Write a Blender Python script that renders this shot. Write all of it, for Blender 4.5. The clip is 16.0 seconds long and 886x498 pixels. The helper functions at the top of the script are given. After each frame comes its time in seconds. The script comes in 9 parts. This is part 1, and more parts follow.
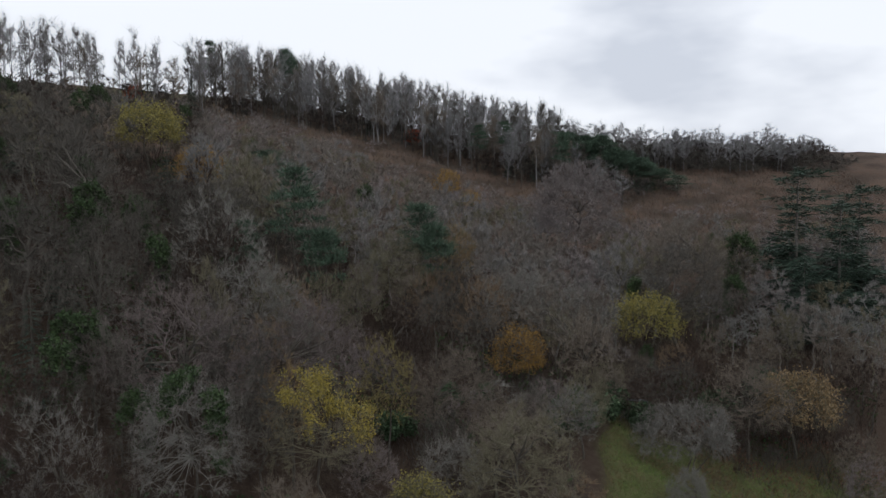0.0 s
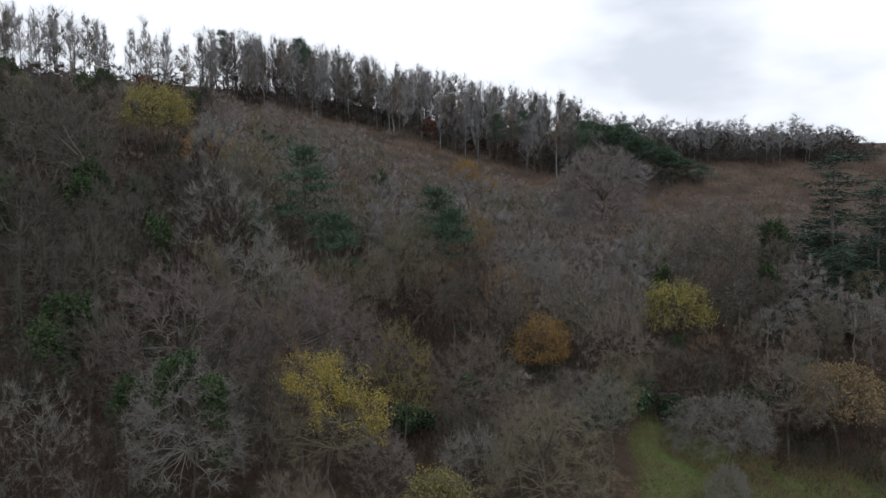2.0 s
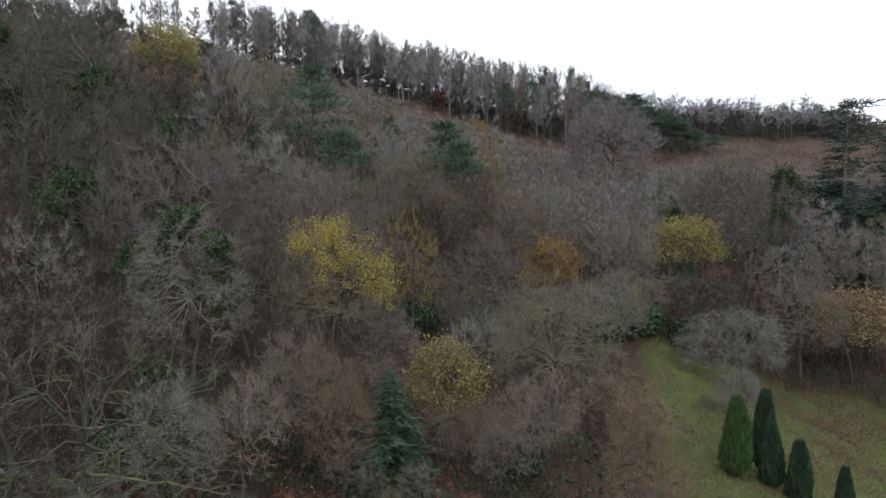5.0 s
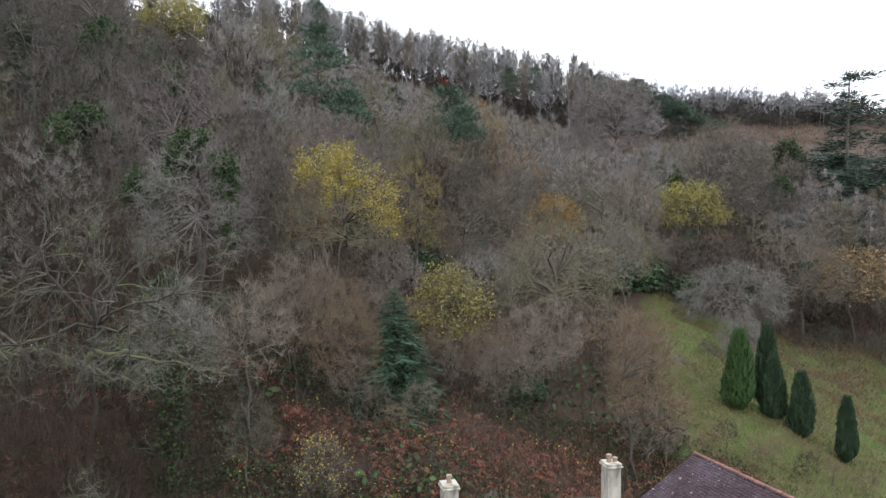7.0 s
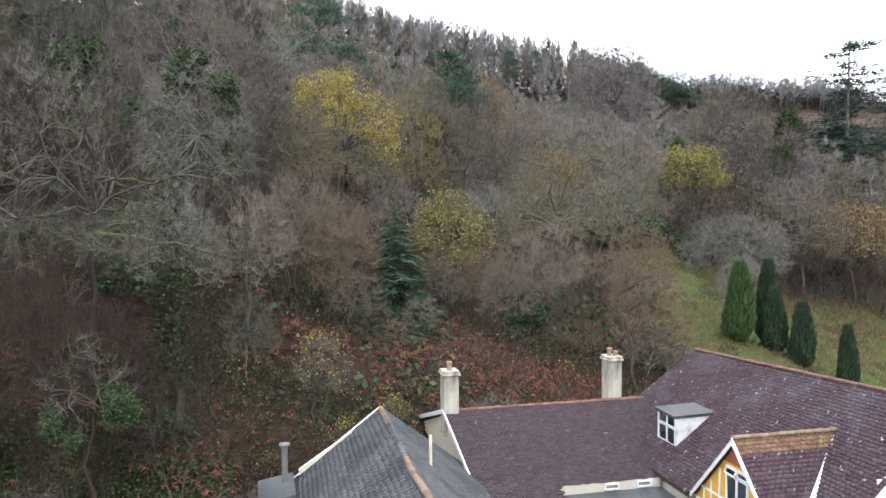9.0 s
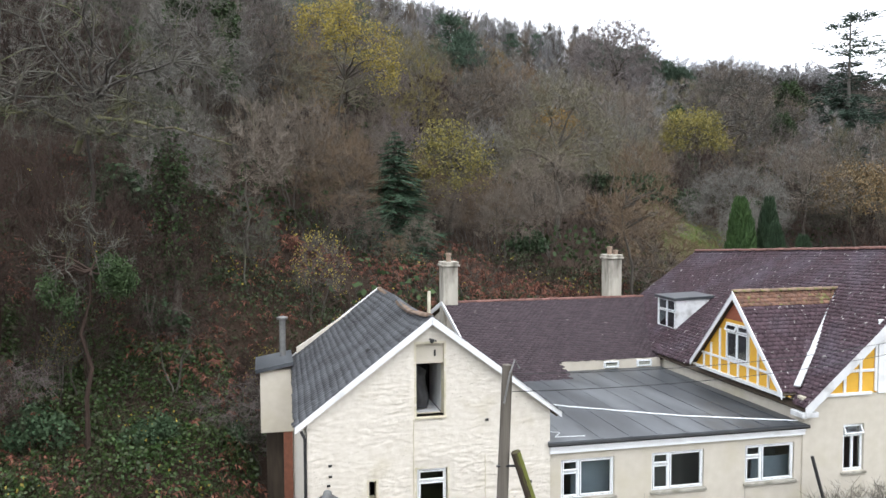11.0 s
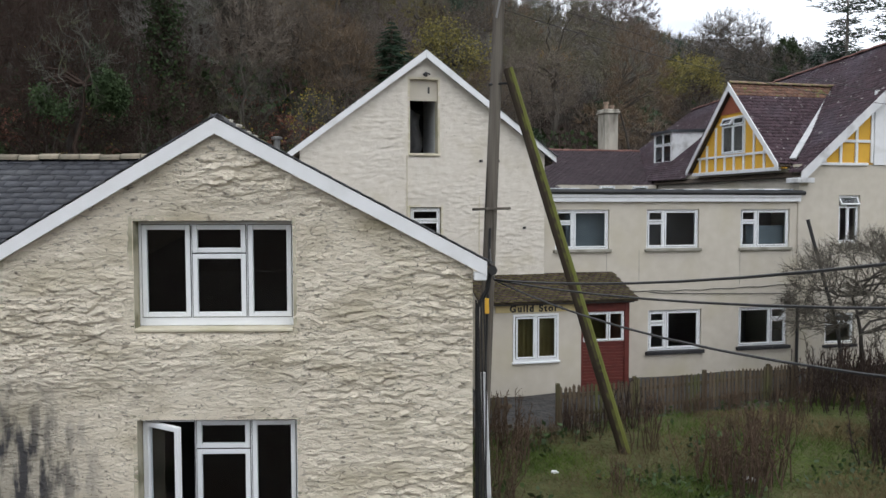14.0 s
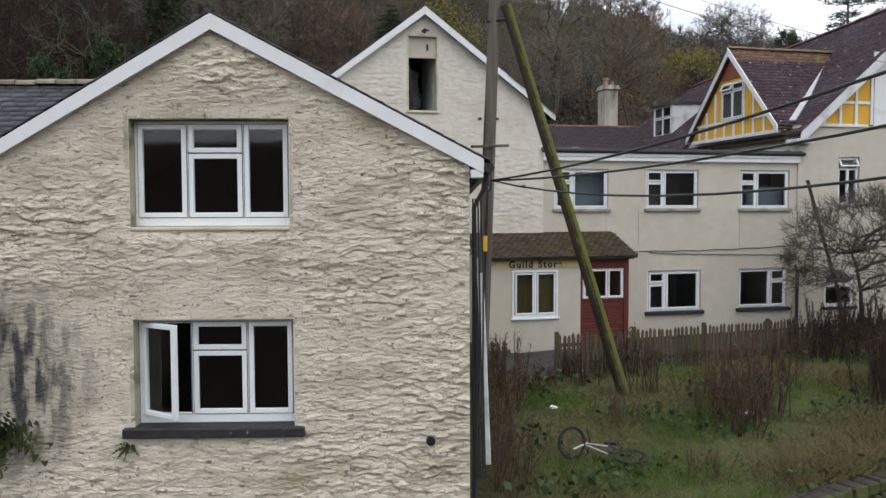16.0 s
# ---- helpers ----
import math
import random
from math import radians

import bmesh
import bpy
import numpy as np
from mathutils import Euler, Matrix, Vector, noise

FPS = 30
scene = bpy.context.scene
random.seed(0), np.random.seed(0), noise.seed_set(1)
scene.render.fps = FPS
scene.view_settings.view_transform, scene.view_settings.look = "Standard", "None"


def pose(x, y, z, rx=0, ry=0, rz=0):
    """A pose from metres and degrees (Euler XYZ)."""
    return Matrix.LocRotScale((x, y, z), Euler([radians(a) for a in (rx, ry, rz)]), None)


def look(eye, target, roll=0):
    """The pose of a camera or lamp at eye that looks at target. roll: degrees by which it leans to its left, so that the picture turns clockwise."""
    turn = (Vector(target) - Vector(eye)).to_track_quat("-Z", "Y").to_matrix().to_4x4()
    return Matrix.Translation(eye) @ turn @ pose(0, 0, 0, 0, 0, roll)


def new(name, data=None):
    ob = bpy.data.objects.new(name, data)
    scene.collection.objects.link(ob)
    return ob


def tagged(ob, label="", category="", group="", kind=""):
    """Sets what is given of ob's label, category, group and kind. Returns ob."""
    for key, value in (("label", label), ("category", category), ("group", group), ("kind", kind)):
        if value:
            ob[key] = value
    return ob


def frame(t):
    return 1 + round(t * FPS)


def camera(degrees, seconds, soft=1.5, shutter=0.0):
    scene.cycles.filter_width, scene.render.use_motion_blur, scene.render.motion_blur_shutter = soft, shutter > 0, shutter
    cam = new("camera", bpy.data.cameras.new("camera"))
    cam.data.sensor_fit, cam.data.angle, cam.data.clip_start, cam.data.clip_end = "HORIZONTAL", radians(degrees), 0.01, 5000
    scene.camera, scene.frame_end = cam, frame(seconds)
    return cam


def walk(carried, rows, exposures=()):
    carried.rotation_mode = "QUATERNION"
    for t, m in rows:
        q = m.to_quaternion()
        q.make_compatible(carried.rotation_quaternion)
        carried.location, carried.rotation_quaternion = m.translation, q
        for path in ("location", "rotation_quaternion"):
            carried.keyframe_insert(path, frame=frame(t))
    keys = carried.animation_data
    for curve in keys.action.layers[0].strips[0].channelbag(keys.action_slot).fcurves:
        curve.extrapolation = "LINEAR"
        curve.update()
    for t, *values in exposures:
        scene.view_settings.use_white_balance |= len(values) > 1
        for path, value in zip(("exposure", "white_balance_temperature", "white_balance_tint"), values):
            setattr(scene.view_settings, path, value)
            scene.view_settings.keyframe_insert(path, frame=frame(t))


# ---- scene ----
cam = camera(58.0, 16.0)
PATH = [
    (0, (3.559, -13.126, 41.577), (3.675, -11.136, 41.408), -0.8),
    (0.5, (3.525, -11.623, 41.581), (3.631, -9.633, 41.41), -0.9),
    (1, (3.513, -9.896, 41.328), (3.608, -7.906, 41.158), -0.9),
    (1.5, (3.473, -8.56, 40.389), (3.558, -6.569, 40.22), -0.9),
    (2, (3.573, -7.885, 39.182), (3.648, -5.894, 39.015), -1.0),
    (2.5, (3.565, -7.511, 37.401), (3.634, -5.519, 37.24), -0.9),
    (3, (3.505, -7.357, 35.459), (3.571, -5.364, 35.301), -0.8),
    (3.5, (3.51, -7.337, 33.565), (3.573, -5.344, 33.41), -0.7),
    (4, (3.541, -7.471, 31.736), (3.6, -5.477, 31.585), -0.7),
    (6.5, (3.308, -8.573, 24.463), (3.357, -6.578, 24.334), -0.5),
    (7, (3.264, -8.79, 23.016), (3.312, -6.794, 22.889), -0.5),
    (7.5, (3.254, -8.913, 21.588), (3.301, -6.917, 21.466), -0.5),
    (8, (3.26, -9.002, 20.204), (3.307, -7.006, 20.085), -0.6),
    (8.5, (3.251, -9.028, 18.77), (3.298, -7.032, 18.653), -0.6),
    (9, (3.222, -9.098, 17.315), (3.269, -7.101, 17.201), -0.5),
    (11.5, (3.238, -9.273, 10.663), (3.286, -7.276, 10.556), -0.2),
    (12, (3.234, -9.338, 9.33), (3.287, -7.341, 9.223), -0.1),
    (12.5, (3.196, -9.38, 8.047), (3.25, -7.383, 7.942), -0.1),
    (13, (3.225, -9.444, 6.638), (3.278, -7.448, 6.535), -0.1),
    (13.5, (3.275, -9.498, 5.439), (3.327, -7.501, 5.335), -0.1),
    (14, (3.331, -9.486, 4.607), (3.381, -7.489, 4.502), -0.1),
    (14.5, (3.364, -9.491, 3.961), (3.413, -7.494, 3.858), -0.1),
    (15, (3.408, -9.476, 3.679), (3.456, -7.479, 3.573), -0.1),
    (15.5, (3.396, -9.485, 3.641), (3.445, -7.488, 3.536), -0.2),
    (16, (3.376, -9.521, 3.392), (3.424, -7.524, 3.289), -0.2),
]
EXPOSURES = [(0, -0.56), (2, -0.36), (4, -0.02), (6.5, 0.57), (9, 1.05), (11.5, 0.70), (12.5, 0.53), (13.0, 0.40), (13.5, 0.18), (14, -0.03), (16, -0.09)]
walk(cam, [(t, look(eye, target, roll)) for t, eye, target, roll in PATH], EXPOSURES)

# ---- world and light: an overcast November day ----
world = bpy.data.worlds.new("overcast_sky")
scene.world = world
world.use_nodes = True
wn, wl = world.node_tree.nodes, world.node_tree.links
wn.clear()
w_out = wn.new("ShaderNodeOutputWorld")
w_bg = wn.new("ShaderNodeBackground")
w_sky = wn.new("ShaderNodeTexSky")
w_sky.sky_type = "NISHITA"
w_sky.sun_disc = False
w_sky.sun_elevation = radians(61)
w_sky.sun_rotation = radians(156)
w_sky.air_density, w_sky.dust_density, w_sky.ozone_density = 1.0, 4.0, 1.0
w_co = wn.new("ShaderNodeTexCoord")
w_map = wn.new("ShaderNodeMapping")
w_map.inputs["Scale"].default_value = (1.0, 1.0, 2.6)
w_map.inputs["Location"].default_value = (0.35, 0.1, 0.2)
w_noise = wn.new("ShaderNodeTexNoise")
w_noise.inputs["Scale"].default_value = 2.1
w_noise.inputs["Detail"].default_value = 5.0
w_noise.inputs["Roughness"].default_value = 0.5
w_ramp = wn.new("ShaderNodeValToRGB")
w_ramp.color_ramp.elements[0].position = 0.35
w_ramp.color_ramp.elements[0].color = (1.12, 1.20, 1.36, 1)
w_ramp.color_ramp.elements[1].position = 0.465
w_ramp.color_ramp.elements[1].color = (1.62, 1.69, 1.82, 1)
w_mix = wn.new("ShaderNodeMix")
w_mix.data_type = "RGBA"
w_mix.inputs["Factor"].default_value = 0.90
w_gain = wn.new("ShaderNodeVectorMath")
w_gain.operation = "SCALE"
w_gain.inputs["Scale"].default_value = 9.0
wl.new(w_co.outputs["Generated"], w_map.inputs["Vector"])
wl.new(w_map.outputs["Vector"], w_noise.inputs["Vector"])
wl.new(w_noise.outputs["Fac"], w_ramp.inputs["Fac"])
wl.new(w_ramp.outputs["Color"], w_gain.inputs[0])
wl.new(w_sky.outputs["Color"], w_mix.inputs["A"])
wl.new(w_gain.outputs["Vector"], w_mix.inputs["B"])
wl.new(w_mix.outputs["Result"], w_bg.inputs["Color"])
w_bg.inputs["Strength"].default_value = 0.10
wl.new(w_bg.outputs["Background"], w_out.inputs["Surface"])

sun = new("sun", bpy.data.lights.new("sun", "SUN"))
sun.data.energy = 1.0
sun.data.angle = radians(60)
sun.data.color = (0.97, 0.985, 1.0)
sun.matrix_world = look((10, -22, 44), (0, 0, 0))

# ---- small building kit ----
def obj(name, bm, material, parent=None, label="", smooth=False):
    me = bpy.data.meshes.new(name)
    bm.to_mesh(me)
    bm.free()
    return wrap(name, me, material, parent, label, smooth)


def wrap(name, me, material, parent=None, label="", smooth=False):
    for m in material if isinstance(material, (list, tuple)) else (material,):
        me.materials.append(m)
    if smooth:
        me.polygons.foreach_set("use_smooth", [True] * len(me.polygons))
    ob = new(name, me)
    if parent is not None:
        ob.parent = parent
    if label:
        tagged(ob, label)
    return ob


def part(name, bm, material, parent, label="", smooth=False):
    return obj(name, bm, material, parent, label, smooth)


def thing(name, m, label, category, group="", kind=""):
    ob = new(name)
    ob.matrix_world = m
    return tagged(ob, label, category, group, kind)


def box(bm, x0, x1, y0, y1, z0, z1, bevel=0.0, m=None):
    """An upright box between two corners, with slightly rounded edges."""
    r = bmesh.ops.create_cube(bm, size=1.0)
    vs = r["verts"]
    for v in vs:
        v.co = Vector((x0 + (v.co.x + 0.5) * (x1 - x0), y0 + (v.co.y + 0.5) * (y1 - y0), z0 + (v.co.z + 0.5) * (z1 - z0)))
    if bevel:
        es = list({e for v in vs for e in v.link_edges})
        r = bmesh.ops.bevel(bm, geom=es, offset=bevel, segments=1, affect="EDGES", profile=0.5)
        vs = list({v for f in r["faces"] for v in f.verts} | {v for v in vs if v.is_valid})
    if m is not None:
        bmesh.ops.transform(bm, matrix=m, verts=vs)
    return vs


def beam(bm, a, b, w, h, up=(0, 0, 1), bevel=0.0):
    """A squared bar from a to b, w wide and h deep (along up)."""
    a, b = Vector(a), Vector(b)
    along = (b - a).normalized()
    side = along.cross(Vector(up)).normalized()
    top = side.cross(along)
    m = Matrix((side, along, top)).transposed().to_4x4()
    m.translation = (a + b) / 2
    return box(bm, -w / 2, w / 2, -(b - a).length / 2, (b - a).length / 2, -h / 2, h / 2, bevel, m)


def slab(bm, pts, thick):
    """A plate with the outline pts (3D, in one plane), thickened against its normal."""
    pts = [Vector(p) for p in pts]
    n = sum(((pts[i] - pts[0]).cross(pts[i + 1] - pts[0]) for i in range(1, len(pts) - 1)), Vector()).normalized()
    if n.z < -0.2:
        n, pts = -n, pts[::-1]
    top = [bm.verts.new(p) for p in pts]
    low = [bm.verts.new(p - n * thick) for p in pts]
    bm.faces.new(top)
    bm.faces.new(low[::-1])
    for i in range(len(pts)):
        j = (i + 1) % len(pts)
        bm.faces.new((top[j], top[i], low[i], low[j]))


def tube(bm, path, radii, sides=6, caps=True):
    """A round bar along a path, with a radius at each point."""
    path = [Vector(p) for p in path]
    rings = []
    for i, p in enumerate(path):
        along = (path[min(i + 1, len(path) - 1)] - path[max(i - 1, 0)]).normalized()
        side = along.orthogonal().normalized()
        if rings:
            side = (last - along * last.dot(along)).normalized()
        last = side
        other = along.cross(side)
        r = radii[i] if isinstance(radii, (list, tuple)) else radii
        rings.append([bm.verts.new(p + (side * math.cos(k * math.tau / sides) + other * math.sin(k * math.tau / sides)) * r) for k in range(sides)])
    for a, b in zip(rings, rings[1:]):
        for k in range(sides):
            bm.faces.new((a[k], a[(k + 1) % sides], b[(k + 1) % sides], b[k]))
    if caps:
        bm.faces.new(rings[0][::-1])
        bm.faces.new(rings[-1])


def raw_mesh(name, verts, faces):
    """A mesh from arrays of points and equal-sided faces."""
    verts, faces = np.asarray(verts, np.float32), np.asarray(faces, np.int32)
    me = bpy.data.meshes.new(name)
    n, k = faces.shape
    me.vertices.add(len(verts))
    me.vertices.foreach_set("co", verts.ravel())
    me.loops.add(n * k)
    me.loops.foreach_set("vertex_index", faces.ravel())
    me.polygons.add(n)
    me.polygons.foreach_set("loop_start", np.arange(n, dtype=np.int32) * k)
    me.update(calc_edges=True)
    return me

# ---- materials ----
def surface(name, base, alt, scale=3.0, rough=0.8, bump=0.2, bump_scale=30.0, stretch=(1, 1, 1), stain=None, stain_scale=0.6, stain_at=(0.5, 0.7), vary=0.0, metal=0.0, island=False, spots=None, spot_scale=14.0, spot_at=(0.68, 0.72), through_light=0.0):
    """A matt surface: two tones in a fine grain, a large-scale stain, small spots and a bump."""
    m = bpy.data.materials.new(name)
    m.use_nodes = True
    n, l = m.node_tree.nodes, m.node_tree.links
    bsdf = n["Principled BSDF"]
    co = n.new("ShaderNodeTexCoord")
    mp = n.new("ShaderNodeMapping")
    mp.inputs["Scale"].default_value = stretch
    l.new(co.outputs["Object"], mp.inputs["Vector"])

    def noise_at(s, detail=4.0):
        t = n.new("ShaderNodeTexNoise")
        t.inputs["Scale"].default_value = s
        t.inputs["Detail"].default_value = detail
        l.new(mp.outputs["Vector"], t.inputs["Vector"])
        return t.outputs["Fac"]

    def mixed(fac, a, b, kind="MIX"):
        t = n.new("ShaderNodeMix")
        t.data_type, t.blend_type = "RGBA", kind
        if isinstance(fac, float):
            t.inputs["Factor"].default_value = fac
        else:
            l.new(fac, t.inputs["Factor"])
        for k, c in (("A", a), ("B", b)):
            if isinstance(c, tuple):
                t.inputs[k].default_value = (*c[:3], 1)
            else:
                l.new(c, t.inputs[k])
        return t.outputs["Result"]

    def ramp(fac, lo, hi):
        t = n.new("ShaderNodeMapRange")
        t.inputs["From Min"].default_value, t.inputs["From Max"].default_value = lo, hi
        l.new(fac, t.inputs["Value"])
        return t.outputs["Result"]

    col = mixed(ramp(noise_at(scale), 0.3, 0.7), base, alt)
    if stain:
        col = mixed(ramp(noise_at(stain_scale, 6.0), *stain_at), col, stain)
    if spots:
        col = mixed(ramp(noise_at(spot_scale, 2.0), *spot_at), col, spots)
    if vary:
        info = n.new("ShaderNodeNewGeometry" if island else "ShaderNodeObjectInfo")
        r = info.outputs["Random Per Island" if island else "Random"]
        hsv = n.new("ShaderNodeHueSaturation")
        t = n.new("ShaderNodeMapRange")
        t.inputs["To Min"].default_value, t.inputs["To Max"].default_value = 1 - vary, 1 + vary
        l.new(r, t.inputs["Value"])
        l.new(t.outputs["Result"], hsv.inputs["Value"])
        l.new(col, hsv.inputs["Color"])
        col = hsv.outputs["Color"]
    l.new(col, bsdf.inputs["Base Color"])
    bsdf.inputs["Roughness"].default_value = rough
    bsdf.inputs["Metallic"].default_value = metal
    bsdf.inputs["Specular IOR Level"].default_value = 0.3
    if through_light:
        tr = n.new("ShaderNodeBsdfTranslucent")
        l.new(col, tr.inputs["Color"])
        mx = n.new("ShaderNodeMixShader")
        mx.inputs["Fac"].default_value = through_light
        l.new(bsdf.outputs["BSDF"], mx.inputs[1])
        l.new(tr.outputs["BSDF"], mx.inputs[2])
        l.new(mx.outputs["Shader"], n["Material Output"].inputs["Surface"])
    if bump:
        b = n.new("ShaderNodeBump")
        b.inputs["Strength"].default_value = bump
        b.inputs["Distance"].default_value = 0.02
        l.new(noise_at(bump_scale, 6.0), b.inputs["Height"])
        l.new(b.outputs["Normal"], bsdf.inputs["Normal"])
    return m


def glass(name, tint=(0.75, 0.8, 0.82)):
    m = bpy.data.materials.new(name)
    m.use_nodes = True
    bsdf = m.node_tree.nodes["Principled BSDF"]
    bsdf.inputs["Base Color"].default_value = (*tint, 1)
    bsdf.inputs["Roughness"].default_value = 0.03
    bsdf.inputs["Transmission Weight"].default_value = 1.0
    bsdf.inputs["IOR"].default_value = 1.42
    return m


M_RENDER = surface("painted_rubble", (0.5938, 0.5472, 0.4703), (0.6792, 0.6336, 0.5593), 5.0, 0.9, 0.6, 50.0, stain=(0.49, 0.44, 0.33), stain_scale=0.9, stain_at=(0.55, 0.8), spots=(0.42, 0.39, 0.32), spot_scale=9.0, spot_at=(0.70, 0.78))
M_CREAM = surface("cream_render", (0.5088, 0.4656, 0.3888), (0.5664, 0.5232, 0.4464), 3.0, 0.9, 0.25, 90.0, stain=(0.48, 0.435, 0.32), stain_scale=0.7, stain_at=(0.5, 0.8))
M_WHITE = surface("white_paint", (0.78, 0.79, 0.80), (0.72, 0.73, 0.73), 4.0, 0.5, 0.1, 40.0, stain=(0.55, 0.55, 0.52), stain_scale=1.5, stain_at=(0.6, 0.85))
M_UPVC = surface("white_plastic", (0.80, 0.82, 0.83), (0.77, 0.79, 0.80), 6.0, 0.35, 0.0)
M_SLATE = surface("slate", (0.0208, 0.0224, 0.028), (0.0368, 0.0392, 0.0464), 6.0, 0.5, 0.3, 40.0, stain=(0.095, 0.098, 0.10), stain_scale=1.2, stain_at=(0.55, 0.8), vary=0.22, island=True)
M_SLATE_PIECE = surface("slate_piece", (0.0247, 0.0266, 0.0333), (0.0437, 0.0466, 0.0551), 6.0, 0.5, 0.3, 40.0, stain=(0.105, 0.107, 0.105), stain_scale=1.6, stain_at=(0.48, 0.7), vary=0.3, spots=(0.20, 0.20, 0.19), spot_scale=5.0, spot_at=(0.66, 0.72))
M_SLATE_WORN = surface("worn_slate", (0.0247, 0.0266, 0.0333), (0.0437, 0.0466, 0.0551), 6.0, 0.5, 0.3, 40.0, stain=(0.105, 0.107, 0.105), stain_scale=1.6, stain_at=(0.48, 0.7), vary=0.3, island=True, spots=(0.20, 0.20, 0.19), spot_scale=5.0, spot_at=(0.66, 0.72))
M_TILE = surface("plain_tile", (0.048, 0.029, 0.037), (0.074, 0.046, 0.055), 5.0, 0.75, 0.3, 40.0, stain=(0.085, 0.066, 0.082), stain_scale=0.5, vary=0.25, island=True, spots=(0.40, 0.38, 0.36), spot_scale=6.5, spot_at=(0.67, 0.73))
M_TILE_DARK = surface("dark_plain_tile", (0.038, 0.027, 0.032), (0.060, 0.042, 0.048), 5.0, 0.75, 0.3, 40.0, vary=0.25, island=True, spots=(0.22, 0.20, 0.18), spot_scale=2.6, spot_at=(0.71, 0.76))
M_ORANGE_TILE = surface("orange_tile", (0.19, 0.10, 0.065), (0.13, 0.078, 0.06), 5.0, 0.8, 0.3, 40.0, vary=0.25, island=True, spots=(0.15, 0.145, 0.055), spot_scale=4.0, spot_at=(0.60, 0.68))
M_BARK = surface("bark", (0.062, 0.054, 0.045), (0.092, 0.082, 0.068), 4.0, 0.9, 0.4, 25.0, stretch=(1, 1, 0.3))
# Near-black for inner walls: the unlit rooms' darkness is put into the colour.
M_DARK = surface("painted_room_shade", (0.044, 0.044, 0.0484), (0.066, 0.066, 0.066), 2.0, 0.9, 0.0)
M_WOOD = surface("weathered_wood", (0.050, 0.038, 0.028), (0.080, 0.062, 0.045), 6.0, 0.85, 0.4, 30.0, stretch=(1, 1, 0.15))
M_FELT = surface("roofing_felt", (0.036, 0.040, 0.045), (0.062, 0.068, 0.076), 1.5, 0.35, 0.1, 30.0, stain=(0.13, 0.14, 0.15), stain_scale=0.5, stretch=(1, 0.25, 1))
M_YELLOW = surface("yellow_panel", (0.72, 0.42, 0.055), (0.66, 0.37, 0.05), 4.0, 0.7, 0.1, 40.0)
M_RED = surface("red_timber", (0.095, 0.022, 0.017), (0.13, 0.031, 0.023), 5.0, 0.6, 0.2, 30.0)
M_BLACK = surface("black_plastic", (0.018, 0.018, 0.019), (0.03, 0.03, 0.03), 4.0, 0.5, 0.1, 30.0)
M_GLASS = glass("window_glass")


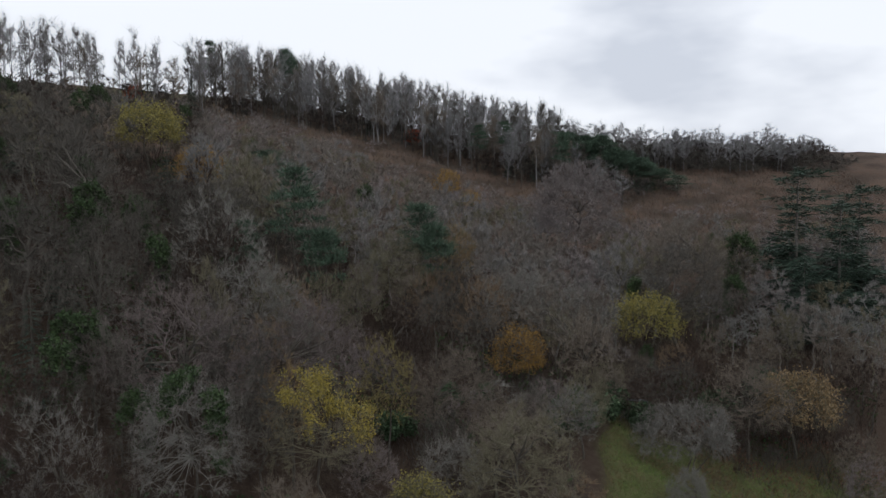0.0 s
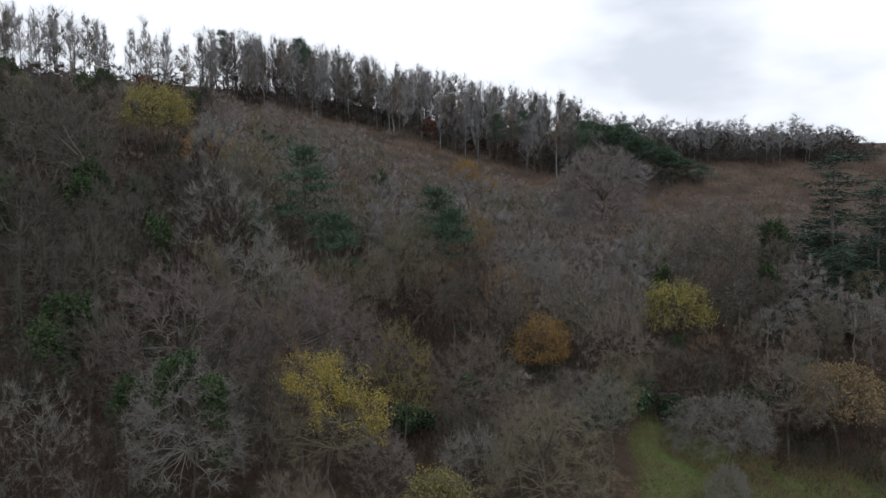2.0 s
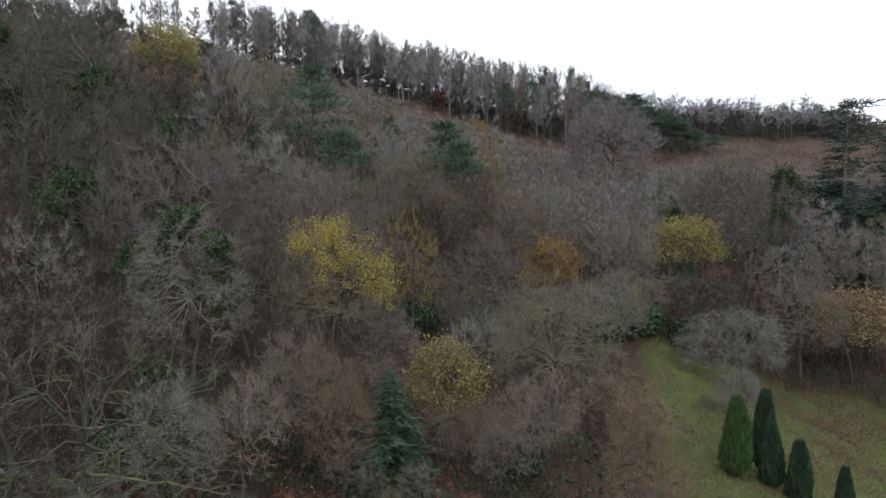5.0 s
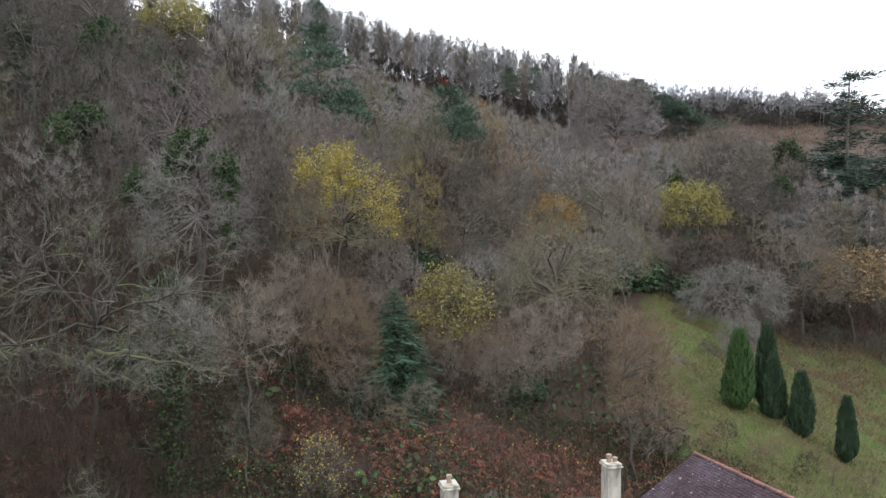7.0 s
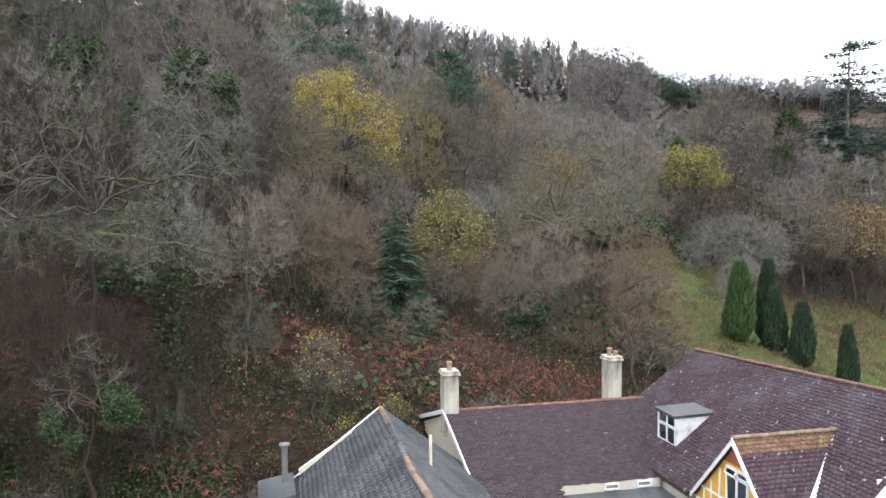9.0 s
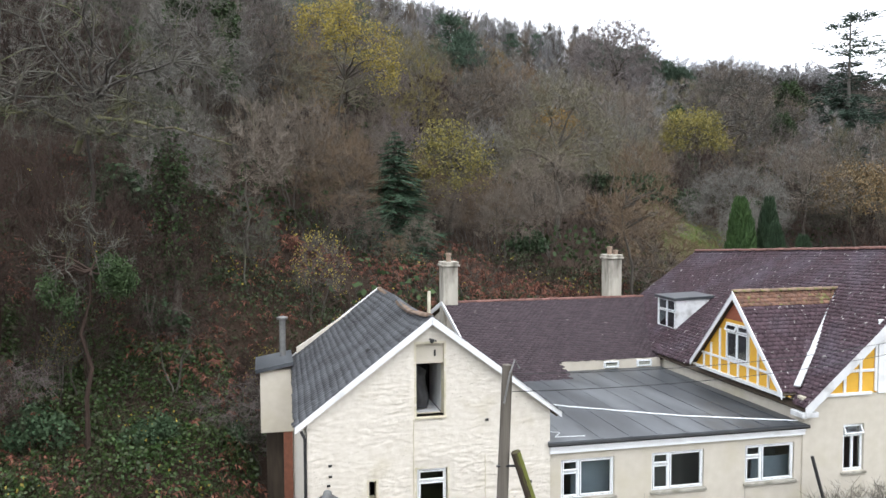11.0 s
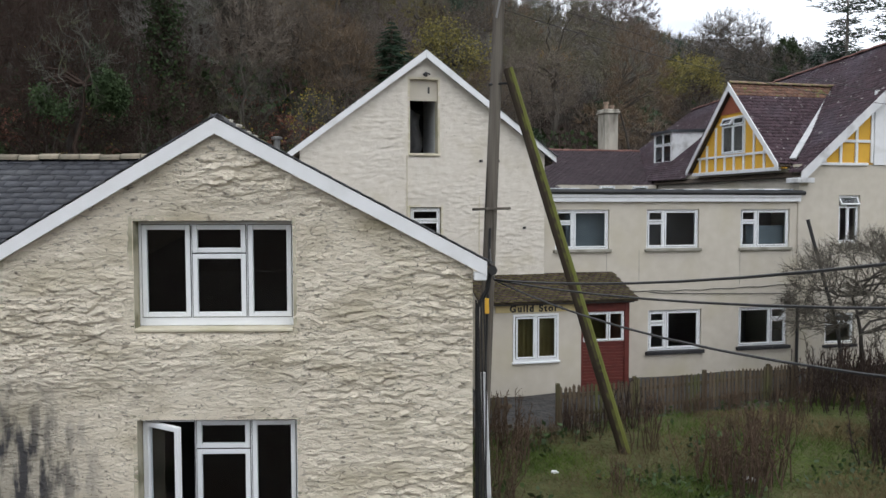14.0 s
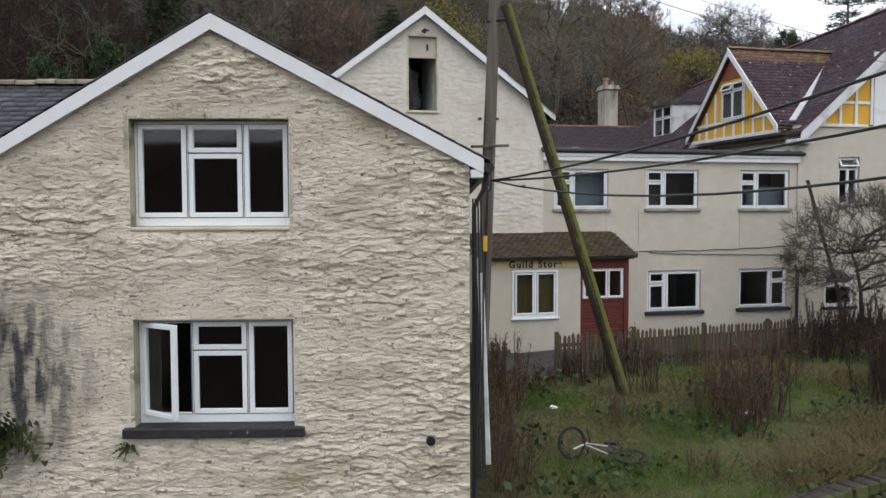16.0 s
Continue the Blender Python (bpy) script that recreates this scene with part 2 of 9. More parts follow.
def stained_wall():
    """The painted rubble of the near gable, with a patch of black damp streaks and greenish runs under the sills."""
    m = surface("painted_rubble_near", (0.79, 0.705, 0.56), (0.87, 0.79, 0.645), 3.0, 0.92, 1.0, 34.0, stretch=(1, 1, 2.2), stain=(0.45, 0.39, 0.255), stain_scale=0.9, stain_at=(0.50, 0.78), spots=(0.25, 0.225, 0.175), spot_scale=7.0, spot_at=(0.635, 0.78))
    n, l = m.node_tree.nodes, m.node_tree.links
    bsdf = n["Principled BSDF"]
    col = bsdf.inputs["Base Color"].links[0].from_socket
    co = n.new("ShaderNodeTexCoord")
    away = n.new("ShaderNodeVectorMath")
    away.operation = "DISTANCE"
    squash = n.new("ShaderNodeVectorMath")
    squash.operation = "MULTIPLY"
    squash.inputs[1].default_value = (0.75, 0.0, 0.74)
    away.inputs[1].default_value = (-1.75 * 0.75, 0.0, 1.38 * 0.74)
    l.new(co.outputs["Object"], squash.inputs[0])
    l.new(squash.outputs["Vector"], away.inputs[0])
    area = n.new("ShaderNodeMapRange")
    area.inputs["From Min"].default_value, area.inputs["From Max"].default_value = 1.02, 0.40
    l.new(away.outputs["Value"], area.inputs["Value"])
    mp = n.new("ShaderNodeMapping")
    mp.inputs["Scale"].default_value = (4.6, 1, 1.5)
    l.new(co.outputs["Object"], mp.inputs["Vector"])
    t = n.new("ShaderNodeTexNoise")
    t.inputs["Scale"].default_value, t.inputs["Detail"].default_value = 1.3, 5.0
    l.new(mp.outputs["Vector"], t.inputs["Vector"])
    streak = n.new("ShaderNodeMapRange")
    streak.inputs["From Min"].default_value, streak.inputs["From Max"].default_value = 0.45, 0.57
    l.new(t.outputs["Fac"], streak.inputs["Value"])
    wash = n.new("ShaderNodeMix")
    wash.data_type = "RGBA"
    wash.inputs["B"].default_value = (0.27, 0.25, 0.205, 1)
    half = n.new("ShaderNodeMath")
    half.operation = "MULTIPLY"
    half.inputs[1].default_value = 0.6
    l.new(area.outputs["Result"], half.inputs[0])
    l.new(half.outputs["Value"], wash.inputs["Factor"])
    l.new(col, wash.inputs["A"])
    col = wash.outputs["Result"]
    # flaking courses as fine relief on top of the modelled one
    rough_map = n.new("ShaderNodeMapping")
    rough_map.inputs["Scale"].default_value = (1.0, 1.0, 3.2)
    l.new(co.outputs["Object"], rough_map.inputs["Vector"])
    flake = n.new("ShaderNodeTexNoise")
    flake.inputs["Scale"].default_value, flake.inputs["Detail"].default_value = 6.5, 7.0
    flake.inputs["Roughness"].default_value, flake.inputs["Distortion"].default_value = 0.66, 0.8
    l.new(rough_map.outputs["Vector"], flake.inputs["Vector"])
    fine = bsdf.inputs["Normal"].links[0].from_node
    # thin cracks along the courses, broken up, with a darker tone in them
    wob = n.new("ShaderNodeTexNoise")
    wob.inputs["Scale"].default_value, wob.inputs["Detail"].default_value = 3.0, 3.0
    l.new(rough_map.outputs["Vector"], wob.inputs["Vector"])
    bend = n.new("ShaderNodeMix")
    bend.data_type, bend.blend_type = "RGBA", "LINEAR_LIGHT"
    bend.inputs["Factor"].default_value = 0.22
    l.new(rough_map.outputs["Vector"], bend.inputs["A"])
    l.new(wob.outputs["Color"], bend.inputs["B"])
    cells = n.new("ShaderNodeTexVoronoi")
    cells.feature = "DISTANCE_TO_EDGE"
    cells.inputs["Scale"].default_value = 5.2
    l.new(bend.outputs["Result"], cells.inputs["Vector"])
    crack = n.new("ShaderNodeMapRange")
    crack.inputs["From Min"].default_value, crack.inputs["From Max"].default_value = 0.045, 0.008
    l.new(cells.outputs["Distance"], crack.inputs["Value"])
    some = n.new("ShaderNodeMapRange")
    some.inputs["From Min"].default_value, some.inputs["From Max"].default_value = 0.48, 0.62
    l.new(flake.outputs["Fac"], some.inputs["Value"])
    cracked = n.new("ShaderNodeMath")
    cracked.operation = "MULTIPLY"
    l.new(crack.outputs["Result"], cracked.inputs[0])
    l.new(some.outputs["Result"], cracked.inputs[1])
    crack_tint = n.new("ShaderNodeMix")
    crack_tint.data_type = "RGBA"
    crack_tint.inputs["B"].default_value = (0.26, 0.22, 0.165, 1)
    l.new(cracked.outputs["Value"], crack_tint.inputs["Factor"])
    l.new(col, crack_tint.inputs["A"])
    col = crack_tint.outputs["Result"]
    deep = n.new("ShaderNodeMath")
    deep.operation = "MULTIPLY_ADD"
    deep.inputs[1].default_value = -0.5
    l.new(cracked.outputs["Value"], deep.inputs[0])
    l.new(flake.outputs["Fac"], deep.inputs[2])
    coarse = n.new("ShaderNodeBump")
    coarse.inputs["Strength"].default_value, coarse.inputs["Distance"].default_value = 0.9, 0.06
    l.new(deep.outputs["Value"], coarse.inputs["Height"])
    l.new(coarse.outputs["Normal"], fine.inputs["Normal"])
    both = n.new("ShaderNodeMath")
    both.operation = "MULTIPLY"
    l.new(area.outputs["Result"], both.inputs[0])
    l.new(streak.outputs["Result"], both.inputs[1])
    mx = n.new("ShaderNodeMix")
    mx.data_type = "RGBA"
    mx.inputs["B"].default_value = (0.075, 0.073, 0.075, 1)
    l.new(both.outputs["Value"], mx.inputs["Factor"])
    l.new(col, mx.inputs["A"])
    l.new(mx.outputs["Result"], bsdf.inputs["Base Color"])
    return m


M_RUBBLE_NEAR = stained_wall()
M_PLASTER = surface("lime_plaster", (0.56, 0.51, 0.38), (0.63, 0.58, 0.46), 3.0, 0.92, 0.3, 50.0, stain=(0.44, 0.41, 0.27), stain_scale=1.6, stain_at=(0.48, 0.7))
M_MOSS = surface("dry_moss", (0.085, 0.085, 0.035), (0.13, 0.12, 0.055), 9.0, 0.95, 0.5, 30.0)
M_REVEAL = surface("mossy_plaster", (0.46, 0.42, 0.31), (0.52, 0.48, 0.37), 3.0, 0.92, 0.3, 50.0, stain=(0.15, 0.15, 0.085), stain_scale=2.6, stain_at=(0.47, 0.66))
M_SILL = surface("dark_slate_sill", (0.018, 0.018, 0.020), (0.038, 0.038, 0.04), 9.0, 0.6, 0.3, 40.0, spots=(0.22, 0.22, 0.21), spot_scale=16.0, spot_at=(0.70, 0.74))
M_STONE_SILL = surface("grey_sill", (0.30, 0.29, 0.25), (0.38, 0.36, 0.31), 6.0, 0.9, 0.3, 40.0, stain=(0.20, 0.19, 0.15), stain_scale=2.0)
M_RIDGE = surface("buff_ridge_tile", (0.20, 0.17, 0.125), (0.26, 0.22, 0.165), 6.0, 0.9, 0.3, 40.0, vary=0.25, stain=(0.12, 0.12, 0.09), stain_scale=2.0)
M_RIDGE_DARK = surface("dark_ridge_tile", (0.09, 0.092, 0.095), (0.13, 0.13, 0.125), 6.0, 0.9, 0.3, 40.0, vary=0.25, stain=(0.19, 0.18, 0.15), stain_scale=2.5, stain_at=(0.5, 0.65))
M_RIDGE_MOSS = surface("mossy_ridge_tile", (0.15, 0.105, 0.075), (0.20, 0.14, 0.10), 6.0, 0.9, 0.3, 40.0, vary=0.25, stain=(0.14, 0.135, 0.05), stain_scale=2.0, stain_at=(0.54, 0.64))
M_RIDGE_RED = surface("red_ridge_tile", (0.13, 0.068, 0.058), (0.18, 0.092, 0.075), 6.0, 0.85, 0.3, 40.0, vary=0.25)
M_SLATE_OLD = surface("old_slate", (0.064, 0.067, 0.074), (0.102, 0.106, 0.113), 5.0, 0.6, 0.3, 40.0, stain=(0.05, 0.052, 0.056), stain_scale=0.7, stain_at=(0.47, 0.6), vary=0.12, island=True)
M_TILE_MOSS = surface("mossy_tile", (0.034, 0.021, 0.020), (0.055, 0.034, 0.031), 6.0, 0.9, 0.4, 40.0, stain=(0.088, 0.086, 0.022), stain_scale=2.6, stain_at=(0.54, 0.66), spots=(0.16, 0.15, 0.13), spot_scale=14.0, spot_at=(0.70, 0.75), vary=0.3)
M_REDTILE = surface("red_hanging_tile", (0.26, 0.080, 0.048), (0.31, 0.105, 0.06), 8.0, 0.8, 0.4, 18.0)
M_BRICK = surface("red_brick", (0.26, 0.105, 0.065), (0.20, 0.085, 0.055), 7.0, 0.9, 0.3, 30.0)
M_LEAD = surface("pale_lead", (0.42, 0.43, 0.44), (0.56, 0.56, 0.56), 5.0, 0.6, 0.2, 30.0)
M_ZINC = surface("galvanised_steel", (0.17, 0.17, 0.165), (0.26, 0.255, 0.245), 6.0, 0.5, 0.1, 40.0, metal=0.5)
M_ROOM = surface("dim_room", (0.20, 0.20, 0.20), (0.26, 0.255, 0.25), 1.5, 0.9, 0.0)
M_CURTAIN = surface("olive_curtain", (0.20, 0.155, 0.055), (0.26, 0.20, 0.08), 5.0, 0.95, 0.1, 40.0)
M_NET = surface("grey_net", (0.10, 0.10, 0.105), (0.16, 0.16, 0.165), 4.0, 0.95, 0.1, 40.0)
# Blue-grey that paints the sky's reflection into the wing's upper windows.
M_SKY_REFLECTION = surface("painted_sky_reflection", (0.15, 0.18, 0.20), (0.19, 0.22, 0.24), 3.0, 0.9, 0.1, 40.0)
M_SIGN = surface("painted_sign", (0.52, 0.42, 0.20), (0.57, 0.47, 0.25), 5.0, 0.7, 0.1, 40.0)
M_STACK = surface("weathered_stack", (0.50, 0.47, 0.40), (0.38, 0.355, 0.30), 3.0, 0.9, 0.3, 40.0, stain=(0.15, 0.14, 0.115), stain_scale=1.8, stain_at=(0.48, 0.68), stretch=(1, 1, 0.3))
M_POT = surface("clay_pot", (0.30, 0.22, 0.16), (0.24, 0.18, 0.14), 6.0, 0.9, 0.3, 30.0)
M_WHITE_WORN = surface("worn_white_paint", (0.60, 0.61, 0.62), (0.70, 0.71, 0.71), 3.0, 0.6, 0.2, 40.0, stain=(0.36, 0.36, 0.35), stain_scale=2.0, stain_at=(0.5, 0.75))

# ---- plant kit: skeletons of limbs, sprays of twigs, leaves and needles ----
class Soup:
    """Triangles gathered for one mesh."""

    def __init__(self):
        self.v, self.f, self.n = [], [], 0

    def add(self, verts, faces):
        self.v.append(np.asarray(verts, np.float32).reshape(-1, 3))
        self.f.append(np.asarray(faces, np.int32).reshape(-1, 3) + self.n)
        self.n += len(self.v[-1])

    def tube(self, path, radii, sides):
        path = np.asarray(path, float)
        along = np.gradient(path, axis=0)
        along /= np.linalg.norm(along, axis=1, keepdims=True) + 1e-9
        ref = np.array([0.3, 0.9, 0.2]) if abs(along[0][2]) > 0.7 else np.array([0, 0, 1.0])
        side = np.cross(along, ref)
        side /= np.linalg.norm(side, axis=1, keepdims=True) + 1e-9
        other = np.cross(along, side)
        a = np.arange(sides) * math.tau / sides
        ring = side[:, None] * np.cos(a)[None, :, None] + other[:, None] * np.sin(a)[None, :, None]
        verts = path[:, None] + ring * np.asarray(radii, float)[:, None, None]
        k, faces = len(path), []
        for i in range(k - 1):
            for j in range(sides):
                p, q = i * sides + j, i * sides + (j + 1) % sides
                faces += [(p, q, q + sides), (p, q + sides, p + sides)]
        self.add(verts, faces)

    def twigs(self, start, way, width, rng):
        """Long thin tapering slivers."""
        n = len(start)
        side = np.cross(way, rng.normal(size=(n, 3)))
        side /= np.linalg.norm(side, axis=1, keepdims=True) + 1e-9
        w = side * np.broadcast_to(width, (n,))[:, None] / 2
        verts = np.stack([start - w, start + w, start + way], 1)
        self.add(verts, np.arange(3 * n).reshape(n, 3))

    def leaves(self, at, size, rng, up=0.0, long=1.6):
        """Small pointed blades turned at random."""
        n = len(at)
        a = rng.normal(size=(n, 3)) + (0, 0, up)
        a /= np.linalg.norm(a, axis=1, keepdims=True)
        b = np.cross(a, rng.normal(size=(n, 3)))
        b /= np.linalg.norm(b, axis=1, keepdims=True)
        s = (size * rng.uniform(0.6, 1.3, n))[:, None]
        a, b = a * s * long / 2, b * s / 2
        verts = np.stack([at - a, at + b, at + a, at - b], 1)
        i = np.arange(n)[:, None] * 4
        self.add(verts, np.concatenate([i + (0, 1, 2), i + (0, 2, 3)], 0))

    def mesh(self, name):
        return raw_mesh(name, np.concatenate(self.v), np.concatenate(self.f))


def bent(a, b, lift, rng, k=4, wobble=0.05):
    """A curved way from a to b that first rises by lift."""
    t = np.linspace(0, 1, k)[:, None]
    mid = (a + b) / 2 + (0, 0, lift)
    p = (1 - t) ** 2 * a + 2 * t * (1 - t) * mid + t * t * b
    far = np.linalg.norm(b - a)
    p[1:-1] += rng.normal(size=(k - 2, 3)) * wobble * far
    return p


def in_crown(rng, n, lo, hi, up=-0.5):
    """Points in a unit ball between two radii, few of them low down."""
    d = rng.normal(size=(n * 3, 3))
    d /= np.linalg.norm(d, axis=1, keepdims=True)
    d = d[d[:, 2] > up][:n]
    return d * rng.uniform(lo, hi, len(d))[:, None]


def tree_meshes(name, seed, h, r, clear=0.3, counts=(7, 45, 300, 2400), twig=(0.9, 0.022), trunk_r=0.18, weep=0.0, lean=0.0, stems=1, bends=3, thick=1.0, rise=0.3):
    """A bare broadleaved tree: the meshes of its trunk with limbs and of its crown, and points for leaves."""
    rng = np.random.default_rng(seed)
    wood, crown = Soup(), Soup()
    mid = np.array([lean * h, 0, h * (1 + clear) / 2])
    half = np.array([r, r, h * (1 - clear) / 2])
    lump = rng.normal(size=(5, 3))
    lump /= np.linalg.norm(lump, axis=1, keepdims=True)
    amount = rng.uniform(-0.25, 0.18, 5)

    def shaped(p):
        d = p / (np.linalg.norm(p, axis=1, keepdims=True) + 1e-9)
        k = 1 + (np.clip(d @ lump.T, 0, 1) ** 2 * amount).sum(1)
        return mid + p * k[:, None] * half

    joints = []
    for s in range(stems):
        foot = np.array([0, 0, -0.4]) + (rng.normal(size=3) * (0.25, 0.25, 0) if stems > 1 else 0)
        top = mid + rng.normal(size=3) * (0.25 * r, 0.25 * r, 0.1)
        stem = bent(foot, top, 0, rng, 7, 0.02)
        wood.tube(stem, np.linspace(trunk_r * 1.15, trunk_r * 0.35, 7) / math.sqrt(stems), 6)
        joints += [p for p in bent(foot, top, 0, rng, 7, 0.0)[2:]]
    joints = np.array(joints)

    def attach(ends, at, lift, k, r0, r1, sides, soup, wob):
        got = []
        d = np.linalg.norm(ends[:, None] - at[None], axis=2) + 0.35 * np.maximum(0, at[None, :, 2] - ends[:, None, 2])
        for e, j in zip(ends, d.argmin(1)):
            p = bent(at[j], e, lift * np.linalg.norm(e - at[j]), rng, k, wob)
            soup.tube(p, np.linspace(r0, r1, k), sides)
            got += list(p[1:])
        return np.array(got)

    n1, n2, n3, n4 = counts
    limbs = attach(shaped(in_crown(rng, n1, 0.45, 0.7, -0.35)), joints, 0.12, 5, trunk_r * 0.5, trunk_r * 0.22, 5, wood, 0.05)
    boughs = attach(shaped(in_crown(rng, n2, 0.45, 0.85)), limbs, 0.10, 4, trunk_r * 0.22, trunk_r * 0.09, 4, crown, 0.06)
    sprays = attach(shaped(in_crown(rng, n3, 0.6, 1.0)), np.concatenate([limbs, boughs]), 0.08 - weep * 0.3, bends, max(0.012, trunk_r * 0.08) * thick, 0.008 * thick, 3, crown, 0.08)
    start = sprays[rng.integers(0, len(sprays), n4)] + rng.normal(size=(n4, 3)) * 0.06
    way = start - mid
    way /= np.linalg.norm(way, axis=1, keepdims=True) + 1e-9
    way = way * 0.5 + rng.normal(size=(n4, 3)) * 0.62 + (0, 0, rise - 2.2 * weep)
    way *= (twig[0] * rng.uniform(0.4, 1.2, n4) / (np.linalg.norm(way, axis=1) + 1e-9))[:, None]
    crown.twigs(start, way, twig[1], rng)
    tips = np.concatenate([start + way * 0.6, start + way])
    return wood.mesh(name + "_trunk"), crown.mesh(name + "_crown"), tips, rng


def pole_tree_meshes(seed, h, r, clear=0.3, limbs=18, twigs=400):
    """A forest-grown tree: a long straight stem with a narrow head of steep boughs and fine twigs."""
    rng = np.random.default_rng(seed)
    wood, crown = Soup(), Soup()
    stem = bent(np.array([0, 0, -0.5]), np.array([rng.normal() * 0.25, rng.normal() * 0.25, h * 0.93]), 0, rng, 6, 0.006)
    wood.tube(stem, np.linspace(0.15, 0.04, 6), 4)
    ends = []
    for i in range(limbs):
        t = clear + (0.92 - clear) * (i + rng.random()) / limbs
        root = np.array([np.interp(t * h, stem[:, 2], stem[:, k]) for k in (0, 1)] + [t * h])
        a, reach = rng.uniform(0, math.tau), r * rng.uniform(0.4, 1.0) * (1.15 - 0.75 * (t - clear) / (1 - clear))
        end = root + (reach * math.cos(a), reach * math.sin(a), min(reach * rng.uniform(0.7, 1.9), h * 1.02 - root[2]))
        p = bent(root, end, -0.12 * reach, rng, 3, 0.05)
        crown.tube(p, (0.065, 0.045, 0.02), 3)
        ends += [p[1], (p[1] + p[2]) / 2, p[2], p[2]]
    ends = np.array(ends)
    start = ends[rng.integers(0, len(ends), twigs)] + rng.normal(size=(twigs, 3)) * 0.18
    way = rng.normal(size=(twigs, 3)) * (0.45, 0.45, 0.35) + (0, 0, 0.8)
    crown.twigs(start, way * rng.uniform(0.7, 1.9, (twigs, 1)), 0.09, rng)
    return wood.mesh("pole_trunk"), crown.mesh("pole_crown")


def layered_meshes(seed, h, r, limbs=34, bare=0.30, pads=4, needles=34, dense=0.55):
    """An old open conifer: a straight mast, level limbs of uneven length and flat pads of needles, close below and ragged above."""
    rng = np.random.default_rng(seed)
    wood, green = Soup(), Soup()
    wood.tube([(0, 0, -0.5), (0.05, 0, h * 0.5), (0, 0.05, h * 0.99)], [h * 0.016, h * 0.010, h * 0.003], 7)
    for i in range(limbs):
        t = bare + (0.985 - bare) * (i / limbs) ** 1.15
        a = rng.uniform(0, math.tau)
        low = t < dense
        if not low and i % 3 == 0:
            continue
        reach = r * (rng.uniform(0.75, 1.05) if low else rng.uniform(0.45, 0.98) * (1.12 - 0.72 * (t - dense) / (1 - dense)))
        root = np.array([0, 0, t * h])
        end = root + (reach * math.cos(a), reach * math.sin(a), reach * rng.uniform(-0.16, 0.16))
        p = bent(root, end, 0.05 * reach, rng, 5, 0.03)
        wood.tube(p, np.linspace(h * 0.0035, h * 0.001, 5), 4)
        for u in np.linspace(0.2 if low else 0.4, 1.0, pads + (2 if low else 0)):
            if rng.random() < (0.05 if low else 0.2):
                continue
            c = np.array([np.interp(u, np.linspace(0, 1, 5), p[:, k]) for k in range(3)]) + rng.normal(size=3) * (0.2, 0.2, 0.1)
            w = r * (rng.uniform(0.12, 0.23) if low else rng.uniform(0.10, 0.18))
            q = c + rng.normal(size=(needles, 3)) * (w, w, w * 0.26)
            way = (q - c) * 0.6 + rng.normal(size=(needles, 3)) * (0.25, 0.25, 0.08) + (0, 0, 0.05 if not low else -0.12)
            green.twigs(q, way, 0.24, rng)
    top = np.array([0, 0, h * 0.985]) + rng.normal(size=(90, 3)) * (0.10 * r, 0.10 * r, 0.07 * r)
    green.twigs(top, rng.normal(size=(90, 3)) * (0.3, 0.3, 0.12), 0.22, rng)
    return wood.mesh("conifer_trunk"), green.mesh("conifer_pads")


def leaf_mesh(name, points, n, size, rng, spread=0.15, keep=None, long=1.5, up=0.0):
    soup = Soup()
    if keep is not None:
        points = points[keep(points)]
    at = points[rng.integers(0, len(points), n)] + rng.normal(size=(n, 3)) * spread
    soup.leaves(at, size, rng, up, long)
    return soup.mesh(name)


class Plant:
    """A kind of plant: meshes of its parts, shared by all of its copies."""

    def __init__(self, name, label, category, parts):
        self.name, self.label, self.category, self.parts = name, label, category, parts
        self.slots = {}

    def arrays(self):
        """Points and triangles of all parts together."""
        out = []
        for _, me, _ in self.parts:
            v = np.zeros(len(me.vertices) * 3, np.float32)
            me.vertices.foreach_get("co", v)
            f = np.zeros(len(me.loops), np.int32)
            me.loops.foreach_get("vertex_index", f)
            out.append((v.reshape(-1, 3), f.reshape(-1, 3)))
        return out

    def set(self, x, y, scale=1.0, turn=0.0, tall=None, group="", mats=None, z=None, label=None, sink=0.1):
        zz = ground_height(x, y) - sink if z is None else z
        ob = new(self.name)
        ob.matrix_world = Matrix.LocRotScale((x, y, zz), Euler((0, 0, turn)), (scale, scale, tall or scale))
        tagged(ob, label or self.label, self.category, group)
        for i, (pname, me, mat) in enumerate(self.parts):
            if not me.materials:
                me.materials.append(mat)
            c = new(pname, me)
            c.parent = ob
            if mats and mats.get(pname):
                c.material_slots[0].link = "OBJECT"
                c.material_slots[0].material = mats[pname]
        return ob


